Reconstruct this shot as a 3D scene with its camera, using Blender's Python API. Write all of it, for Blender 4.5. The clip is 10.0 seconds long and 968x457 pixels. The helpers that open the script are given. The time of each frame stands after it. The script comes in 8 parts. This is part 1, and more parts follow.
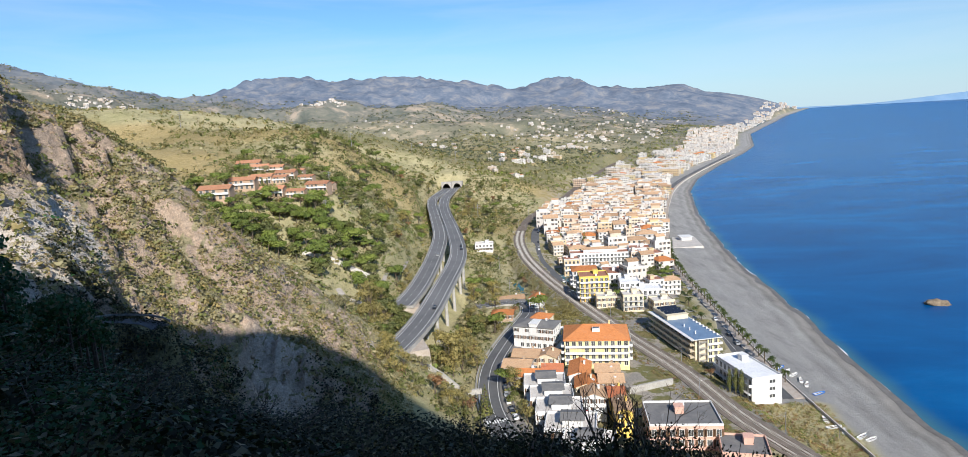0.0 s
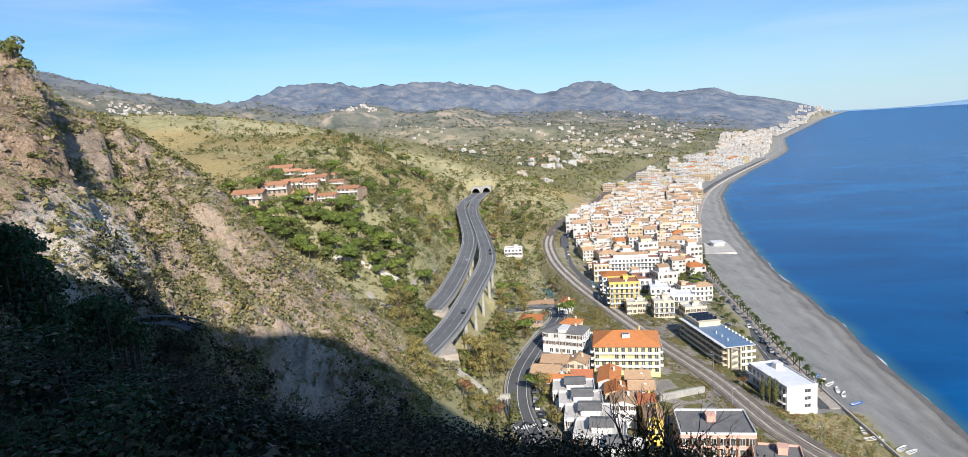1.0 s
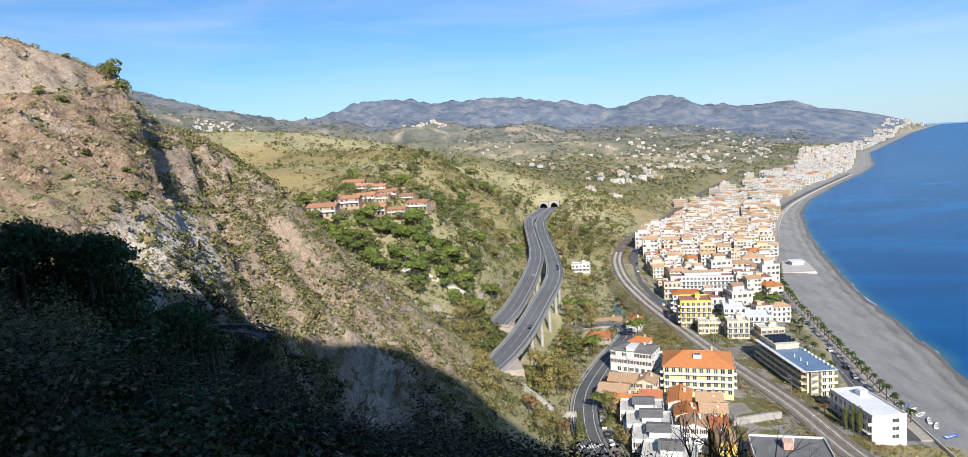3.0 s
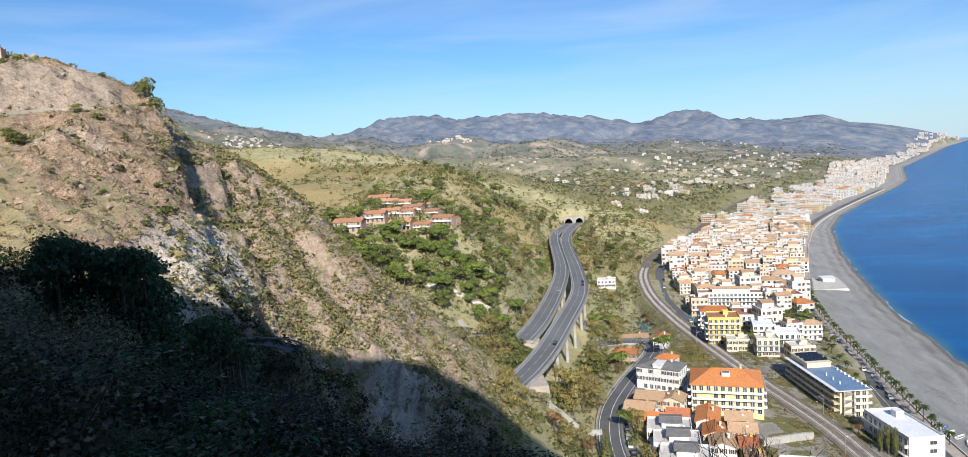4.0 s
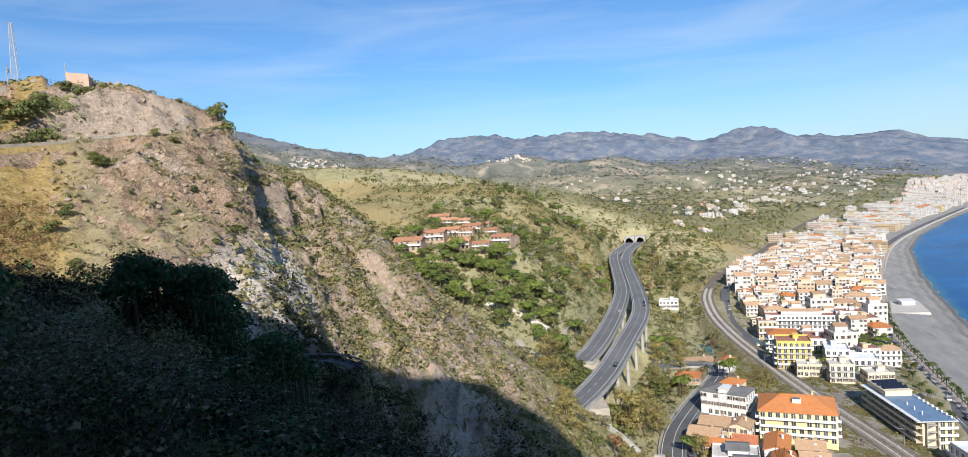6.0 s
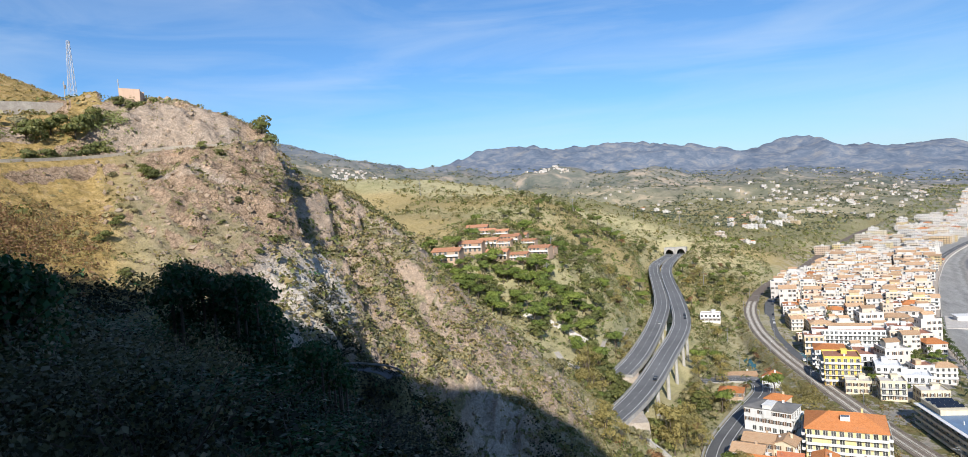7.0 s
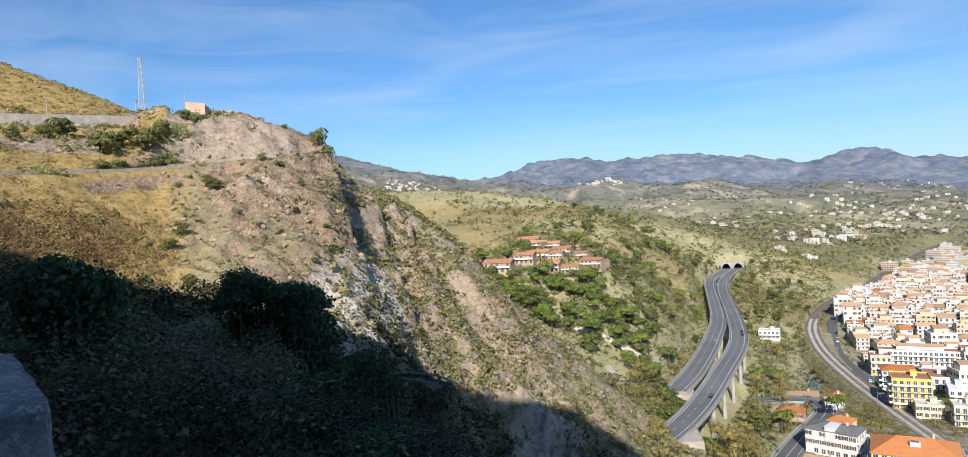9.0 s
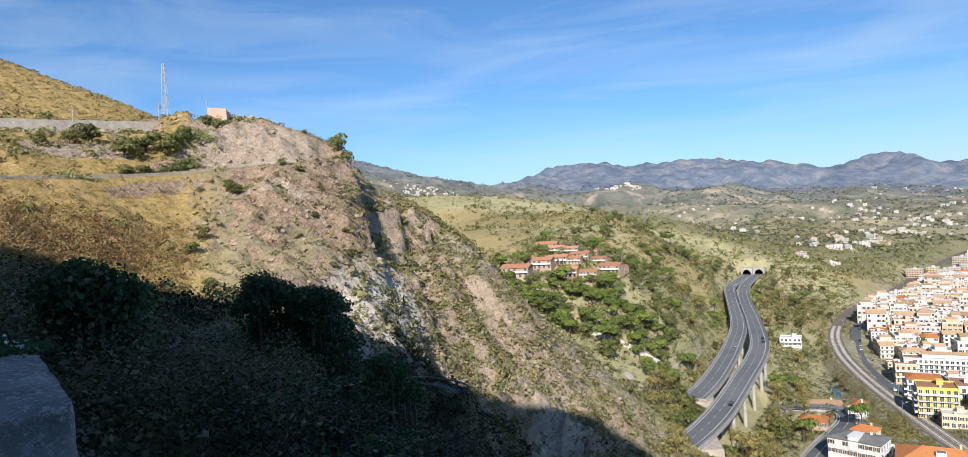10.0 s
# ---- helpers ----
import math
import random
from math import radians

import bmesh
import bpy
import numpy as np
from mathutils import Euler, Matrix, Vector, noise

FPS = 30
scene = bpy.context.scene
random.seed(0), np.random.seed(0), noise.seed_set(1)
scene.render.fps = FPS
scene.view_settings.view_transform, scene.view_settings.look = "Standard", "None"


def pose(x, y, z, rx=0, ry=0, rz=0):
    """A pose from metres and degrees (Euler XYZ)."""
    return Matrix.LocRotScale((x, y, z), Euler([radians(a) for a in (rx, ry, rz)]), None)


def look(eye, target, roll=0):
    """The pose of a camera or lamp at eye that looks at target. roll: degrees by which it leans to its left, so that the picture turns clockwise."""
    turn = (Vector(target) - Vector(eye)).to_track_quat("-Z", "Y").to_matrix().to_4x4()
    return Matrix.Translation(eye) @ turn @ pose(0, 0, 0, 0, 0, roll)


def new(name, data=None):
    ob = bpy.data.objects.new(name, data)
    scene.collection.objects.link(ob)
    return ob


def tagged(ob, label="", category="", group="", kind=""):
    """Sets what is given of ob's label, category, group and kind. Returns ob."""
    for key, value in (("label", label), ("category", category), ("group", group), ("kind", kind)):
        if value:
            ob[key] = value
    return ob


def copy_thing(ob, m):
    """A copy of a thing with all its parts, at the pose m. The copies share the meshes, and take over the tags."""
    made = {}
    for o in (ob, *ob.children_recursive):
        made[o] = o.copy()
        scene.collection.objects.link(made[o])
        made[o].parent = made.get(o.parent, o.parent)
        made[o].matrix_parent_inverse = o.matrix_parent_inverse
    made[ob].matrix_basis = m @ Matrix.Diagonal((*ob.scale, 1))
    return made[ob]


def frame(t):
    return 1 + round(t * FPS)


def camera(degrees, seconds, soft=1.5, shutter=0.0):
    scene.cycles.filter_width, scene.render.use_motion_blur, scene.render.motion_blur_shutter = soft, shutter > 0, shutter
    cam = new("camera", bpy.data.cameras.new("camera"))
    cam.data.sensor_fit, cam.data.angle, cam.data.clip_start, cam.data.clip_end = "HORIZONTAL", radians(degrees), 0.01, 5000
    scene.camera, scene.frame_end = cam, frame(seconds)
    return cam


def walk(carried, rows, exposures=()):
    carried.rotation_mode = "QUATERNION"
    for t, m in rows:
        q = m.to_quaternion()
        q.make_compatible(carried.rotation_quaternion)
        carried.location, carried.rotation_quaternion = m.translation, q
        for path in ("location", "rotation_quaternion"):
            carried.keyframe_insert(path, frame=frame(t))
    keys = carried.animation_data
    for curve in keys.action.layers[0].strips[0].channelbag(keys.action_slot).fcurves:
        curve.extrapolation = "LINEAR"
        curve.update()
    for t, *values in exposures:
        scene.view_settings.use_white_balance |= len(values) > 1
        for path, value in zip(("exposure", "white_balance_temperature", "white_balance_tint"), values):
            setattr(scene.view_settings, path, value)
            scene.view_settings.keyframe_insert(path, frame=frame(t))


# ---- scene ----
# ---------------------------------------------------------------- camera
EYE = (0.0, 0.0, 115.0)          # metres above the sea
cam = camera(72.23, 10.0, soft=0.8)
TURNS = [  # seconds, heading, tilt, lean
    (0.0, 0.00, -9.05, 3.45),
    (0.5, 1.35, -8.76, 3.65),
    (1.0, 2.53, -8.49, 3.62),
    (1.5, 3.99, -8.19, 3.72),
    (2.0, 5.75, -7.85, 3.74),
    (2.5, 7.27, -7.45, 3.74),
    (4.0, 10.53, -5.39, 3.86),
    (4.5, 11.99, -4.82, 3.99),
    (5.0, 13.09, -4.39, 4.06),
    (5.5, 14.16, -3.94, 4.10),
    (7.0, 18.89, -2.21, 4.16),
    (7.5, 20.27, -1.76, 4.13),
    (8.0, 21.52, -1.50, 4.02),
    (8.5, 22.46, -1.29, 3.85),
    (9.0, 23.36, -0.91, 3.74),
    (9.5, 23.97, -0.59, 3.67),
    (10.0, 24.91, -0.39, 3.60),
]
walk(cam, [(t, pose(*EYE, 90 + tilt, lean, head)) for t, head, tilt, lean in TURNS])
# ---------------------------------------------------------------- light
SUN_SIDE, SUN_HIGH = 15.0, 31.0    # degrees: to the right of straight behind, and above the horizon
sun_way = Vector((math.sin(radians(SUN_SIDE)) * math.cos(radians(SUN_HIGH)),
                  -math.cos(radians(SUN_SIDE)) * math.cos(radians(SUN_HIGH)), math.sin(radians(SUN_HIGH))))
scene.view_settings.exposure = 0.35
world = bpy.data.worlds.new("sky")
scene.world = world
world.use_nodes = True
wn = world.node_tree
wn.nodes.clear()
sky = wn.nodes.new("ShaderNodeTexSky")
sky.sky_type = "NISHITA"
sky.sun_disc = False
sky.sun_elevation = radians(SUN_HIGH)
sky.sun_rotation = math.atan2(sun_way.x, sun_way.y)
sky.altitude = 100
sky.air_density, sky.dust_density, sky.ozone_density = 1.0, 0.15, 4.0
back = wn.nodes.new("ShaderNodeBackground")
back.inputs["Strength"].default_value = 0.087
out = wn.nodes.new("ShaderNodeOutputWorld")
# thin streaks of high cloud
tc = wn.nodes.new("ShaderNodeTexCoord")
mp = wn.nodes.new("ShaderNodeMapping")
mp.inputs["Scale"].default_value = (1.6, 3.0, 13.0)
mp.inputs["Rotation"].default_value = (0.05, 0.12, 0.3)
nz = wn.nodes.new("ShaderNodeTexNoise")
nz.inputs["Scale"].default_value = 1.5
nz.inputs["Detail"].default_value = 7
nz.inputs["Roughness"].default_value = 0.55
nz.inputs["Distortion"].default_value = 0.6
ramp = wn.nodes.new("ShaderNodeValToRGB")
ramp.color_ramp.elements[0].position, ramp.color_ramp.elements[0].color = 0.42, (0, 0, 0, 1)
ramp.color_ramp.elements[1].position, ramp.color_ramp.elements[1].color = 0.80, (0.30, 0.30, 0.30, 1)
mixc = wn.nodes.new("ShaderNodeMixRGB")
mixc.inputs["Color2"].default_value = (7.0, 8.0, 9.0, 1)
wn.links.new(tc.outputs["Generated"], mp.inputs["Vector"])
wn.links.new(mp.outputs["Vector"], nz.inputs["Vector"])
wn.links.new(nz.outputs["Fac"], ramp.inputs["Fac"])
wn.links.new(ramp.outputs["Color"], mixc.inputs["Fac"])
cool = wn.nodes.new("ShaderNodeMixRGB")      # a clear, cool winter sky
cool.blend_type = "MULTIPLY"
cool.inputs["Fac"].default_value = 1.0
cool.inputs["Color2"].default_value = (0.70, 0.98, 1.22, 1)
wn.links.new(sky.outputs["Color"], cool.inputs["Color1"])
wn.links.new(cool.outputs["Color"], mixc.inputs["Color1"])
# pale clear air low over the horizon
low = wn.nodes.new("ShaderNodeSeparateXYZ")
wn.links.new(tc.outputs["Generated"], low.inputs[0])
band = wn.nodes.new("ShaderNodeValToRGB")
band.color_ramp.elements[0].position, band.color_ramp.elements[0].color = 0.0, (0.75, 0.75, 0.75, 1)
band.color_ramp.elements[1].position, band.color_ramp.elements[1].color = 0.14, (0, 0, 0, 1)
wn.links.new(low.outputs["Z"], band.inputs["Fac"])
air = wn.nodes.new("ShaderNodeMixRGB")
air.inputs["Color2"].default_value = (5.3, 7.0, 8.3, 1)
wn.links.new(band.outputs["Color"], air.inputs["Fac"])
wn.links.new(mixc.outputs["Color"], air.inputs["Color1"])
wn.links.new(air.outputs["Color"], back.inputs["Color"])
wn.links.new(back.outputs["Background"], out.inputs["Surface"])
sun = new("sun", bpy.data.lights.new("sun", "SUN"))
sun.data.energy, sun.data.angle, sun.data.color = 5.0, radians(0.6), (1.0, 0.955, 0.885)
sun.matrix_world = look(Vector((0, 0, 400)) + sun_way * 50, (0, 0, 400))

# ---------------------------------------------------------------- materials
def rgb(c):
    return (*c, 1.0) if len(c) == 3 else c


class Nodes:
    """A small helper that wires a Principled material."""

    def __init__(self, name, rough=0.85, metal=0.0, spec=0.3):
        self.m = bpy.data.materials.new(name)
        self.m.use_nodes = True
        self.t = self.m.node_tree
        self.b = self.t.nodes["Principled BSDF"]
        self.b.inputs["Roughness"].default_value = rough
        self.b.inputs["Metallic"].default_value = metal
        self.b.inputs["Specular IOR Level"].default_value = spec
        self.pos = self.t.nodes.new("ShaderNodeNewGeometry").outputs["Position"]

    def add(self, kind):
        return self.t.nodes.new("ShaderNode" + kind)

    def link(self, a, b):
        self.t.links.new(a, b)

    def noise(self, scale, detail=4, rough=0.6, vec=None, stretch=None, distort=0.0):
        n = self.add("TexNoise")
        n.inputs["Scale"].default_value = scale
        n.inputs["Detail"].default_value = detail
        n.inputs["Roughness"].default_value = rough
        n.inputs["Distortion"].default_value = distort
        v = vec or self.pos
        if stretch:
            mp = self.add("Mapping")
            mp.inputs["Scale"].default_value = stretch
            self.link(v, mp.inputs["Vector"])
            v = mp.outputs["Vector"]
        self.link(v, n.inputs["Vector"])
        return n.outputs["Fac"]

    def ramp(self, fac, *stops):
        r = self.add("ValToRGB")
        e = r.color_ramp.elements
        while len(e) < len(stops):
            e.new(0.5)
        for el, (p, c) in zip(e, stops):
            el.position = p
            el.color = rgb(c if not isinstance(c, (int, float)) else (c, c, c))
        self.link(fac, r.inputs["Fac"])
        return r.outputs["Color"]

    def mix(self, fac, a, b, how="MIX"):
        n = self.add("MixRGB")
        n.blend_type = how
        for value, key in ((fac, "Fac"), (a, "Color1"), (b, "Color2")):
            if isinstance(value, bpy.types.NodeSocket):
                self.link(value, n.inputs[key])
            elif key == "Fac":
                n.inputs[key].default_value = value
            else:
                n.inputs[key].default_value = rgb(value)
        return n.outputs["Color"]

    def mul(self, a, b, how="MULTIPLY"):
        n = self.add("Math")
        n.operation = how
        for value, k in ((a, 0), (b, 1)):
            if isinstance(value, bpy.types.NodeSocket):
                self.link(value, n.inputs[k])
            else:
                n.inputs[k].default_value = value
        return n.outputs[0]

    def bump(self, height, strength=0.5, dist=0.1):
        n = self.add("Bump")
        n.inputs["Strength"].default_value = strength
        n.inputs["Distance"].default_value = dist
        self.link(height, n.inputs["Height"])
        self.link(n.outputs["Normal"], self.b.inputs["Normal"])

    def colour(self, c):
        if isinstance(c, bpy.types.NodeSocket):
            self.link(c, self.b.inputs["Base Color"])
        else:
            self.b.inputs["Base Color"].default_value = rgb(c)
        return self.m


def surf(name, c1, c2, scale=1.0, rough=0.85, bump=0.3, fine=6.0, metal=0.0, spec=0.3, vary=0.0, dist=0.03):
    """Two tones in broad blotches, a finer grain over them, and relief; vary: difference from piece to piece."""
    n = Nodes(name, rough, metal, spec)
    a = n.noise(scale, 5, 0.62)
    col = n.mix(n.ramp(a, (0.3, 0.0), (0.7, 1.0)), c1, c2)
    g = n.noise(scale * fine, 4, 0.65)
    col = n.mix(0.5, col, n.mix(1.0, col, n.ramp(g, (0.25, 0.55), (0.75, 1.35)), "MULTIPLY"))
    if vary:
        info = n.add("ObjectInfo")
        col = n.mix(1.0, col, n.ramp(info.outputs["Random"], (0.0, 1 - vary), (1.0, 1 + vary)), "MULTIPLY")
    if bump:
        n.bump(g, bump, dist)
    return n.colour(col)


def leafy(name, dark, light, warm=None, gloss=0.55):
    """Foliage whose clumps differ from one another."""
    n = Nodes(name, gloss, 0.0, 0.25)
    geo = n.add("NewGeometry")
    tone = n.mul(n.mul(n.noise(0.32, 4, 0.6), 0.72), n.mul(geo.outputs["Random Per Island"], 0.28), "ADD")
    col = n.ramp(tone, (0.30, dark), (0.52, light), (0.72, warm or light))
    info = n.add("ObjectInfo")
    col = n.mix(1.0, col, n.ramp(info.outputs["Random"], (0.0, (0.80, 0.82, 0.82)), (1.0, (1.2, 1.15, 1.02))), "MULTIPLY")
    col = n.mix(0.5, col, n.mix(1.0, col, n.ramp(n.noise(0.07, 3), (0.3, 0.65), (0.7, 1.35)), "MULTIPLY"))
    # thin leaves let some of the sun through
    thin = n.add("BsdfTranslucent")
    n.link(n.mix(1.0, col, (1.25, 1.2, 0.8), "MULTIPLY"), thin.inputs["Color"])
    both = n.add("MixShader")
    both.inputs[0].default_value = 0.28
    n.link(n.b.outputs[0], both.inputs[1])
    n.link(thin.outputs[0], both.inputs[2])
    n.link(both.outputs[0], n.t.nodes["Material Output"].inputs["Surface"])
    return n.colour(col)


# ---------------------------------------------------------------- the lie of the land
def at(az, r):
    """Plan position from a bearing (degrees to the left of straight ahead) and a distance from the viewpoint."""
    a = radians(az)
    return (-math.sin(a) * r, math.cos(a) * r)


def lattice(ix, iy, seed):
    h = (ix * 374761393 + iy * 668265263 + seed * 974634777) & 0xFFFFFFFF
    h = ((h ^ (h >> 13)) * 1274126177) & 0xFFFFFFFF
    h = h ^ (h >> 16)
    return (h & 0xFFFF) / 65535.0


def vnoise(x, y, seed=0):
    """Smooth value noise, -1 to 1."""
    x, y = np.asarray(x, float), np.asarray(y, float)
    ix, iy = np.floor(x).astype(np.int64), np.floor(y).astype(np.int64)
    fx, fy = x - ix, y - iy
    u, v = fx * fx * fx * (fx * (fx * 6 - 15) + 10), fy * fy * fy * (fy * (fy * 6 - 15) + 10)
    a, b = lattice(ix, iy, seed), lattice(ix + 1, iy, seed)
    c, d = lattice(ix, iy + 1, seed), lattice(ix + 1, iy + 1, seed)
    return 2 * ((a + (b - a) * u) * (1 - v) + (c + (d - c) * u) * v) - 1


def fbm(x, y, octaves=4, seed=0, gain=0.5):
    s, amp = 0.0, 1.0
    for k in range(octaves):
        s = s + amp * vnoise(x * 2 ** k + 17.3 * k, y * 2 ** k - 9.1 * k, seed + k)
        amp *= gain
    return s


def ridged(x, y, octaves=4, seed=0, gain=0.5):
    s, amp = 0.0, 1.0
    for k in range(octaves):
        s = s + amp * (1 - 2 * np.abs(vnoise(x * 2 ** k + 5.7 * k, y * 2 ** k + 3.3 * k, seed + k)))
        amp *= gain
    return s


def step(a, b, v):
    t = np.clip((np.asarray(v, float) - a) / (b - a), 0, 1)
    return t * t * (3 - 2 * t)


# bearing, distance, height above the sea: landforms set to fit the camera's view
NEAR_SLOPE = [(-40, 30, 94), (-20, 30, 95), (0, 30, 97), (20, 30, 102), (40, 30, 108), (60, 30, 112), (-40, 80, 52), (-20, 80, 58), (0, 80, 60), (20, 80, 72), (40, 80, 88), (60, 80, 103)]
COVE = [(-40, 150, 8), (-20, 150, 14), (0, 150, 26), (12, 150, 38), (20, 148, 50), (27, 140, 72), (33, 130, 85), (45, 120, 98), (60, 120, 108)]
SPUR_CREST = [(10.2, 225, 37), (11.9, 235, 50), (16.4, 240, 62), (20.4, 235, 75), (23.4, 230, 89), (25.8, 225, 106.5), (29.3, 220, 120),
              (32.7, 215, 128.5), (36.3, 208, 138), (39.2, 212, 147), (44, 220, 152), (46.8, 225, 153.5), (49.7, 235, 155), (56, 260, 157), (62, 260, 160)]
SPUR_FACE = [(16, 190, 55), (20, 182, 64), (24, 178, 76), (28, 172, 92), (33, 168, 106), (37, 168, 117), (42, 162, 120), (48, 162, 119),
             (55, 150, 118), (62, 140, 117)]
SPUR_ROAD = [(40.4, 190, 135), (44.3, 190, 134.5), (48.9, 185, 132.5), (55, 175, 131), (62, 165, 130)]
SPUR_BACK = [(10, 270, 26), (16, 290, 50), (22, 290, 66), (27, 300, 84), (33, 300, 98), (40, 300, 122)]
LEFT_HILL = [(50, 300, 163), (52.9, 320, 175), (56.8, 330, 185), (60.4, 340, 194), (66, 350, 205)]
VALLEY = [(5, 200, 22), (0, 215, 12.5), (8, 262, 22), (5.5, 345, 17), (4, 440, 14), (4.5, 560, 18), (4.2, 700, 25), (3.4, 800, 31), (0.5, 577, 14), (-1.5, 700, 12)]
PLAIN = [(-26, 212, 7), (-16, 282, 7.5), (-7.6, 380, 8), (-2.8, 560, 8.5), (-3.4, 742, 9), (-6.3, 872, 10), (-8.2, 1079, 10), (-10.6, 1420, 11),
         (-26.6, 261, 4), (-21, 338, 4), (-16, 477, 4), (-15.3, 841, 4), (-18.1, 1314, 5), (-20.4, 1724, 5), (-12, 700, 6), (-0.6, 290, 12), (-4, 270, 11)]
TERRACES = [(14, 400, 82), (18, 400, 86), (23, 400, 86), (18, 350, 68), (14, 340, 57), (10, 345, 42), (28, 420, 88), (21, 340, 72)]
OLIVE_HILL = [(9, 500, 60), (12, 600, 92), (20, 600, 105), (28, 650, 116), (8, 700, 70), (11, 1000, 103), (14.4, 1000, 113), (17.4, 1000, 131), (20, 950, 139), (26, 950, 150),
              (30, 1000, 156), (20, 1400, 120), (28, 1400, 130), (12, 1400, 92), (5, 1300, 62), (36, 700, 120), (45, 600, 140), (60, 700, 190)]
TUNNEL_HILL = [(3, 830, 34), (3, 905, 46), (0, 900, 46), (-2, 850, 32), (6, 850, 52), (3, 1050, 58)]
FOOTHILLS = [(-3, 1000, 30), (-8, 1300, 20), (-5, 1300, 42), (0, 1400, 58), (5, 1700, 70), (-15, 1500, 12), (-18, 2000, 12), (-12, 2000, 34), (-5, 2000, 66),
             (5, 2100, 92), (12, 2200, 108), (22, 2000, 120), (34, 1800, 170)]
CASTLE_HILL = [(13, 2800, 238), (16.5, 2700, 172), (9.5, 2700, 170), (13, 2400, 142), (11, 3100, 205)]
INLAND = [(4, 3000, 222), (0, 3000, 192), (-4, 3000, 168), (-9, 3000, 126), (-15, 3000, 72), (-19, 3000, 34), (34, 2600, 300), (29.4, 2600, 246), (27.4, 2700, 243),
          (24, 2700, 205), (20, 2900, 225), (33.5, 3500, 445), (31.4, 3500, 395), (29.5, 3500, 372), (27.6, 3500, 344), (25, 3600, 334), (23.1, 3800, 332), (21.2, 3900, 345), (10, 3800, 275), (2, 3800, 250), (-6, 3800, 222), (-12, 3800, 180), (-18, 3800, 122), (-22.3, 3800, 52)]
RANGE = [(40, 4500, 560), (34, 4500, 450), (26, 4500, 280), (23, 4500, 290), (21.3, 4500, 372), (18.1, 4500, 488), (13.8, 4500, 450), (9.3, 4500, 444), (6.2, 4500, 455),
         (1.1, 4500, 378), (-3.6, 4500, 322), (-5.2, 4500, 378), (-6.4, 4500, 382), (-7.8, 4500, 354), (-11.8, 4500, 300), (-15.7, 4500, 308), (-18.6, 4500, 246),
         (-22.7, 4500, 152), (-25.5, 4500, 70), (15, 5000, 380), (0, 5000, 300), (-15, 5000, 200)]
OUT_OF_SIGHT = [(75, 30, 114), (75, 120, 125), (75, 350, 215), (75, 1000, 250), (75, 3000, 400), (-60, 30, 92), (-60, 120, 5), (-60, 400, 2), (-60, 3000, 2), (-40, 400, 2), (-40, 2000, 2)]
FORMS = (NEAR_SLOPE + COVE + SPUR_CREST + SPUR_FACE + SPUR_ROAD + SPUR_BACK + LEFT_HILL + VALLEY + PLAIN + TERRACES + OLIVE_HILL + TUNNEL_HILL
         + FOOTHILLS + CASTLE_HILL + INLAND + RANGE + OUT_OF_SIGHT)


def plate(forms):
    """A thin plate through the landforms, in bearing and log distance."""
    p = np.array([(radians(a), math.log(r)) for a, r, z in forms])
    z = np.array([f[2] for f in forms])
    d2 = ((p[:, None] - p[None]) ** 2).sum(2)
    k = np.where(d2 > 0, 0.5 * d2 * np.log(d2 + 1e-12), 0) + np.eye(len(p)) * 2e-4
    q = np.hstack([np.ones((len(p), 1)), p])
    m = np.vstack([np.hstack([k, q]), np.hstack([q.T, np.zeros((3, 3))])])
    return p, np.linalg.solve(m, np.concatenate([z, np.zeros(3)]))


PLATE_P, PLATE_W = plate(FORMS)


def plate_z(az, lr):
    z = np.empty(len(az))
    for i in range(0, len(az), 40000):
        a, b = az[i:i + 40000], lr[i:i + 40000]
        d2 = (a[:, None] - PLATE_P[:, 0]) ** 2 + (b[:, None] - PLATE_P[:, 1]) ** 2
        z[i:i + 40000] = (0.5 * d2 * np.log(d2 + 1e-12)) @ PLATE_W[:-3] + PLATE_W[-3] + PLATE_W[-2] * a + PLATE_W[-1] * b
    return z


def lift(r):
    """Height by which the far sea and shore are raised to fit the camera's horizon."""
    return 83 * np.clip((np.asarray(r, float) - 2000) / 2900, 0, 1.1) ** 1.5


COAST_Y = np.array([-3000, -400, 0, 120, 199, 273, 354, 478, 591, 743, 949, 1116, 1360, 1683, 1975, 2276, 2557, 2998, 3785, 4204, 5000], float)
COAST_X = np.array([600, 240, 165, 150, 149, 157, 169, 183, 203, 235, 290, 353, 475, 650, 794, 906, 1012, 1254, 1701, 1987, 2560], float)


def shore(x, y):
    """Metres inland of the waterline, measured across."""
    return (np.interp(y, COAST_Y, COAST_X) + 1.2 * vnoise(y / 17, y * 0, 3) - x) * 0.95


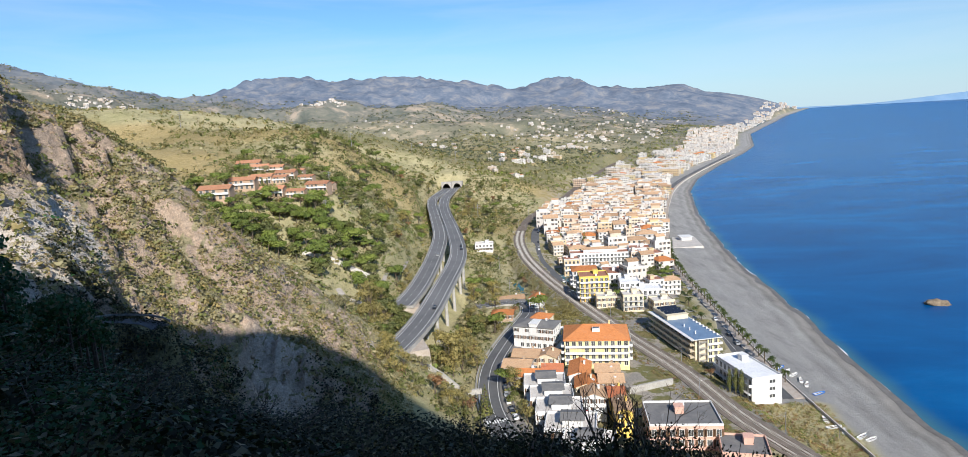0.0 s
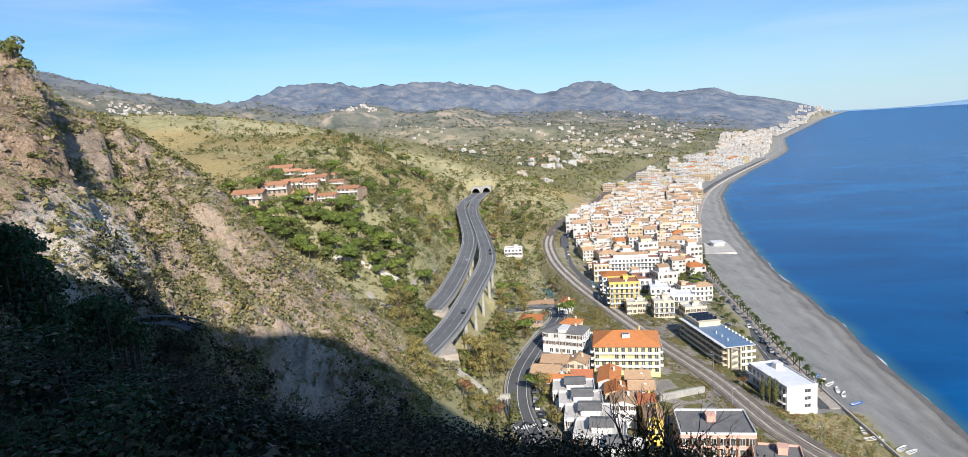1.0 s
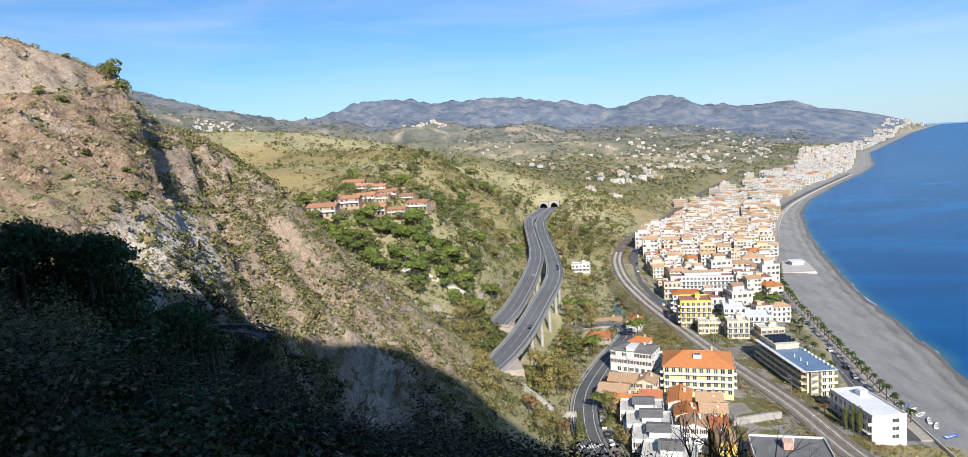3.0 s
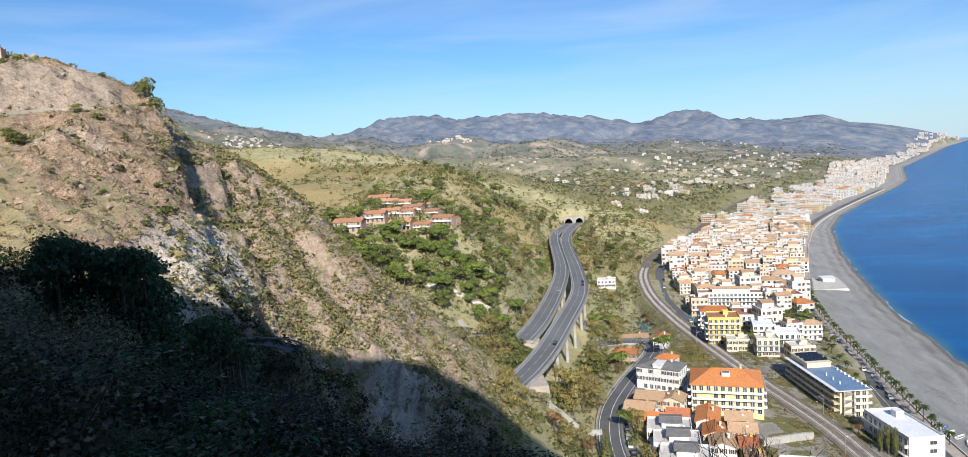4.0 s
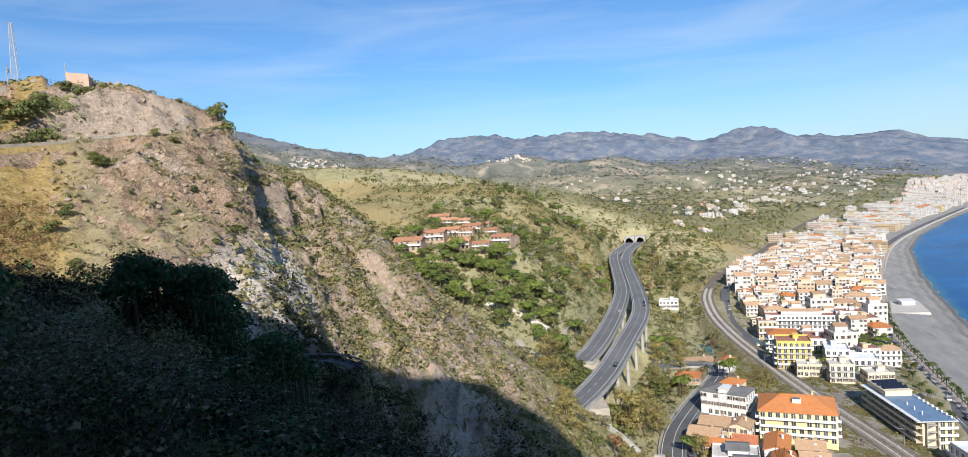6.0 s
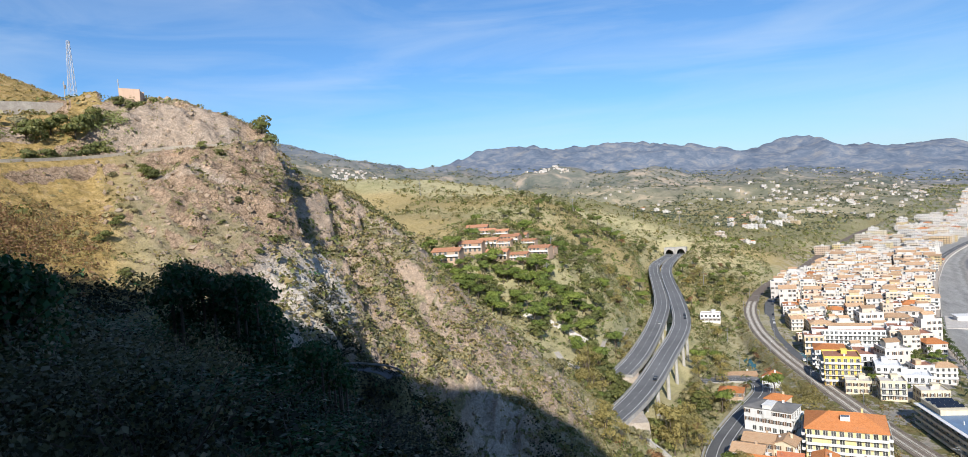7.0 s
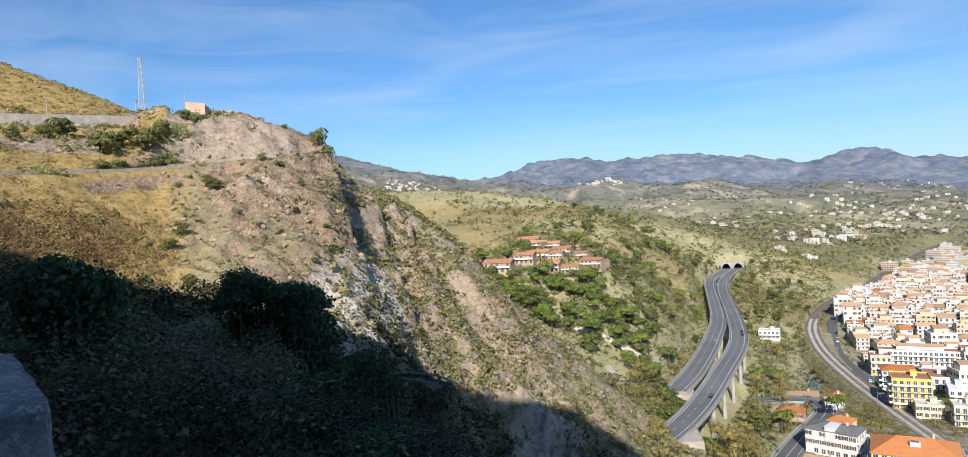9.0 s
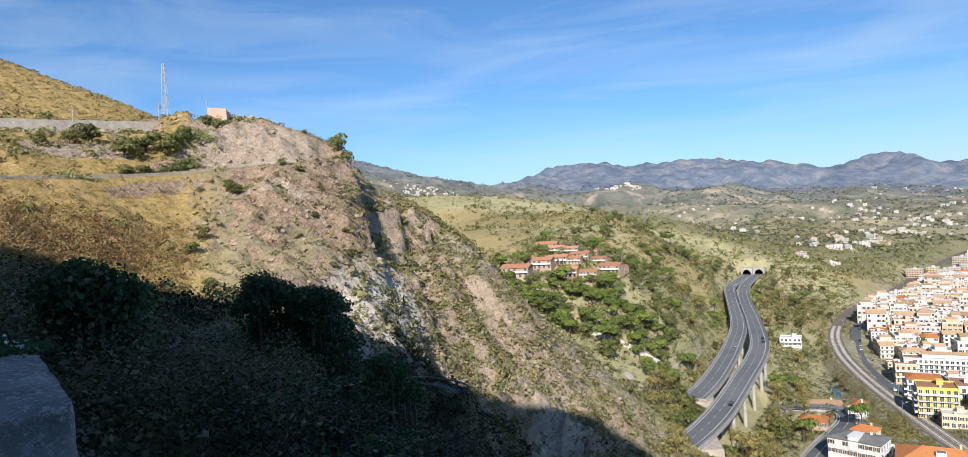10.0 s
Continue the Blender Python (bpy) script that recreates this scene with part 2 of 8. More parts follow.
# lines of the plan: x, y, height
RAIL = [(100, 150, 7.5), (93, 190, 7.5), (84, 221, 7.5), (77, 265, 7.5), (65, 311, 7.8), (50, 376, 8), (35, 452, 8.3), (26, 532, 8.6), (28, 623, 9), (50, 740, 9.4), (96, 866, 10), (154, 1068, 10.4), (261, 1396, 11), (420, 1800, 12)]
ROAD = [(24, 160, 13.5), (8, 186, 13.3), (0, 210, 13), (-4, 236, 13), (-3, 268, 12.6), (5, 304, 12), (14, 336, 11), (19, 356, 10.4), (18, 372, 10), (8, 378, 9.8), (-10, 372, 10)]
STREET = [(44, 430, 8), (38, 500, 8.2), (38, 560, 8.4), (46, 640, 8.8), (70, 740, 9)]
HW_R = [(-60, 190, 33), (-46, 222, 32.5), (-38, 246, 32), (-31, 285, 32), (-26, 343, 32), (-22, 400, 32), (-23, 448, 32), (-31, 532, 32), (-41, 620, 32), (-48, 700, 32), (-49, 781, 32.5), (-42, 865, 33), (-36, 905, 33)]
HW_L = [(-76, 215, 33), (-60, 246, 32.5), (-48, 285, 32), (-41, 325, 32), (-38, 372, 32), (-37, 430, 32), (-39, 505, 32), (-50, 610, 32), (-60, 700, 32), (-63, 760, 32.5), (-56, 840, 33), (-50, 905, 33)]
PROM = [(116, 150, 3.2), (117, 234, 3.2), (118, 271, 3.2), (121, 316, 3.2), (128, 406, 3.2), (134, 470, 3.2), (150, 546, 3.2), (180, 660, 3.2), (222, 811, 3.2), (292, 1011, 3.2), (407, 1249, 3.2), (602, 1616, 3.2)]
SPUR_WAY = [(*at(37.3, 199), 137), (*at(40.4, 190), 135), (*at(44.3, 190), 134.5), (*at(48.9, 185), 132.5), (*at(55, 175), 131), (*at(64, 165), 130)]
LOW_BEND = [(*at(44, 118), 97), (*at(38, 121), 91), (*at(33.8, 125), 86.5), (*at(31, 126.5), 85.4), (*at(29.0, 125), 84.6), (*at(28.2, 122.5), 83.9)]


def smooth_line(pts, gap=4.0):
    """Points along a Catmull-Rom curve through pts, about gap metres apart."""
    p = np.array(pts, float)
    q = np.vstack([2 * p[0] - p[1], p, 2 * p[-1] - p[-2]])
    res = []
    for i in range(1, len(q) - 2):
        n = max(2, int(np.linalg.norm(q[i + 1] - q[i]) / gap))
        for k in range(n):
            t = k / n
            res.append(0.5 * (2 * q[i] + (q[i + 1] - q[i - 1]) * t + (2 * q[i - 1] - 5 * q[i] + 4 * q[i + 1] - q[i + 2]) * t * t
                              + (3 * q[i] - q[i - 1] - 3 * q[i + 1] + q[i + 2]) * t ** 3))
    res.append(p[-1])
    return np.array(res)


def near_line(x, y, line):
    """Distance to a line and its height there."""
    best = np.full(len(x), 1e9)
    z = np.zeros(len(x))
    lo, hi = line[:, :2].min(0) - 45, line[:, :2].max(0) + 45
    idx = np.where((x > lo[0]) & (x < hi[0]) & (y > lo[1]) & (y < hi[1]))[0]
    if len(idx):
        px, py = x[idx], y[idx]
        b = np.full(len(idx), 1e9)
        zz = np.zeros(len(idx))
        for a, c in zip(line[:-1], line[1:]):
            d = c - a
            t = np.clip(((px - a[0]) * d[0] + (py - a[1]) * d[1]) / (d[0] ** 2 + d[1] ** 2 + 1e-9), 0, 1)
            dist = np.hypot(px - a[0] - t * d[0], py - a[1] - t * d[1])
            w = dist < b
            b[w] = dist[w]
            zz[w] = (a[2] + t * d[2])[w]
        best[idx], z[idx] = b, zz
    return best, z


BEDS = [(smooth_line(RAIL), 6.0, 10), (smooth_line(ROAD), 6.5, 10), (smooth_line(SPUR_WAY), 3.6, 5), (smooth_line(LOW_BEND), 2.3, 4)]
HW_LINES = [smooth_line(HW_R), smooth_line(HW_L)]


def spur_mask(az, r):
    """Bare rocky flank of the spur: one on its faces, none beyond."""
    return step(9, 13, az) * step(95, 135, r) * (1 - step(225, 265, r)) * (1 - 0.75 * step(43, 52, az))


# the broken seaward edge of the spur: crest height by bearing, fitted to the camera's view
CREST_AZ = [24.0, 25.6, 28.1, 30.5, 32.8, 34.4, 35.5, 36.3, 37.6]
CREST_Z = [101.0, 106.5, 114.0, 121.6, 126.4, 130.8, 137.5, 140.3, 144.5]


# rock ribs of the spur, edges placed to fit the camera's view:
# bearing of each rib's edge by distance; past it the flank stands further back
RIBS = [([140, 150, 160, 168, 180, 190, 200, 215], [28.0, 30.5, 32.6, 34.3, 34.8, 35.4, 36.2, 36.6], [150, 185, 200], [14.0, 17.0, 27.0]),
        ([150, 160, 168, 174, 190, 197, 205, 225], [28.5, 30.0, 31.0, 31.6, 31.9, 32.7, 33.8, 34.6], [150, 190, 205], [10.0, 13.0, 8.0]),
        ([165, 180, 190, 194, 198, 204, 220], [24.0, 26.5, 28.2, 29.6, 30.4, 31.2, 31.8], [165, 200, 210], [7.0, 9.0, 6.0])]


def set_back(x, y, az, r):
    """Distance measured over the ribs, as if the flank past each stood where the rib does."""
    rs = r
    for edge_r, edge_az, push_r, push in RIBS:
        e = np.interp(rs, edge_r, edge_az) + 0.55 * vnoise(x / 7, y / 7, 41) + 0.25 * vnoise(x / 2.4, y / 2.4, 42)
        back = np.interp(rs, push_r, push) * (1 - step(e - 0.22, e + 0.22, az)) * step(e - 13, e - 3, az)
        rs = rs - back * step(130, 152, rs) * (1 - step(262, 310, r))
    return rs


def ground(x, y, detail=True):
    x, y = np.atleast_1d(np.asarray(x, float)), np.atleast_1d(np.asarray(y, float))
    r = np.maximum(np.hypot(x, y), 1.5)
    az = np.degrees(np.arctan2(-x, y))
    down = 0.5 * x + 0.87 * y                 # the way in which the near slope falls
    close = 113.4 - 0.68 * np.maximum(down - 1.8, 0) + 0.10 * np.maximum(-down - 4, 0)
    rs = set_back(x, y, az, r)
    z = plate_z(np.radians(np.clip(az, -75, 85)), np.log(np.maximum(rs, 30)))
    far_part = step(32, 78, r)
    z = z * far_part + close * (1 - far_part)
    # the mountain side behind the viewpoint, which keeps the near slope in shade
    rear = 113.4 + 95 * step(8, 95, -y) + 60 * step(60, 400, -y) - 40 * step(10, 150, x) * step(0, 60, -y) - 90 * step(60, 160, x) + np.interp(x, [-60, -34, -22, -12, -2, 6, 16, 30, 50, 70], [5, 7, 10, 13, 14, 17, 20, 18, 8, 0]) * step(16, 34, -y)
    front = step(-14, 8, y)
    z = z * front + rear * (1 - front)
    if detail:
        k = spur_mask(az, rs)
        z = z + k * (3.0 * (ridged(x / 26, y / 26, 4, 11, 0.55) - 0.3) + 1.2 * (ridged(x / 7 + z / 9, y / 7, 3, 23, 0.6) - 0.2))
        # ribs of rock on the seaward flank, steep on the side turned away
        ribs = step(15, 21, az) * (1 - step(36.5, 38.5, az)) * step(150, 178, r) * (1 - step(228, 262, r))
        u = (0.86 * x + 0.51 * y) / 33.0 + 0.85 * fbm(x / 42, y / 42, 4, 37) + 0.012 * z
        saw = u - np.floor(u)
        z = z + ribs * 1.6 * (np.where(saw < 0.90, saw / 0.90, (1 - saw) / 0.10) - 0.55)
        # the broken nose of the spur, capped to the outline that the camera sees
        top = np.interp(az, CREST_AZ, CREST_Z) - 2.6 * step(31.8, 34.2, az) * (1 - step(35.9, 36.7, az)) + 0.9 * vnoise(x / 4, y / 4, 29) + 0.004 * (r - 205) * (np.interp(az, CREST_AZ, CREST_Z) - 115)
        z = np.where((az > 24) & (az < 37.6) & (r > 165) & (r < 270), np.minimum(z, top), z)
        # rim capped along sight lines from the camera
        rim = 115 + r * np.tan(np.radians(np.interp(az, [36.6, 37.1, 38.7, 40.8, 42.7, 44.6, 46.5, 48.3], [7.1, 7.4, 8.2, 8.75, 9.65, 9.8, 9.85, 9.35]) + 0.14 * vnoise(x / 5, y / 5, 30)))
        z = np.where((az > 36.6) & (az < 48.3) & (r > 196) & (r < 300), np.minimum(z, rim), z)
        # the cut cliff over the upper road
        cut = step(37.5, 39, az) * (1 - step(48, 51, az)) * step(191, 198, r) * (1 - step(205, 222, r))
        z = z + cut * 1.3 * (vnoise(x / 5, y / 5, 13) - 0.4)
        z = z + 0.42 * np.sin(z * 2.6 + 2 * vnoise(x / 30, y / 30, 8)) * step(50, 53, az) * step(255, 285, r) * (1 - step(420, 520, r))
        # fluted cliff over the cove
        flute = step(15, 16.5, az) * (1 - step(21, 22.5, az)) * step(138, 150, r) * (1 - step(180, 190, r))
        z = z + flute * 2.4 * (ridged(x / 6, y / 6, 3, 55, 0.55) - 0.3)
        # ground lowered along a sight line so that the field wall shows
        z = np.where((az > 50.4) & (r > 203) & (r < 239), np.minimum(z, 115 + r * 0.1495), z)
        mid = step(180, 420, r) * (1 - k) * step(80, 240, shore(x, y))
        z = z + mid * (1 - step(1500, 2600, r)) * (3.2 * fbm(x / 70, y / 70, 4, 5) + step(450, 700, r) * 7 * fbm(x / 150, y / 150, 3, 15))
        z = z + step(500, 1200, r) * step(150, 700, shore(x, y)) * (0.007 * r) * (1 - 0.5 * step(3900, 4350, r)) * (ridged(x / 420, y / 420, 5, 71, 0.5) - 0.75)
        z = z + step(2300, 3300, r) * step(250, 900, shore(x, y)) * 10 * (ridged(x / 250, y / 250, 5, 91, 0.52) - 0.85) + step(3700, 4300, r) * step(250, 900, shore(x, y)) * 16 * (ridged(x / 190, y / 190, 4, 93, 0.55) - 0.8)
        z = z + step(1150, 1700, r) * (1 - step(2500, 3100, r)) * step(200, 700, shore(x, y)) * 13 * (ridged(x / 310, y / 310, 4, 97, 0.55) - 0.8)
        z = z + (1 - step(60, 150, r)) * step(6, 20, r) * 0.6 * fbm(x / 6, y / 6, 3, 7)
    s = shore(x, y)
    plain_mask = step(40, 75, s)
    beach = np.clip(0.085 * s, -7, 3.0)
    z = beach * (1 - plain_mask) + z * plain_mask + lift(r) * (1 - plain_mask)
    z = np.where((r < 160) & (s > 0), np.maximum(z, 2.0), z)
    for line, half, soft in BEDS:
        d, zz = near_line(x, y, line)
        w = 1 - step(half, half + soft, d)
        z = z * (1 - w) + (zz - 0.25) * w
    for line, start in zip(HW_LINES, (250, 308)):
        d, zz = near_line(x, y, line)
        under = zz - 6.5 + 5.8 * (1 - step(start, start + 26, y)) + 5.8 * step(800, 860, y)
        w = (1 - step(8, 20, d)) * step(start - 12, start + 4, y) * (1 - step(886, 893, y))
        z = z * (1 - w) + np.minimum(z, under) * w
    return z


def ground_at(x, y):
    return float(ground([x], [y])[0])


def link_mesh(name, verts, faces, mats=(), smooth=True, parent=None):
    me = bpy.data.meshes.new(name)
    me.from_pydata(verts, [], faces)
    for m in mats:
        me.materials.append(m)
    if smooth:
        me.shade_smooth()
    ob = new(name, me)
    if parent:
        ob.parent = parent
    return ob


# bearings: fine where the land is looked at, coarse elsewhere
AZ = np.concatenate([np.arange(-180, -46, 4.0), np.arange(-46, -38, 0.8), np.concatenate([np.arange(-38, 8, 0.30), np.arange(8, 64, 0.21)]), np.arange(64, 72, 0.8), np.arange(72, 180, 4.0)])
RR = np.concatenate([[1.2], np.exp(np.arange(math.log(1.5), math.log(112), 0.035)), np.exp(np.arange(math.log(112), math.log(262), 0.0070)),
                     np.exp(np.arange(math.log(262), math.log(4950), 0.0135)), [4960.0]])
ga, gr = np.meshgrid(np.radians(AZ), RR)
gx, gy = (-np.sin(ga) * gr).ravel(), (np.cos(ga) * gr).ravel()
gz = ground(gx, gy)


def sheet(name, gx, gy, zs, n, m, mats):
    i = np.arange((n - 1) * m)
    row, col = i // m, i % m
    nxt = (col + 1) % m
    quads = np.stack([row * m + col, row * m + nxt, (row + 1) * m + nxt, (row + 1) * m + col], 1)
    quads = quads[:, ::-1]
    me = bpy.data.meshes.new(name)
    co = np.stack([gx, gy, zs], 1).astype(np.float32)
    co = np.vstack([co, [[0, 0, zs[:m].mean()]]]).astype(np.float32)
    k = np.arange(m)
    tris = np.stack([np.full(m, n * m), (k + 1) % m, k], 1)[:, ::-1]
    me.vertices.add(len(co))
    me.vertices.foreach_set("co", co.ravel())
    loops = np.concatenate([quads.ravel(), tris.ravel()]).astype(np.int32)
    me.loops.add(len(loops))
    me.loops.foreach_set("vertex_index", loops)
    starts = np.concatenate([np.arange(len(quads)) * 4, len(quads) * 4 + np.arange(m) * 3]).astype(np.int32)
    me.polygons.add(len(starts))
    me.polygons.foreach_set("loop_start", starts)
    for mt in mats:
        me.materials.append(mt)
    me.update(calc_edges=True)
    me.validate()
    me.shade_smooth()
    return new(name, me)


def ground_material():
    n = Nodes("hillside earth and scrub", 0.95, 0.0, 0.1)
    att = n.add("Attribute")
    att.attribute_name = "zones"
    sep = n.add("SeparateColor")
    n.link(att.outputs["Color"], sep.inputs[0])
    rock, sand, far = sep.outputs[0], sep.outputs[1], sep.outputs[2]
    att2 = n.add("Attribute")
    att2.attribute_name = "plants"
    sep2 = n.add("SeparateColor")
    n.link(att2.outputs["Color"], sep2.inputs[0])
    dry, wood, town = sep2.outputs[0], sep2.outputs[1], sep2.outputs[2]
    big, mid, fine = n.noise(0.012, 6, 0.6), n.noise(0.13, 6, 0.65), n.noise(1.3, 5, 0.7)
    # scrub: dull green grass with bare ochre earth
    scrub = n.ramp(mid, (0.30, (0.24, 0.215, 0.105)), (0.44, (0.42, 0.355, 0.19)), (0.58, (0.54, 0.45, 0.26)), (0.8, (0.60, 0.49, 0.32)))
    scrub = n.mix(0.55, scrub, n.ramp(big, (0.35, (0.24, 0.25, 0.12)), (0.55, (0.41, 0.375, 0.21)), (0.72, (0.52, 0.43, 0.265))))
    gold = n.ramp(n.noise(0.45, 6, 0.7), (0.3, (0.23, 0.17, 0.065)), (0.5, (0.42, 0.29, 0.11)), (0.62, (0.50, 0.36, 0.17)), (0.78, (0.36, 0.19, 0.10)))
    scrub = n.mix(dry, scrub, gold)
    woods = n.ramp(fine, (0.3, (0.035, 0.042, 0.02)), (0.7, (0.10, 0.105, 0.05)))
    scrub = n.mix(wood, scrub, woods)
    stone = n.ramp(n.noise(0.35, 8, 0.7, distort=0.6), (0.25, (0.13, 0.09, 0.06)), (0.42, (0.28, 0.195, 0.132)), (0.56, (0.39, 0.285, 0.20)), (0.68, (0.38, 0.24, 0.157)), (0.8, (0.21, 0.155, 0.11)))
    pale = n.ramp(n.noise(0.5, 8, 0.72, distort=0.8), (0.28, (0.22, 0.175, 0.13)), (0.42, (0.50, 0.43, 0.36)), (0.58, (0.66, 0.59, 0.51)), (0.75, (0.50, 0.40, 0.30)))
    stone = n.mix(n.ramp(n.noise(0.035, 5, 0.6, distort=0.5), (0.56, 0.0), (0.70, 0.8)), stone, pale)
    crack = n.add("TexVoronoi")
    crack.feature = "DISTANCE_TO_EDGE"
    crack.inputs["Scale"].default_value = 0.55
    warp = n.add("TexNoise")
    warp.inputs["Scale"].default_value, warp.inputs["Detail"].default_value = 0.5, 6
    n.link(n.pos, warp.inputs["Vector"])
    bent = n.add("VectorMath")
    bent.operation = "MULTIPLY_ADD"
    bent.inputs[1].default_value = (5.0, 5.0, 5.0)
    n.link(warp.outputs["Color"], bent.inputs[0])
    n.link(n.pos, bent.inputs[2])
    n.link(bent.outputs[0], crack.inputs["Vector"])
    stone = n.mix(0.55, stone, n.mix(1.0, stone, n.ramp(crack.outputs["Distance"], (0.0, 0.45), (0.10, 1.05)), "MULTIPLY"))
    speck = n.noise(1.7, 8, 0.78, distort=0.8)
    stone = n.mix(0.85, stone, n.mix(1.0, stone, n.ramp(speck, (0.34, 0.22), (0.46, 0.88), (0.62, 1.6)), "MULTIPLY"))
    scrub = n.mix(0.7, scrub, n.mix(1.0, scrub, n.ramp(speck, (0.34, 0.38), (0.47, 0.95), (0.64, 1.4)), "MULTIPLY"))
    att3 = n.add("Attribute")
    att3.attribute_name = "strand"
    sep3 = n.add("SeparateColor")
    n.link(att3.outputs["Color"], sep3.inputs[0])
    brown = n.ramp(n.noise(0.6, 8, 0.72, distort=0.5), (0.32, (0.13, 0.11, 0.062)), (0.46, (0.26, 0.21, 0.13)), (0.6, (0.39, 0.31, 0.21)))
    scrub = n.mix(n.mul(n.ramp(rock, (0.22, 0.0), (0.42, 0.8)), n.mul(1.0, dry, "SUBTRACT")), scrub, brown)
    green = n.ramp(n.noise(0.55, 8, 0.72, distort=0.5), (0.32, (0.10, 0.098, 0.05)), (0.46, (0.22, 0.20, 0.115)), (0.56, (0.34, 0.295, 0.185)), (0.72, (0.46, 0.385, 0.27)))
    scrub = n.mix(n.mul(sep3.outputs[1], 0.85), scrub, green)
    stone = n.mix(n.mul(sep3.outputs[1], 0.7), stone, n.mix(0.3, stone, pale))
    stone = n.mix(sep3.outputs[2], stone, n.mix(0.8, pale, n.mix(1.0, pale, n.ramp(speck, (0.30, 0.35), (0.47, 0.95), (0.68, 1.4)), "MULTIPLY")))
    rock = n.mul(rock, n.mul(sep3.outputs[2], 0.55), "ADD")
    patch = n.ramp(n.mul(rock, n.mul(n.mul(n.noise(0.16, 9, 0.75, distort=0.4), 1.6), 0.7, "ADD")), (0.86, 0.0), (1.02, 1.0))
    col = n.mix(patch, scrub, stone)
    earth = n.ramp(n.noise(0.10, 5, 0.6), (0.36, (0.30, 0.28, 0.25)), (0.47, (0.38, 0.34, 0.29)), (0.52, (0.17, 0.17, 0.07)), (0.7, (0.28, 0.22, 0.11)))
    earth = n.mix(0.6, earth, n.mix(1.0, earth, n.ramp(fine, (0.3, 0.6), (0.7, 1.3)), "MULTIPLY"))
    col = n.mix(town, col, earth)
    grey = n.ramp(n.noise(0.10, 8, 0.75, stretch=(1, 0.3, 1), distort=0.5), (0.34, (0.15, 0.145, 0.14)), (0.46, (0.29, 0.28, 0.265)), (0.56, (0.35, 0.34, 0.32)), (0.68, (0.46, 0.445, 0.42)))
    grey = n.mix(0.5, grey, n.ramp(n.noise(2.2, 4, 0.7), (0.3, (0.17, 0.17, 0.165)), (0.7, (0.43, 0.42, 0.40))))
    line = n.mul(sep3.outputs[0], n.mul(n.noise(0.05, 5, 0.65), 0.10), "ADD")
    grey = n.mix(1.0, grey, n.ramp(line, (0.05, (0.80, 0.77, 0.72)), (0.13, (1.05, 1.0, 0.95)), (0.18, (0.80, 0.78, 0.75)), (0.23, (1.12, 1.11, 1.09)), (0.32, (0.90, 0.89, 0.88)), (0.38, (1.10, 1.09, 1.08)), (0.6, (0.98, 0.98, 0.98)), (0.8, (1.12, 1.10, 1.06))), "MULTIPLY")
    col = n.mix(sand, col, grey)
    # blue-grey distance haze, put into the base colour of the far range
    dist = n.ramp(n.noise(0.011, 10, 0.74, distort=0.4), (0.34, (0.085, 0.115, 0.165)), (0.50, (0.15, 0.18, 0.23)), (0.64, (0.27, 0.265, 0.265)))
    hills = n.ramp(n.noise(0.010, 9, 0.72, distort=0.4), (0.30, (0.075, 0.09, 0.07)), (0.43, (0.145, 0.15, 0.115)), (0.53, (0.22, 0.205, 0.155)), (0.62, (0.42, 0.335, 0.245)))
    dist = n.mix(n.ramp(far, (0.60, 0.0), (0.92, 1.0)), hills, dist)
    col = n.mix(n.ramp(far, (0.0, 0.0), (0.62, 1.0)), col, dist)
    h = n.mix(0.5, n.noise(0.5, 8, 0.72), n.noise(3.0, 5, 0.7))
    n.bump(h, 1.0, 0.9)
    return n.colour(col)


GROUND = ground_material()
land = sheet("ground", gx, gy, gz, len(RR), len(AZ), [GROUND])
tagged(land, "dry scrub hillside, rocky spur, grey beach and coastal plain below", "ground", kind="structure")
g_az, g_r = np.degrees(np.arctan2(-gx, gy)), np.hypot(gx, gy)
g_s = shore(gx, gy)


def paint(name, a, b, c):
    col = np.ones((len(gx) + 1, 4), np.float32)
    for k, v in enumerate((a, b, c)):
        col[:-1, k] = v
    land.data.color_attributes.new(name, "FLOAT_COLOR", "POINT").data.foreach_set("color", col.ravel())


gm = len(AZ)
gz2 = gz.reshape(len(RR), gm)
dzr = np.gradient(gz2, axis=0) / np.maximum(np.gradient(np.tile(RR[:, None], (1, gm)), axis=0), 1e-3)
dza = np.gradient(gz2, axis=1) / np.maximum(np.radians(np.gradient(np.tile(AZ, (len(RR), 1)), axis=1)) * RR[:, None], 1e-3)
steep = np.hypot(dzr, dza).ravel()
spur = spur_mask(g_az, g_r)
cliff = np.maximum(step(37.5, 39, g_az) * (1 - step(48, 50, g_az)) * step(189, 194, g_r) * (1 - step(205, 214, g_r)), 0.9 * step(52, 53, g_az) * (1 - step(59, 60, g_az)) * step(187, 190, g_r) * (1 - step(198, 203, g_r)))
rock_w = np.clip(0.8 * cliff + spur * (0.40 + 0.12 * step(35, 38, g_az) + 0.24 * step(0.5, 1.6, steep) + 0.20 * fbm(gx / 33, gy / 33, 3, 19)) + 0.75 * step(0.9, 1.7, steep) * step(90, 130, g_r) * (1 - step(240, 262, g_r)), 0, 1) * np.where(g_az > 23.5, step(122, 134, g_r), 1.0)
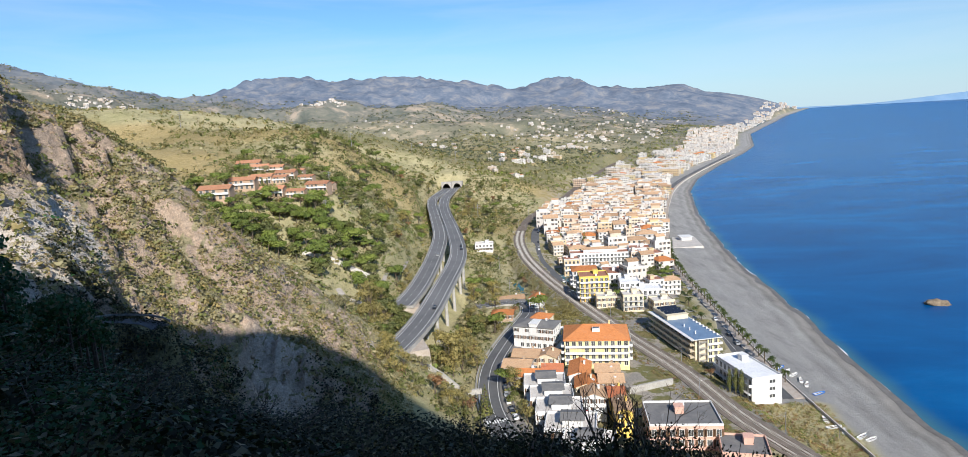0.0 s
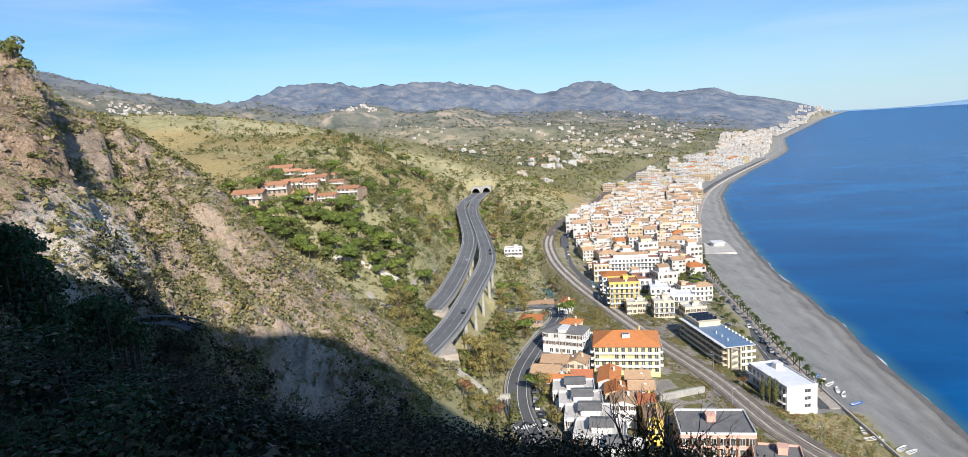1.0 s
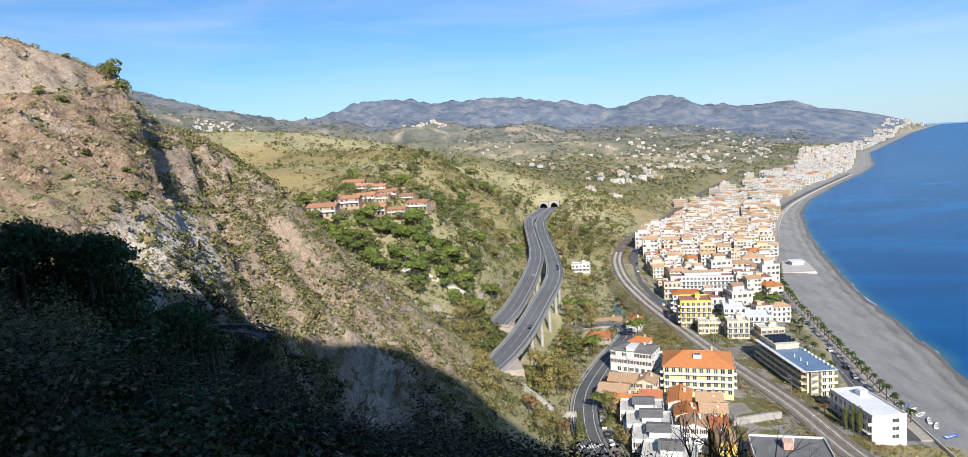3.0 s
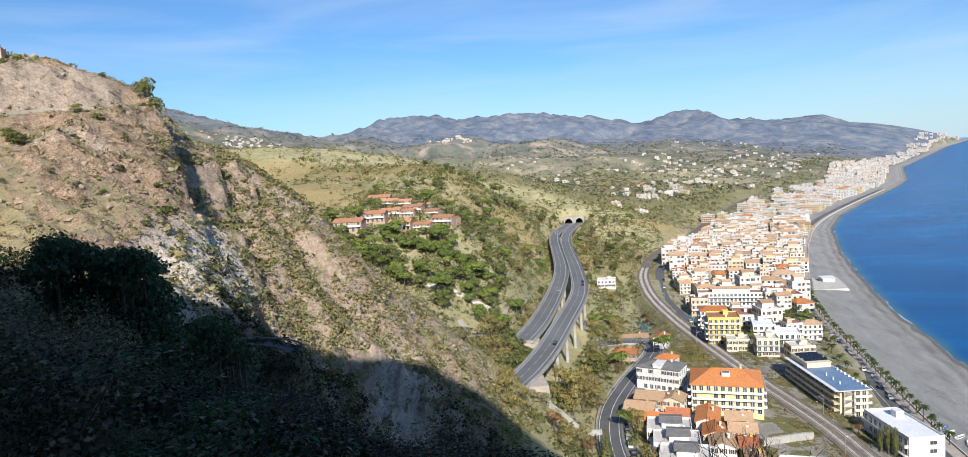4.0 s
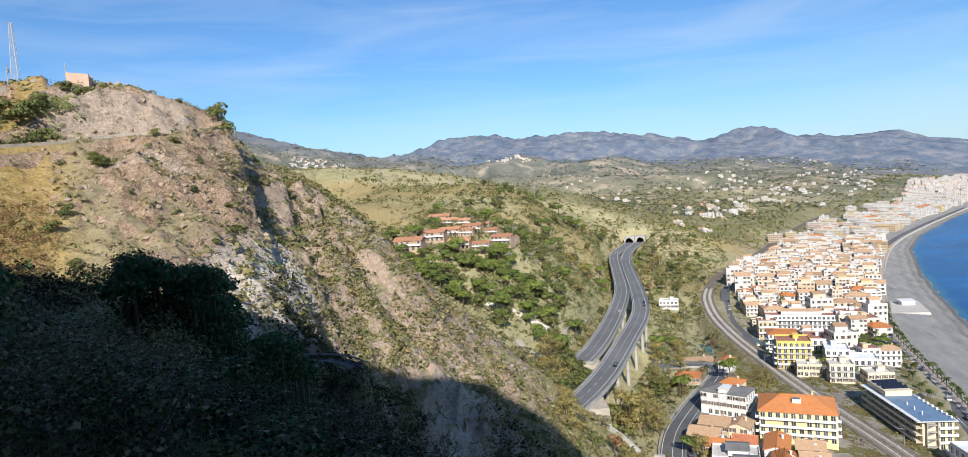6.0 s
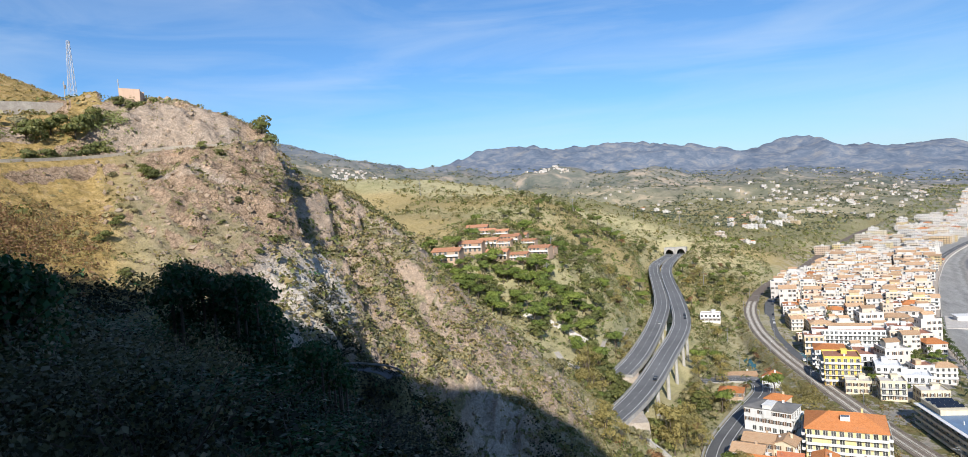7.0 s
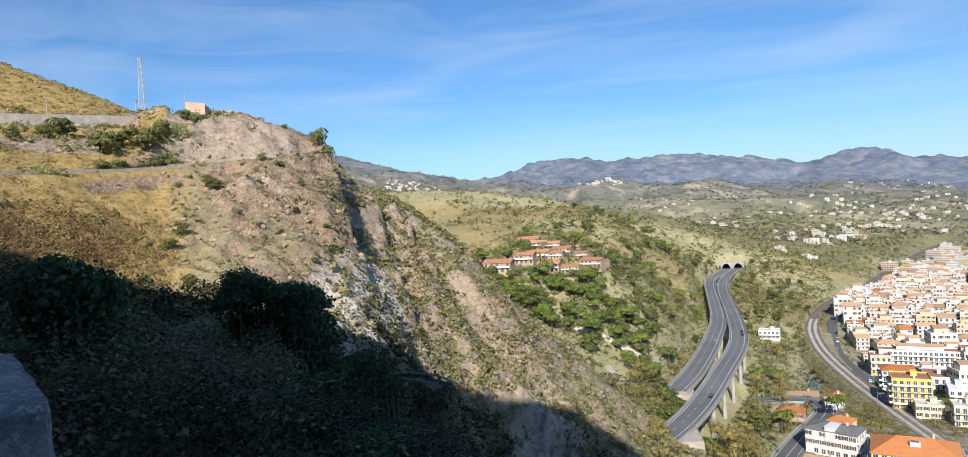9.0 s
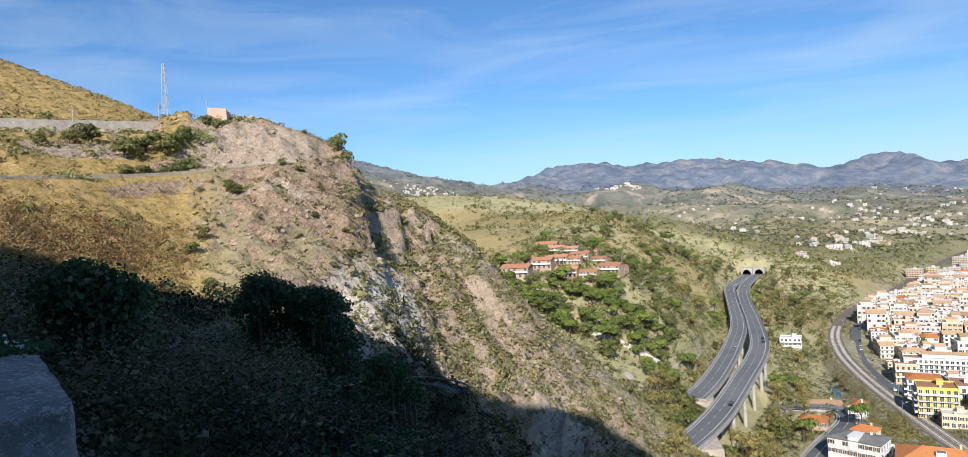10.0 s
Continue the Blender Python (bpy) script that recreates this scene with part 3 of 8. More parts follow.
sand_w = np.where(gy < 238, 1 - step(25, 31, g_s), 1 - step(44, 52, g_s)) * step(140, 190, gy)
# how much of the far, hazy colours the land takes on with distance
haze_w = (0.62 * step(1100, 2700, g_r) + 0.36 * step(2500, 4000, g_r)) * step(np.interp(g_r, [1500, 2600], [60, 12]), np.interp(g_r, [1500, 2600], [400, 90]), g_s)
dry_w = np.clip(step(45, 50, g_az) * step(110, 140, g_r) + 0.12 * spur + 0.6 * step(0.0, 0.6, fbm(gx / 160, gy / 160, 3, 77)) * step(300, 500, g_r), 0, 1) * (1 - step(1200, 2500, g_r))
wood_w = np.clip(np.where(g_az > 23.5, 1 - step(112, 130, g_r), 1 - step(60, 110, g_r)) + step(-0.1, 0.5, fbm(gx / 210, gy / 210, 4, 55)) * 0.55 * step(450, 900, g_r), 0, 1) * (1 - haze_w)
town_w = step(46, 56, g_s) * (1 - step(100, 175, g_s - 0.06 * (gy - 250))) * step(170, 220, gy) * (1 - step(2200, 3500, g_r))
paint("zones", rock_w, sand_w, haze_w)
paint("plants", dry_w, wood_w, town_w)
g_rs = set_back(gx, gy, g_az, g_r)
spur_s = spur_mask(g_az, g_rs)
edge_a = np.interp(g_rs, RIBS[0][0], RIBS[0][1])
flank_w = spur_s * (1 - step(edge_a - 0.6, edge_a + 0.6, g_az)) * step(112, 135, g_r)
pale_w = np.clip(spur_s * step(84, 91, gz) * (1 - step(102, 112, gz)) * step(27, 30, g_az) * (1 - step(37, 40, g_az)) * (g_az > edge_a - 1.0)
                 + 0.38 * step(16, 17.5, g_az) * (1 - step(20.5, 22, g_az)) * step(34, 44, gz) * (1 - step(62, 69, gz)) * step(125, 140, g_r) * (1 - step(185, 200, g_r)), 0, 1)
pale_w = np.maximum(pale_w, 0.30 * cliff)
paint("strand", np.clip(g_s / 60, 0, 1), flank_w, pale_w)


def sea_material():
    n = Nodes("deep blue sea", 0.25, 0.0, 0.05)
    s = n.noise(0.006, 5, 0.6, stretch=(1.0, 2.2, 1.0), distort=0.5)
    col = n.ramp(s, (0.30, (0.001, 0.060, 0.195)), (0.52, (0.001, 0.082, 0.25)), (0.72, (0.002, 0.13, 0.345)))
    att = n.add("Attribute")
    att.attribute_name = "depth"
    col = n.mix(att.outputs["Fac"], (0.05, 0.15, 0.19), col)
    n.bump(n.mix(0.4, n.noise(0.16, 5, 0.65, stretch=(1, 2, 1)), n.noise(0.9, 3, 0.6)), 0.35, 0.5)
    return n.colour(col)


SEA_AZ = np.concatenate([np.arange(-180, -60, 6.0), np.arange(-60, -12, 0.22), np.arange(-12, 180, 8.0)])
SEA_R = np.concatenate([[1.2], 90 * np.exp(np.arange(0, math.log(4960 / 90), 0.016)), [4960.0]])
sa, sr = np.meshgrid(np.radians(SEA_AZ), SEA_R)
sx, sy = (-np.sin(sa) * sr).ravel(), (np.cos(sa) * sr).ravel()
sea = sheet("water", sx, sy, lift(np.hypot(sx, sy)), len(SEA_R), len(SEA_AZ), [sea_material()])
tagged(sea, "deep blue calm sea, paler along the grey beach", "sea", kind="structure")
deep = np.ones(len(sx) + 1, np.float32)
deep[:-1] = step(-3, 8, -shore(sx, sy) - 2 * vnoise(sx / 20, sy / 20, 4))
sea.data.attributes.new("depth", "FLOAT", "POINT").data.foreach_set("value", deep)


def shore_lines():
    """Wet shingle at the water's edge and a thin broken line of foam."""
    ys = np.concatenate([np.arange(150, 700, 2.0), np.arange(700, 1900, 6.0), np.arange(1900, 4200, 30.0)])
    xs = np.interp(ys, COAST_Y, COAST_X) + 1.2 * vnoise(ys / 17, ys * 0, 3)
    line = np.stack([xs, ys, lift(np.hypot(xs, ys))], 1)
    wet = surf("wet dark shingle", (0.12, 0.105, 0.09), (0.20, 0.18, 0.155), 0.2, 0.5, 0.3, 8)
    foam = surf("white foam", (0.62, 0.64, 0.66), (0.85, 0.86, 0.87), 0.4, 0.6, 0.2, 6)
    verts, faces = [], []
    for k, p in enumerate(line):
        w = 3.2 + 1.3 * float(vnoise(p[1] / 11, 0.0, 61))
        for off, dz in ((0.4, 0.03), (-w, 0.03 + 0.085 * w * 0.95)):
            verts.append((p[0] + off, p[1], p[2] + dz + 0.05))
        if k:
            faces.append((2 * k - 2, 2 * k, 2 * k + 1, 2 * k - 1))
    ob = link_mesh("wet_shingle", verts, faces, [wet])
    tagged(ob, "dark wet shingle band at the waterline", "beach", kind="structure")
    verts, faces = [], []
    for k, p in enumerate(line[line[:, 1] < 1300]):
        w = max(0.06, 0.55 * float(vnoise(p[1] / 5, 3.0, 62)) + 0.25)
        o = 0.5 * float(vnoise(p[1] / 7, 8.0, 63))
        verts += [(p[0] + o + w, p[1], p[2] + 0.07), (p[0] + o - w, p[1], p[2] + 0.10)]
        if k:
            faces.append((2 * k - 2, 2 * k, 2 * k + 1, 2 * k - 1))
    ob = link_mesh("foam", verts, faces, [foam])
    tagged(ob, "thin broken line of white foam on the shingle", "foam", kind="structure")


shore_lines()
# ---------------------------------------------------------------- mesh building
class Mesh:
    """Collects boxes, prisms, rods and leaves into one mesh."""

    def __init__(self):
        self.v, self.f, self.m = [], [], []

    def poly(self, pts, mat=0):
        i = len(self.v)
        self.v += [tuple(p) for p in pts]
        self.f.append(tuple(range(i, i + len(pts))))
        self.m.append(mat)

    def hull(self, low, high, mat=0, cap=True, top=None):
        """A prism between two rings of the same count."""
        i, n = len(self.v), len(low)
        self.v += [tuple(p) for p in low] + [tuple(p) for p in high]
        for k in range(n):
            self.f.append((i + k, i + (k + 1) % n, i + n + (k + 1) % n, i + n + k))
            self.m.append(mat)
        if cap:
            self.f += [tuple(range(i + n - 1, i - 1, -1)), tuple(range(i + n, i + 2 * n))]
            self.m += [mat, mat if top is None else top]

    def box(self, x0, y0, z0, x1, y1, z1, mat=0, top=None):
        self.hull([(x0, y0, z0), (x1, y0, z0), (x1, y1, z0), (x0, y1, z0)], [(x0, y0, z1), (x1, y0, z1), (x1, y1, z1), (x0, y1, z1)], mat, True, top)

    def rod(self, a, b, ra, rb=None, mat=0, n=6):
        a, b = Vector(a), Vector(b)
        rb = ra if rb is None else rb
        d = (b - a)
        if d.length < 1e-6:
            return
        q = d.to_track_quat("Z", "Y")
        ring = [q @ Vector((math.cos(2 * math.pi * k / n), math.sin(2 * math.pi * k / n), 0)) for k in range(n)]
        self.hull([a + p * ra for p in ring], [b + p * rb for p in ring], mat)

    def data(self, name, mats, smooth=False):
        me = bpy.data.meshes.new(name)
        me.from_pydata(self.v, [], self.f)
        for mt in mats if isinstance(mats, (list, tuple)) else [mats]:
            me.materials.append(mt)
        me.polygons.foreach_set("material_index", self.m)
        if smooth:
            me.shade_smooth()
        me.update()
        return me

    def part(self, name, parent, mats, label="", smooth=False):
        ob = new(name, self.data(name, mats, smooth))
        ob.parent = parent
        if label:
            tagged(ob, label)
        return ob

    def thing(self, name, mats, label, category, group="", kind="", smooth=False):
        return tagged(new(name, self.data(name, mats, smooth)), label, category, group, kind)


def holder(name, label, category, group="", kind=""):
    return tagged(new(name), label, category, group, kind)


def place_copy(slot, m):
    """Puts the first of a kind at m, and copies after it. slot: [object, already placed]."""
    if slot[1]:
        s = slot[0].scale
        return copy_thing(slot[0], m @ Matrix.Diagonal((1 / s.x, 1 / s.y, 1 / s.z, 1)))
    slot[0].matrix_basis = m
    slot[1] = True
    return slot[0]


def ribbon(line, left, right, dz=0.0, mat=0, mesh=None, thick=0.0):
    """A strip along a line, from left to right of it (metres, positive to the right)."""
    mesh = mesh or Mesh()
    d = np.gradient(line[:, :2], axis=0)
    d /= np.linalg.norm(d, axis=1)[:, None]
    nx, ny = d[:, 1], -d[:, 0]
    L = np.stack([line[:, 0] + nx * left, line[:, 1] + ny * left, line[:, 2] + dz], 1)
    R = np.stack([line[:, 0] + nx * right, line[:, 1] + ny * right, line[:, 2] + dz], 1)
    i, n = len(mesh.v), len(line)
    mesh.v += [tuple(p) for p in L] + [tuple(p) for p in R]
    for k in range(n - 1):
        mesh.f.append((i + k, i + n + k, i + n + k + 1, i + k + 1))
        mesh.m.append(mat)
    if thick:
        j = len(mesh.v)
        mesh.v += [(p[0], p[1], p[2] - thick) for p in L] + [(p[0], p[1], p[2] - thick) for p in R]
        for k in range(n - 1):
            mesh.f += [(j + k, j + k + 1, j + n + k + 1, j + n + k), (i + k, i + k + 1, j + k + 1, j + k), (i + n + k, j + n + k, j + n + k + 1, i + n + k + 1)]
            mesh.m += [mat] * 3
        for k in (0, n - 1):
            mesh.f.append((i + k, j + k, j + n + k, i + n + k) if k == 0 else (i + k, i + n + k, j + n + k, j + k))
            mesh.m.append(mat)
    return mesh


def along(line, gap, start=0.0):
    """Places at even steps along a line, with the heading in radians."""
    seg = np.linalg.norm(np.diff(line[:, :2], axis=0), axis=1)
    run = np.concatenate([[0], np.cumsum(seg)])
    for s in np.arange(start, run[-1], gap):
        p = [np.interp(s, run, line[:, k]) for k in range(3)]
        k = min(np.searchsorted(run, s, "right") - 1, len(seg) - 1)
        d = line[k + 1] - line[k]
        yield np.array(p), math.atan2(d[1], d[0])


# ---------------------------------------------------------------- surfaces of built things
ASPHALT = surf("worn grey asphalt", (0.09, 0.09, 0.092), (0.14, 0.14, 0.14), 0.08, 0.9, 0.25, 30)
ASPHALT_PALE = surf("pale worn motorway asphalt", (0.13, 0.13, 0.133), (0.19, 0.19, 0.19), 0.05, 0.9, 0.2, 30)
CONCRETE = surf("weathered concrete", (0.33, 0.31, 0.28), (0.46, 0.44, 0.40), 0.25, 0.9, 0.3, 8)
PAINT_WHITE = surf("white road paint", (0.62, 0.62, 0.60), (0.78, 0.78, 0.76), 0.7, 0.7, 0.1, 5)
BALLAST = surf("brown railway ballast", (0.13, 0.105, 0.085), (0.24, 0.20, 0.165), 0.3, 0.95, 0.8, 12)
STEEL = surf("dull grey steel", (0.30, 0.30, 0.31), (0.42, 0.42, 0.43), 1.5, 0.5, 0.05, 5, metal=0.6)
GALVANISED = surf("pale galvanised steel", (0.48, 0.48, 0.49), (0.62, 0.62, 0.62), 1.5, 0.6, 0.05, 5, metal=0.15)
RUST = surf("rusty rail steel", (0.16, 0.10, 0.07), (0.28, 0.22, 0.18), 1.0, 0.6, 0.1, 5, metal=0.4)
GLASS = surf("dark window glass", (0.05, 0.055, 0.06), (0.13, 0.13, 0.125), 0.6, 0.12, 0.0, 3, spec=0.6, vary=0.5)
FRAME = surf("white window frame paint", (0.68, 0.67, 0.64), (0.80, 0.79, 0.77), 2.0, 0.6, 0.05, 4)
SHUTTER = surf("brown shutter wood", (0.10, 0.055, 0.03), (0.17, 0.10, 0.06), 2.0, 0.7, 0.1, 6, vary=0.3)
SHUTTER_GREEN = surf("green shutter paint", (0.03, 0.09, 0.06), (0.05, 0.13, 0.09), 2.0, 0.6, 0.1, 6, vary=0.3)
RED_TERRACE = surf("red terrace tile floor", (0.30, 0.13, 0.08), (0.42, 0.21, 0.14), 0.5, 0.85, 0.2, 10)
GREY_FLAT = surf("grey bitumen roof", (0.14, 0.14, 0.14), (0.22, 0.21, 0.20), 0.3, 0.9, 0.3, 10)
PALE_FLAT = surf("pale flat roof screed", (0.50, 0.46, 0.42), (0.66, 0.62, 0.57), 0.25, 0.9, 0.2, 9)
BLUE_FLAT = surf("blue-grey sheet roof", (0.12, 0.19, 0.30), (0.17, 0.26, 0.38), 0.2, 0.5, 0.1, 9)
WHITE_FLAT = surf("white coated flat roof", (0.70, 0.71, 0.72), (0.82, 0.82, 0.83), 0.2, 0.6, 0.1, 9)
BLUE_PLASTIC = surf("blue tarpaulin", (0.02, 0.12, 0.42), (0.05, 0.2, 0.55), 0.6, 0.5, 0.1, 4)


def plaster(name, c, dirt=0.75):
    n = Nodes(name, 0.9, 0.0, 0.15)
    col = n.mix(n.ramp(n.noise(0.18, 5, 0.6), (0.35, 0.0), (0.75, 0.35)), c, tuple(v * dirt for v in c))
    streak = n.noise(0.9, 4, 0.6, stretch=(1, 1, 0.12))
    col = n.mix(0.45, col, n.mix(1.0, col, n.ramp(streak, (0.3, 0.68), (0.6, 1.08)), "MULTIPLY"))
    n.bump(n.noise(9, 3), 0.15, 0.02)
    return n.colour(col)


def town_plaster():
    """White, cream, peach or yellow, differing from house to house."""
    n = Nodes("limewashed town plaster", 0.9, 0.0, 0.15)
    info = n.add("ObjectInfo")
    r = n.ramp(info.outputs["Random"], (0.0, (0.68, 0.66, 0.63)), (0.50, (0.66, 0.62, 0.56)), (0.66, (0.64, 0.54, 0.42)), (0.78, (0.60, 0.44, 0.32)), (0.86, (0.64, 0.50, 0.24)), (0.92, (0.70, 0.69, 0.67)), (1.0, (0.52, 0.48, 0.44)))
    streak = n.noise(0.9, 4, 0.6, stretch=(1, 1, 0.12))
    col = n.mix(0.45, r, n.mix(1.0, r, n.ramp(streak, (0.3, 0.65), (0.6, 1.08)), "MULTIPLY"))
    col = n.mix(n.ramp(n.noise(0.2, 4), (0.4, 0.08), (0.8, 0.4)), col, (0.42, 0.37, 0.32))
    return n.colour(col)


def tiles(name, c1, c2, vary=0.2):
    """Clay tiles: rows across the slope, each tile its own tone."""
    n = Nodes(name, 0.85, 0.0, 0.2)
    tc = n.add("TexCoord").outputs["Object"]
    br = n.add("TexBrick")
    br.inputs["Scale"].default_value = 1.0
    br.inputs["Brick Width"].default_value = 0.24
    br.inputs["Row Height"].default_value = 0.34
    br.inputs["Mortar Size"].default_value = 0.02
    br.inputs["Color1"].default_value, br.inputs["Color2"].default_value = rgb(c1), rgb(c2)
    br.inputs["Mortar"].default_value = rgb(tuple(v * 0.35 for v in c1))
    n.link(tc, br.inputs["Vector"])
    col = n.mix(0.6, br.outputs["Color"], n.ramp(n.noise(0.6, 6, 0.7), (0.3, c1), (0.55, c2), (0.75, tuple(v * 0.6 + 0.09 for v in c1))))
    info = n.add("ObjectInfo")
    col = n.mix(1.0, col, n.ramp(info.outputs["Random"], (0.0, 1 - vary), (1.0, 1 + vary)), "MULTIPLY")
    n.bump(br.outputs["Fac"], 0.5, 0.04)
    return n.colour(col)


WHITE_WALL = plaster("white plaster", (0.72, 0.71, 0.69))
CREAM_WALL = plaster("cream plaster", (0.70, 0.61, 0.45))
YELLOW_WALL = plaster("yellow plaster", (0.78, 0.55, 0.14))
PALE_YELLOW = plaster("pale yellow plaster", (0.78, 0.64, 0.33))
PINK_WALL = plaster("salmon pink plaster", (0.70, 0.43, 0.34))
TAN_WALL = plaster("tan plaster", (0.52, 0.38, 0.26), 0.7)
TOWN_WALL = town_plaster()
TILE_ORANGE = tiles("orange clay tiles", (0.47, 0.16, 0.05), (0.60, 0.24, 0.09))
TILE_TAN = tiles("weathered tan clay tiles", (0.42, 0.25, 0.14), (0.55, 0.37, 0.23))
TILE_RED = tiles("red clay tiles", (0.40, 0.12, 0.06), (0.52, 0.20, 0.10))
PEACH_WALL = plaster("peach plaster", (0.47, 0.34, 0.24))
TILE_VILLA = tiles("faded red clay tiles", (0.44, 0.19, 0.10), (0.56, 0.29, 0.17))
STONE_WALL = surf("dry stone wall", (0.30, 0.26, 0.21), (0.45, 0.40, 0.33), 0.8, 0.95, 0.9, 5, dist=0.1)


# ---------------------------------------------------------------- roads, railway, motorway
def make_roads():
    road = smooth_line(ROAD, 3.0)
    m = ribbon(road, -4.4, 4.4, 0.03)
    ob = m.thing("road", [ASPHALT], "grey two-lane road curving below the hillside", "road", kind="structure")
    # the edge and centre lines
    for name, a, b in (("edge_line", -4.0, -3.8), ("centre_line", -0.1, 0.1), ("edge_line", 3.4, 3.6)):
        ribbon(road, a, b, 0.045).part(name, ob, PAINT_WHITE, "worn white paint line")
    for p, h in along(road, 300, 62):
        for k in range(-4, 5):
            c = Mesh()
            q = Matrix.Translation(p) @ Matrix.Rotation(h, 4, "Z")
            c.poly([q @ Vector(v) for v in ((-1.3, k * 0.9 - 0.25, 0.05), (1.3, k * 0.9 - 0.25, 0.05), (1.3, k * 0.9 + 0.25, 0.05), (-1.3, k * 0.9 + 0.25, 0.05))])
            c.part("crossing_stripe", ob, PAINT_WHITE)
    wall = ribbon(road, -5.2, -4.8, 0.8, 0, None, 1.3)
    wall.thing("roadside_wall", [CONCRETE], "low pale concrete wall along the road", "wall", kind="structure")
    path = ribbon(road, 4.4, 8.6, 0.02)
    path.thing("pavement", [surf("dusty parking strip", (0.16, 0.15, 0.14), (0.26, 0.24, 0.22), 0.2, 0.9, 0.2, 9)], "dusty grey parking strip beside the road", "pavement", kind="structure")
    st = smooth_line(STREET, 4.0)
    for k, p in enumerate(st):
        st[k, 2] = ground_at(p[0], p[1]) + 0.12
    s2 = ribbon(st, -3.6, 3.6, 0.0)
    s2.thing("street", [ASPHALT], "grey town street beside the railway", "road", kind="structure")
    sw = smooth_line(SPUR_WAY, 3.0)
    ribbon(sw, -2.8, 2.8, 0.0).thing("hill_road", [surf("sun-bleached asphalt", (0.16, 0.15, 0.14), (0.24, 0.22, 0.2), 0.2, 0.9, 0.2, 9)], "narrow sun-bleached road cut into the rocky spur", "road", kind="structure")
    pw = ribbon(sw, -3.2, -2.8, 0.5, 0, None, 1.3)
    pw.thing("parapet_wall", [STONE_WALL], "low stone parapet along the road on the spur", "wall", kind="structure")
    lb = smooth_line(LOW_BEND, 2.0)
    ribbon(lb, -3.0, 0.2, 0.0).thing("bend_road", [ASPHALT], "shaded asphalt road bend under the spur", "road", kind="structure")
    rail = holder("guard_rail", "grey steel guard rail round the shaded road bend", "guard rail")
    side = -3.2
    b = ribbon(lb, side - 0.06, side + 0.06, 0.78, 0, None, 0.34)
    b.part("beam", rail, STEEL)
    for p, h in along(lb, 4.0, 1.0):
        q = Matrix.Translation(p) @ Matrix.Rotation(h, 4, "Z") @ Vector((0, -side, 0))
        c = Mesh()
        c.box(q.x - 0.06, q.y - 0.06, q.z - 0.6, q.x + 0.06, q.y + 0.06, q.z + 0.7)
        c.part("post", rail, STEEL)


def make_railway():
    line = smooth_line(RAIL, 4.0)
    bed = ribbon(line, -5.0, 5.0, 0.0, 0, None, 0.5).thing("railway", [BALLAST], "double railway track on brown ballast", "railway", kind="structure")
    for c in (-2.1, 2.1):
        for g in (-0.75, 0.75):
            ribbon(line, c + g - 0.07, c + g + 0.07, 0.28, 0, None, 0.2).part("rail", bed, RUST, "rusty steel rail")
    ties = Mesh()
    for p, h in along(line[line[:, 1] < 640], 0.75):
        q = Matrix.Translation(p) @ Matrix.Rotation(h, 4, "Z")
        for c in (-2.1, 2.1):
            ties.hull([q @ Vector(v) for v in ((-0.13, c - 1.2, 0), (0.13, c - 1.2, 0), (0.13, c + 1.2, 0), (-0.13, c + 1.2, 0))],
                      [q @ Vector(v) for v in ((-0.11, c - 1.2, 0.13), (0.11, c - 1.2, 0.13), (0.11, c + 1.2, 0.13), (-0.11, c + 1.2, 0.13))])
    tagged(ties.part("sleepers", bed, CONCRETE, "concrete sleepers"), kind="stuff")
    first = None
    for k, (p, h) in enumerate(along(line[line[:, 1] < 1000], 36, 20)):
        q = Matrix.Translation(p) @ Matrix.Rotation(h, 4, "Z")
        if first is None:
            first = holder("catenary_mast", "grey steel overhead-line mast beside the track", "mast", "railway masts")
            m = Mesh()
            m.rod((0, 0, -0.5), (0, 0, 7.6), 0.16, 0.11)
            m.part("pole", first, STEEL)
            a = Mesh()
            a.rod((0, 0, 6.2), (0, -3.2, 6.7), 0.05)
            a.rod((0, 0, 7.4), (0, -3.2, 6.7), 0.04)
            a.part("bracket", first, STEEL)
            i = Mesh()
            i.rod((0, -0.5, 6.27), (0, -0.9, 6.33), 0.12, 0.12, 0, 8)
            i.part("insulator", first, FRAME)
            first.matrix_basis = q @ Matrix.Translation((0, 5.3, 0))
        else:
            copy_thing(first, q @ (Matrix.Translation((0, 5.3, 0)) if k % 2 == 0 else Matrix.Translation((0, -5.3, 0)) @ Matrix.Rotation(math.pi, 4, "Z")))


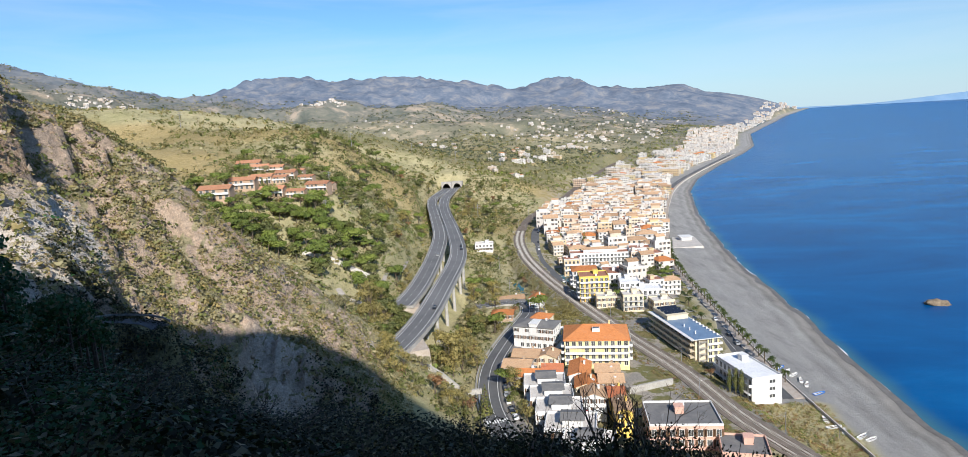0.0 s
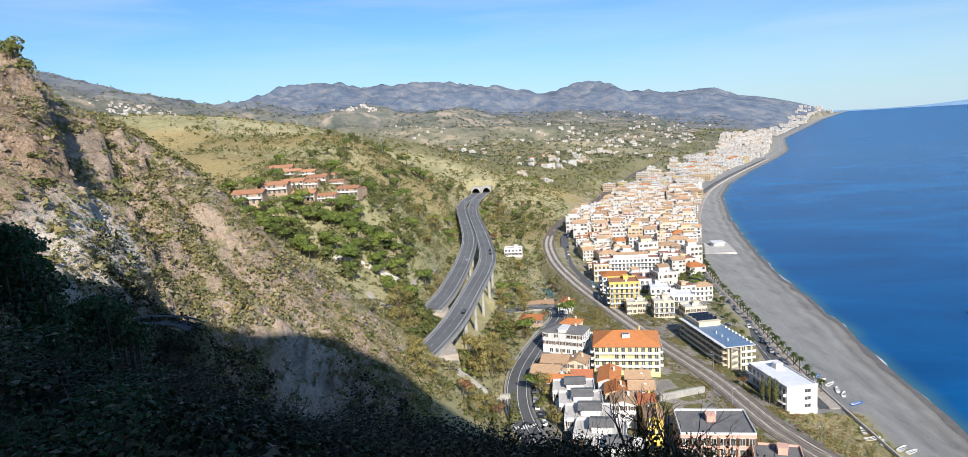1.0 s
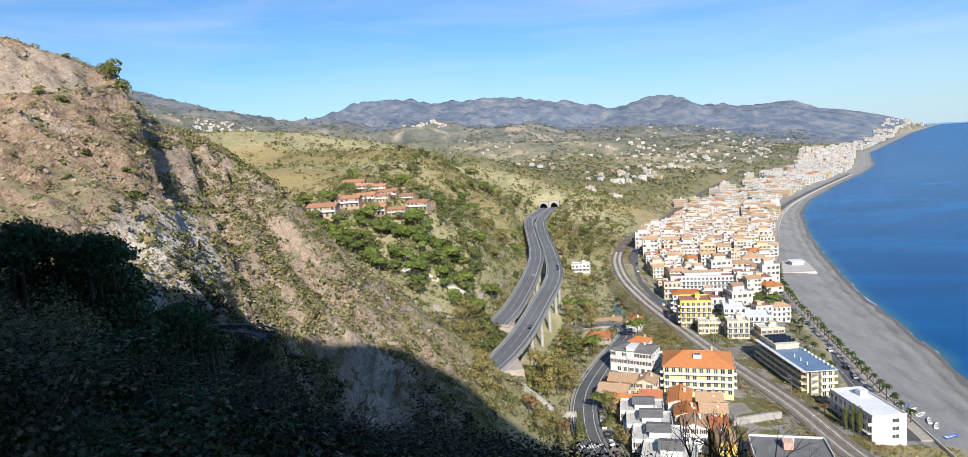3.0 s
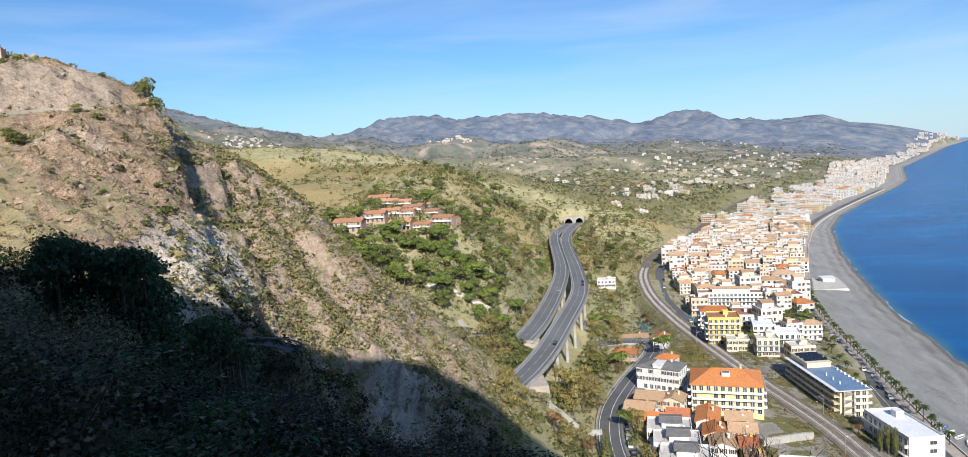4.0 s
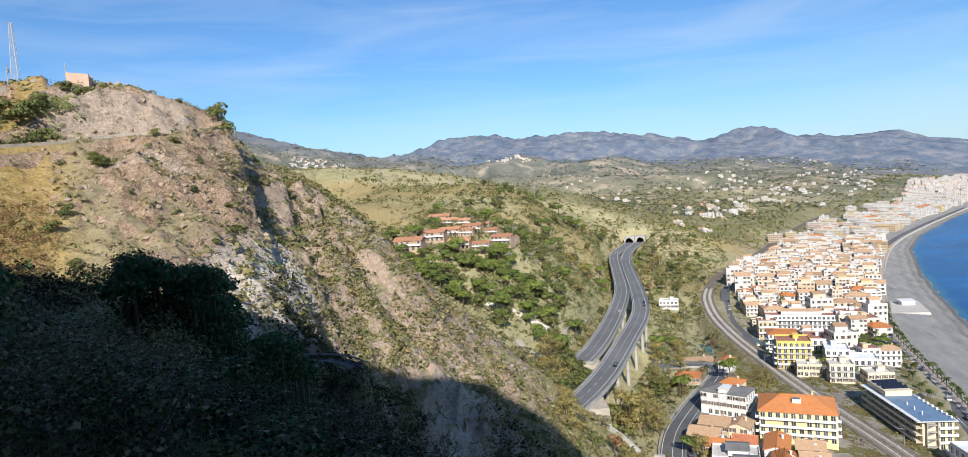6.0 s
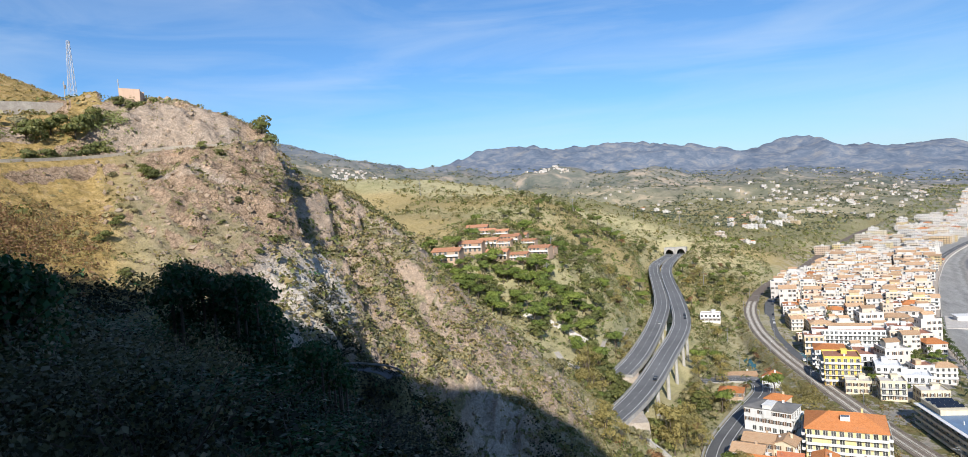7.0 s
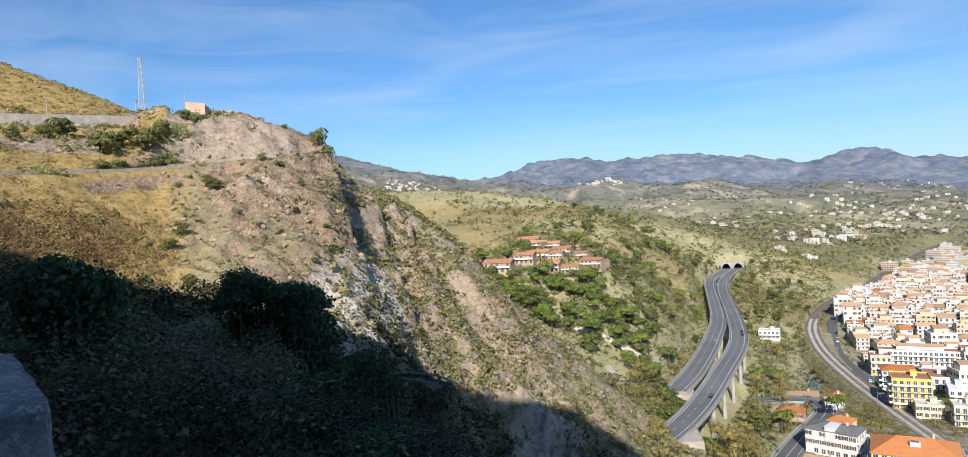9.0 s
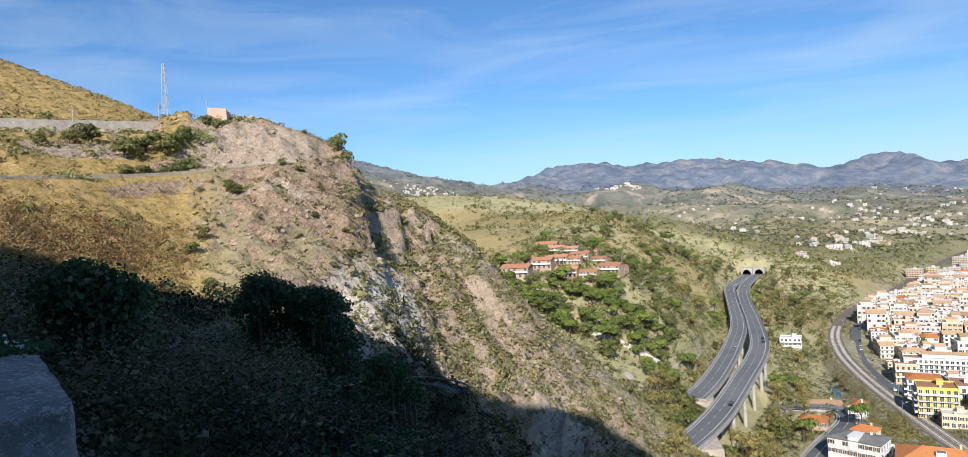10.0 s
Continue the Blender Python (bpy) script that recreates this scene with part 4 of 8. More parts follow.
def make_motorway():
    for name, line, start in (("motorway_viaduct", HW_LINES[0], 238), ("motorway_viaduct", HW_LINES[1], 304)):
        line = line[(line[:, 1] > start) & (line[:, 1] < 872)]
        hw = holder(name, "concrete motorway viaduct with grey asphalt lanes on piers", "viaduct", "motorway carriageways")
        ribbon(line, -5.6, 5.6, -0.02, 0, None, 1.3).part("deck", hw, CONCRETE)
        ribbon(line, -5.0, 5.0, 0.02).part("carriageway", hw, ASPHALT_PALE, "grey asphalt carriageway")
        for o in (-5.5, 5.3):
            ribbon(line, o, o + 0.22, 0.35, 0, None, 0.5).part("kerb", hw, CONCRETE)
            ribbon(line, o + 0.06, o + 0.16, 0.95, 0, None, 0.32).part("guard_rail", hw, STEEL, "steel guard rail")
        for o in (-4.3, 3.2):
            ribbon(line, o, o + 0.2, 0.035).part("edge_line", hw, PAINT_WHITE)
        dash = Mesh()
        dash.poly([(0, 0.35, 0.04), (3.2, 0.35, 0.04), (3.2, 0.53, 0.04), (0, 0.53, 0.04)])
        dash = dash.data("lane_dash", PAINT_WHITE)
        for p, h in along(line, 9.0):
            ob = new("lane_dash", dash)
            ob.parent = hw
            ob.matrix_basis = Matrix.Translation(p) @ Matrix.Rotation(h, 4, "Z")
        for p, h in along(line[line[:, 1] < 800], 30, 26 if start == 238 else 40):
            gz_ = ground_at(p[0], p[1])
            if p[2] - 1.3 - gz_ < 1.0:
                continue
            q = Matrix.Translation(p) @ Matrix.Rotation(h, 4, "Z")
            for side in (-2.6, 2.6):
                b = q @ Vector((0, side, 0))
                m = Mesh()
                m.rod((b.x, b.y, gz_ - 3), (b.x, b.y, p[2] - 2.2), 0.95, 0.85, 0, 10)
                m.part("pier", hw, CONCRETE, "round concrete pier")
            m = Mesh()
            m.hull([q @ Vector(v) for v in ((-0.9, -4.0, -2.4), (0.9, -4.0, -2.4), (0.9, 4.0, -2.4), (-0.9, 4.0, -2.4))],
                   [q @ Vector(v) for v in ((-0.9, -5.2, -1.25), (0.9, -5.2, -1.25), (0.9, 5.2, -1.25), (-0.9, 5.2, -1.25))])
            m.part("crosshead", hw, CONCRETE)
    # abutment walls where the carriageways meet the spur
    for (x, y, z), h, lo in (((-35.5, 256, 32), 1.85, 11), ((-43.5, 318, 32), 1.75, 9)):
        m = Mesh()
        q = Matrix.Translation((x, y, z - 0.4)) @ Matrix.Rotation(h, 4, "Z")
        m.hull([q @ Vector(v) for v in ((-14, -6.6, -lo), (13, -6.6, -lo), (13, 6.6, -lo), (-14, 6.6, -lo))],
               [q @ Vector(v) for v in ((-14, -5.8, -0.9), (9, -5.8, -0.9), (9, 5.8, -0.9), (-14, 5.8, -0.9))])
        m.thing("abutment", [surf("pale stained abutment concrete", (0.36, 0.30, 0.24), (0.52, 0.45, 0.38), 0.3, 0.9, 0.5, 6)], "pale stained concrete abutment under the motorway", "abutment")
    # tunnel mouths
    for (x, y) in ((-40.3, 868.0), (-54.0, 866.0)):
        t = holder("tunnel_portal", "pale concrete tunnel mouth of the motorway", "tunnel", "tunnel mouths")
        t.matrix_basis = pose(x, y, 33, 0, 0, -8)
        m = Mesh()
        n = 14
        arch = [(5.0 * math.cos(math.pi * k / n), 6.2 * math.sin(math.pi * k / n)) for k in range(n + 1)]
        outer = [(6.6 * (1 if a > 0.01 else -1 if a < -0.01 else a), 0 if k in (0, n) else 8.4) if abs(a) > 3.4 else (a * 1.3, 8.4) for k, (a, b) in enumerate(arch)]
        for y0, flip in ((0.0, False),):
            for k in range(n):
                m.poly([(arch[k][0], y0, arch[k][1]), (arch[k + 1][0], y0, arch[k + 1][1]), (outer[k + 1][0], y0, outer[k + 1][1]), (outer[k][0], y0, outer[k][1])])
        for k in range(n):
            m.poly([(outer[k][0], 0, outer[k][1]), (outer[k + 1][0], 0, outer[k + 1][1]), (outer[k + 1][0], 9, outer[k + 1][1]), (outer[k][0], 9, outer[k][1])])
        m.part("portal_wall", t, CONCRETE)
        m = Mesh()
        for k in range(n):
            m.poly([(arch[k][0], 0, arch[k][1]), (arch[k][0], 45, arch[k][1]), (arch[k + 1][0], 45, arch[k + 1][1]), (arch[k + 1][0], 0, arch[k + 1][1])])
        m.poly([(a, 45, b) for a, b in arch])
        m.poly([(-5, 0, 0.03), (5, 0, 0.03), (5, 45, 0.03), (-5, 45, 0.03)])
        # lining is near-black over the whole bore
        m.part("bore", t, surf("dark tunnel lining", (0.03, 0.03, 0.03), (0.06, 0.06, 0.06), 0.5), "dark tunnel bore")


make_roads()
make_railway()
make_motorway()
# ---------------------------------------------------------------- houses
def window_data(kind):
    """Pane, frame, sill and shutters as one relief; the wall lies at y = 0, outside is -y."""
    w, h = {"window": (1.1, 1.4), "french": (1.5, 2.3), "small": (0.7, 0.9), "strip": (2.4, 1.3)}[kind.split("_")[0]]
    xs = [-w / 2 - 0.09, -w / 2, -0.04, 0.04, w / 2, w / 2 + 0.09]
    cols = ["f", "p", "f", "p", "f"]
    if "shut" in kind:
        xs = [xs[0] - w / 2] + xs + [xs[-1] + w / 2]
        cols = ["s"] + cols + ["s"]
    zs = [-0.12, 0.0, h, h + 0.09]
    deep = {"f": -0.10, "p": -0.03, "s": -0.14, "o": -0.16}
    mat = {"f": 1, "p": 0, "s": 2, "o": 1}
    cell = [[("o" if r == 0 and c != "s" else c if r == 1 or c == "s" else "f") for c in cols] for r in range(3)]
    verts, faces, mats, ids = [], [], [], {}

    def at_(x, y, z):
        key = (round(x, 4), round(y, 4), round(z, 4))
        if key not in ids:
            ids[key] = len(verts)
            verts.append(key)
        return ids[key]

    def depth(r, c):
        return deep[cell[r][c]] if 0 <= r < 3 and 0 <= c < len(cols) else 0.02

    for r in range(3):
        for c in range(len(cols)):
            y = depth(r, c)
            k = mat[cell[r][c]]
            x0, x1, z0, z1 = xs[c], xs[c + 1], zs[r], zs[r + 1]
            faces.append((at_(x0, y, z0), at_(x1, y, z0), at_(x1, y, z1), at_(x0, y, z1)))
            mats.append(k)
            for r2, c2, a, b in ((r, c - 1, (x0, z0), (x0, z1)), (r, c + 1, (x1, z1), (x1, z0)), (r - 1, c, (x1, z0), (x0, z0)), (r + 1, c, (x0, z1), (x1, z1))):
                y2 = depth(r2, c2)
                if y < y2:
                    faces.append((at_(a[0], y, a[1]), at_(b[0], y, b[1]), at_(b[0], y2, b[1]), at_(a[0], y2, a[1])))
                    mats.append(k)
    me = bpy.data.meshes.new("window")
    me.from_pydata(verts, [], faces)
    for m in (GLASS, FRAME, SHUTTER_GREEN if "green" in kind else SHUTTER):
        me.materials.append(m)
    me.polygons.foreach_set("material_index", mats)
    me.update()
    return me


WINDOWS = {k: window_data(k) for k in ("window", "window_shut", "window_green_shut", "french", "french_shut", "small", "strip")}


def put_window(kind, parent, x, y, z, turn):
    ob = new("window", WINDOWS[kind])
    ob.parent = parent
    ob.matrix_basis = pose(x, y, z, 0, 0, turn)
    return ob


def wall_block(w, d, h, z0=-3.0):
    m = Mesh()
    m.box(-w / 2, -d / 2, z0, w / 2, d / 2, h)
    # plinth and a string course
    m.box(-w / 2 - 0.05, -d / 2 - 0.05, z0, w / 2 + 0.05, d / 2 + 0.05, 0.5)
    return m


def pitched(w, d, h, rise, over=0.5, hip=False, along_x=True):
    """A tiled roof with thickness; the ridge runs along x or along y."""
    m = Mesh()
    if not along_x:
        w, d = d, w
    a, b = w / 2 + over, d / 2 + over
    e = h - over * rise / (d / 2) * 0.6
    ins = min(b * 0.95, a * 0.6) if hip else 0.0
    t = 0.22
    low = [(-a, -b, e), (a, -b, e), (a, b, e), (-a, b, e)]
    ridge = [(-a + ins, 0, h + rise), (a - ins, 0, h + rise)]
    up = [(x, y, z + t) for x, y, z in low]
    ru = [(x, y, z + t) for x, y, z in ridge]
    faces = [(up[0], up[1], ru[1], ru[0]), (up[2], up[3], ru[0], ru[1])]
    if hip:
        faces += [(up[1], up[2], ru[1]), (up[3], up[0], ru[0])]
    under = [(low[1], low[0], ridge[0], ridge[1]), (low[3], low[2], ridge[1], ridge[0])]
    rims = [(low[0], low[1], up[1], up[0]), (low[2], low[3], up[3], up[2])]
    if hip:
        rims += [(low[1], low[2], up[2], up[1]), (low[3], low[0], up[0], up[3])]
        under += [(low[2], low[1], ridge[1]), (low[0], low[3], ridge[0])]
    else:
        rims += [(low[1], ridge[1], ru[1], up[1]), (ridge[1], low[2], up[2], ru[1]), (low[3], ridge[0], ru[0], up[3]), (ridge[0], low[0], up[0], ru[0])]
    for f in faces + under + rims:
        m.poly(f if along_x else [(-y, x, z) for x, y, z in f])
    # ridge cap
    p, q = (ru[0], ru[1]) if along_x else [(-y, x, z) for x, y, z in ru]
    m.rod(p, q, 0.14, 0.14, 0, 6)
    return m


def gables(w, d, h, rise, along_x=True):
    m = Mesh()
    for s in (-1, 1):
        x = s * w / 2 if along_x else 0
        if along_x:
            m.hull([(x - 0.12 * (s > 0) , -d / 2, h), (x + 0.12 * (s < 0), -d / 2, h), (x + 0.12 * (s < 0), d / 2, h), (x - 0.12 * (s > 0), d / 2, h)],
                   [(x - 0.12 * (s > 0), -0.01, h + rise), (x + 0.12 * (s < 0), -0.01, h + rise), (x + 0.12 * (s < 0), 0.01, h + rise), (x - 0.12 * (s > 0), 0.01, h + rise)])
        else:
            y = s * d / 2
            m.hull([(-w / 2, y - 0.12 * (s > 0), h), (w / 2, y - 0.12 * (s > 0), h), (w / 2, y + 0.12 * (s < 0), h), (-w / 2, y + 0.12 * (s < 0), h)],
                   [(-0.01, y - 0.12 * (s > 0), h + rise), (0.01, y - 0.12 * (s > 0), h + rise), (0.01, y + 0.12 * (s < 0), h + rise), (-0.01, y + 0.12 * (s < 0), h + rise)])
    return m


def balcony(parent, x0, x1, y, z, depth, turn, solid, mats, label=""):
    """A slab with a parapet or railing along the wall at y (local, outside is -y), turned about the house's middle."""
    m = Mesh()
    m.box(x0, y - depth, z - 0.18, x1, y + 0.02, z)
    if solid:
        m.box(x0, y - depth, z, x1, y - depth + 0.12, z + 0.9)
        m.box(x0, y - depth + 0.12, z, x0 + 0.12, y, z + 0.9)
        m.box(x1 - 0.12, y - depth + 0.12, z, x1, y, z + 0.9)
    else:
        m.box(x0, y - depth, z + 0.9, x1, y - depth + 0.06, z + 0.98, 1)
        n = max(3, int((x1 - x0) / 0.45))
        for k in range(n + 1):
            x = x0 + (x1 - x0 - 0.05) * k / n
            m.box(x, y - depth, z, x + 0.05, y - depth + 0.05, z + 0.9, 1)
    ob = m.part("balcony", parent, mats, label)
    ob.matrix_basis = pose(0, 0, 0, 0, 0, turn)
    return ob


def house(name, label, w, d, floors, wall, roof, roof_mat, group="", fh=3.0, rise=1.6, faces="SWE", bal="", bal_mat=None, win="window_shut", along_x=True, extras=0, category="house", attic=False, rng=None, gap=2.7, panes=False):
    """A house on its base's centre. faces: which sides have windows (S -y, E +x, N +y, W -x); bal: sides with balconies."""
    rng = rng or random.Random(len(label) * 7 + int(w * 10) + int(d * 100))
    ob = holder(name, label, category, group)
    h = floors * fh
    wall_block(w, d, h).part("wall", ob, wall)
    bal_mat = bal_mat or [WHITE_WALL, STEEL]
    small, rails = Mesh(), Mesh()
    for side in faces:
        turn = {"S": 0, "E": 90, "N": 180, "W": -90}[side]
        run, off = (w, d / 2) if side in "SN" else (d, w / 2)
        n = max(1, int(run / gap))
        for f in range(floors):
            z = f * fh
            deep = side in bal and f > 0
            if deep and panes:
                bq = pose(0, 0, 0, 0, 0, turn)
                for x0, x1, y0, y1, z0, z1 in ((-run / 2 + 0.2, run / 2 - 0.2, -off - 1.3, -off, z - 0.13, z + 0.05), (-run / 2 + 0.2, run / 2 - 0.2, -off - 1.3, -off - 1.18, z + 0.05, z + 0.95)):
                    rails.hull([bq @ Vector(v) for v in ((x0, y0, z0), (x1, y0, z0), (x1, y1, z0), (x0, y1, z0))], [bq @ Vector(v) for v in ((x0, y0, z1), (x1, y0, z1), (x1, y1, z1), (x0, y1, z1))])
            elif deep:
                balcony(ob, -run / 2 + 0.2, run / 2 - 0.2, -off, z + 0.05, 1.35, turn, rng.random() < 0.7 or "solid" in win, bal_mat)
            for k in range(n):
                x = (k + 0.5) * run / n - run / 2
                if rng.random() < 0.08:
                    continue
                kind = "french" if (deep or (f == 0 and rng.random() < 0.35)) else win.replace("_solid", "")
                zz = z + (0.12 if kind.startswith("french") else 0.95)
                c = pose(0, 0, 0, 0, 0, turn) @ Vector((x, -off, zz))
                if panes:
                    q = pose(c.x, c.y, c.z, 0, 0, turn)
                    ww, hh = (0.75, 2.2) if kind.startswith("french") else (0.55, 1.4)
                    for x0, x1, z0, z1, y0, mt in ((-ww - 0.1, ww + 0.1, -0.1, hh + 0.1, -0.03, 1), (-ww, ww, 0, hh, -0.06, 0)):
                        small.poly([q @ Vector(v) for v in ((x0, y0, z0), (x1, y0, z0), (x1, y0, z1), (x0, y0, z1))], mt)
                    if "shut" in kind and rng.random() < 0.6:
                        for x0 in (-ww * 2 - 0.1, ww + 0.1):
                            small.poly([q @ Vector(v) for v in ((x0, -0.07, 0), (x0 + ww, -0.07, 0), (x0 + ww, -0.07, hh), (x0, -0.07, hh))], 2)
                    continue
                put_window(kind, ob, c.x, c.y, c.z, turn)
    if rails.v:
        tagged(rails.part("balcony_tier", ob, bal_mat), kind="stuff")
    if panes:
        tagged(small.part("glazing", ob, [GLASS, FRAME, SHUTTER], "small dark shuttered windows"), kind="stuff")
    if roof == "flat":
        m = Mesh()
        m.box(-w / 2 + 0.25, -d / 2 + 0.25, h - 0.1, w / 2 - 0.25, d / 2 - 0.25, h + 0.06)
        m.part("roof", ob, roof_mat)
        p = Mesh()
        ph = 0.75
        for a in ((-w / 2, -d / 2, w / 2, -d / 2 + 0.25), (-w / 2, d / 2 - 0.25, w / 2, d / 2), (-w / 2, -d / 2 + 0.25, -w / 2 + 0.25, d / 2 - 0.25), (w / 2 - 0.25, -d / 2 + 0.25, w / 2, d / 2 - 0.25)):
            p.box(a[0], a[1], h, a[2], a[3], h + ph)
        p.part("parapet", ob, wall)
        if attic:
            aw, ad = w * 0.55, d * 0.5
            m = Mesh()
            m.box(-aw / 2, -ad / 2 + d * 0.15, h, aw / 2, ad / 2 + d * 0.15, h + 2.5)
            m.part("penthouse", ob, wall)
            t = pitched(aw, ad, h + 2.5, 0.9, 0.4)
            q = t.part("roof", ob, TILE_TAN if rng.random() < 0.6 else PALE_FLAT)
            q.matrix_basis = pose(0, d * 0.15, 0)
        else:
            m = Mesh()
            sx, sy = rng.uniform(-0.2, 0.2) * w, rng.uniform(0.0, 0.25) * d
            m.box(sx - 1.4, sy - 1.6, h, sx + 1.4, sy + 1.6, h + 2.3)
            m.box(sx - 1.6, sy - 1.8, h + 2.3, sx + 1.6, sy + 1.8, h + 2.45)
            m.part("stair_head", ob, wall)
    else:
        hip = roof == "hip"
        pitched(w, d, h, rise, 0.55, hip, along_x).part("roof", ob, roof_mat)
        if not hip:
            gables(w, d, h, rise, along_x).part("gable", ob, wall)
        m = Mesh()
        cx, cy = w * 0.22, d * 0.12
        m.box(cx - 0.35, cy - 0.35, h + 0.2, cx + 0.35, cy + 0.35, h + rise + 0.9)
        m.box(cx - 0.45, cy - 0.45, h + rise + 0.9, cx + 0.45, cy + 0.45, h + rise + 1.05)
        m.part("chimney", ob, wall)
    for k in range(extras):
        x, y = rng.uniform(-0.35, 0.35) * w, rng.uniform(-0.35, 0.35) * d
        m = Mesh()
        if rng.random() < 0.5:
            m.rod((x, y, h), (x, y, h + 2.6), 0.03)
            for q in range(4):
                m.rod((x - 0.5 + q * 0.05, y, h + 1.7 + q * 0.25), (x + 0.5 - q * 0.05, y, h + 1.7 + q * 0.25), 0.02, None, 0, 4)
            m.part("aerial", ob, STEEL)
        else:
            m.rod((x, y, h + 0.06), (x, y, h + 1.3), 0.55, 0.55, 0, 10)
            m.part("water_tank", ob, FRAME)
    return ob


taken = []      # plan circles already built on


def settle(ob, x, y, rz=0.0, z=None, rad=None, sink=0.0):
    ob.matrix_basis = pose(x, y, (ground_at(x, y) if z is None else z) - sink, 0, 0, rz)
    taken.append((x, y, rad or 8.0))
    return ob


def residence_block():
    """Four storeys of deep balconies under an overhanging blue roof."""
    ob = holder("residence_block", "long cream four-storey block with blue flat roof and deep white balconies", "apartment block")
    w, d, fh, fl = 13.0, 46.0, 2.8, 4
    top = fh * fl
    m = Mesh()
    m.box(-w / 2 + 1.9, -d / 2 + 1.2, -3, w / 2, d / 2, top)
    m.part("wall", ob, CREAM_WALL)
    for x, y0, y1 in ((-w / 2 + 1.88, -d / 2 + 1.4, d / 2 - 0.2),):
        for f in range(fl):
            for k in range(11):
                put_window("french", ob, x, y0 + 2.0 + k * (y1 - y0 - 3.4) / 10, f * fh + 0.1, -90)
    for f in range(1, fl + 1):
        # west gallery: slab and parapet with open joints at the posts
        m = Mesh()
        m.box(-w / 2 - 0.5, -d / 2 + 1.0, f * fh - 0.16, -w / 2 + 1.9, d / 2, f * fh + 0.06)
        if f < fl:
            m.box(-w / 2 - 0.5, -d / 2 + 1.0, f * fh + 0.06, -w / 2 - 0.36, d / 2, f * fh + 0.95)
        m.part("balcony", ob, CREAM_WALL, "pale balcony with solid parapet")
        if f < fl:
            # south balconies, the seaward half only
            m = Mesh()
            m.box(0.6, -d / 2 - 0.7, f * fh - 0.14, w / 2 + 0.7, -d / 2 + 1.2, f * fh + 0.06)
            m.box(0.6, -d / 2 - 0.7, f * fh + 0.06, w / 2 + 0.7, -d / 2 - 0.58, f * fh + 0.95)
            m.box(w / 2 + 0.58, -d / 2 - 0.58, f * fh + 0.06, w / 2 + 0.7, -d / 2 + 1.2, f * fh + 0.95)
            m.part("balcony", ob, WHITE_WALL, "white corner balcony")
            m = Mesh()
            m.box(w / 2, -d / 2 + 3, f * fh - 0.14, w / 2 + 1.3, d / 2 - 2, f * fh + 0.06)
            m.box(w / 2 + 1.18, -d / 2 + 3, f * fh + 0.06, w / 2 + 1.3, d / 2 - 2, f * fh + 0.95)
            m.part("balcony", ob, CREAM_WALL, "pale balcony with solid parapet")
    m = Mesh()
    m.box(0.8, -d / 2 + 0.9, -3, w / 2 - 0.1, -d / 2 + 1.2, top)
    m.part("end_panel", ob, PALE_YELLOW, "pale yellow end wall")
    for f in range(fl):
        put_window("french", ob, 2.4, -d / 2 + 0.9, f * fh + 0.1, 0)
        put_window("french", ob, 4.9, -d / 2 + 0.9, f * fh + 0.1, 0)
    # open stair at the south end
    for f in range(fl):
        m = Mesh()
        m.box(-3.4, -d / 2 - 0.1, f * fh + fh / 2 - 0.1, 0.4, -d / 2 + 1.2, f * fh + fh / 2 + 0.1)
        m.hull([(-3.4, -d / 2 - 0.1, f * fh), (-3.2, -d / 2 - 0.1, f * fh), (-3.2, -d / 2 + 1.2, f * fh), (-3.4, -d / 2 + 1.2, f * fh)],
               [(0.2, -d / 2 - 0.1, f * fh + fh / 2), (0.4, -d / 2 - 0.1, f * fh + fh / 2), (0.4, -d / 2 + 1.2, f * fh + fh / 2), (0.2, -d / 2 + 1.2, f * fh + fh / 2)])
        m.part("stair_flight", ob, CONCRETE, "grey concrete stair flight")
    for x in (-3.5, 0.45):
        m = Mesh()
        m.box(x - 0.15, -d / 2 - 0.2, -3, x + 0.15, -d / 2 + 1.2, top)
        m.part("pier", ob, CONCRETE)
    m = Mesh()
    m.box(-w / 2 - 0.8, -d / 2 - 0.8, top + 0.06, w / 2 + 0.8, d / 2 + 0.3, top + 0.30)
    m.part("roof_slab", ob, WHITE_WALL, "white overhanging roof edge")
    m = Mesh()
    m.box(-w / 2 + 0.9, -d / 2 - 0.3, top + 0.30, w / 2 + 0.3, d / 2 - 0.2, top + 0.36)
    m.part("roof", ob, BLUE_FLAT)
    for k in range(8):
        m = Mesh()
        m.box(w / 2 - 0.5, -d / 2 + 2 + 3.2 * k, top + 0.36, w / 2 + 0.2, -d / 2 + 2.7 + 3.2 * k, top + 1.2)
        m.part("vent", ob, WHITE_WALL, "small white roof vent")
    for k in range(3):
        m = Mesh()
        m.rod((-1.5, -d / 2 + 7 + 5.5 * k, top + 0.36), (-1.5, -d / 2 + 7 + 5.5 * k, top + 1.7), 0.25, 0.2, 0, 8)
        m.part("flue", ob, FRAME, "white roof flue")
    m = Mesh()
    m.box(-w / 2 + 1.9, 6.0, top + 0.30, w / 2 - 0.6, d / 2 - 0.6, top + 2.5)
    m.box(-w / 2 + 1.6, 5.7, top + 2.5, w / 2 - 0.3, d / 2 - 0.3, top + 2.7)
    m.part("penthouse", ob, CREAM_WALL, "cream set-back top floor")
    return ob


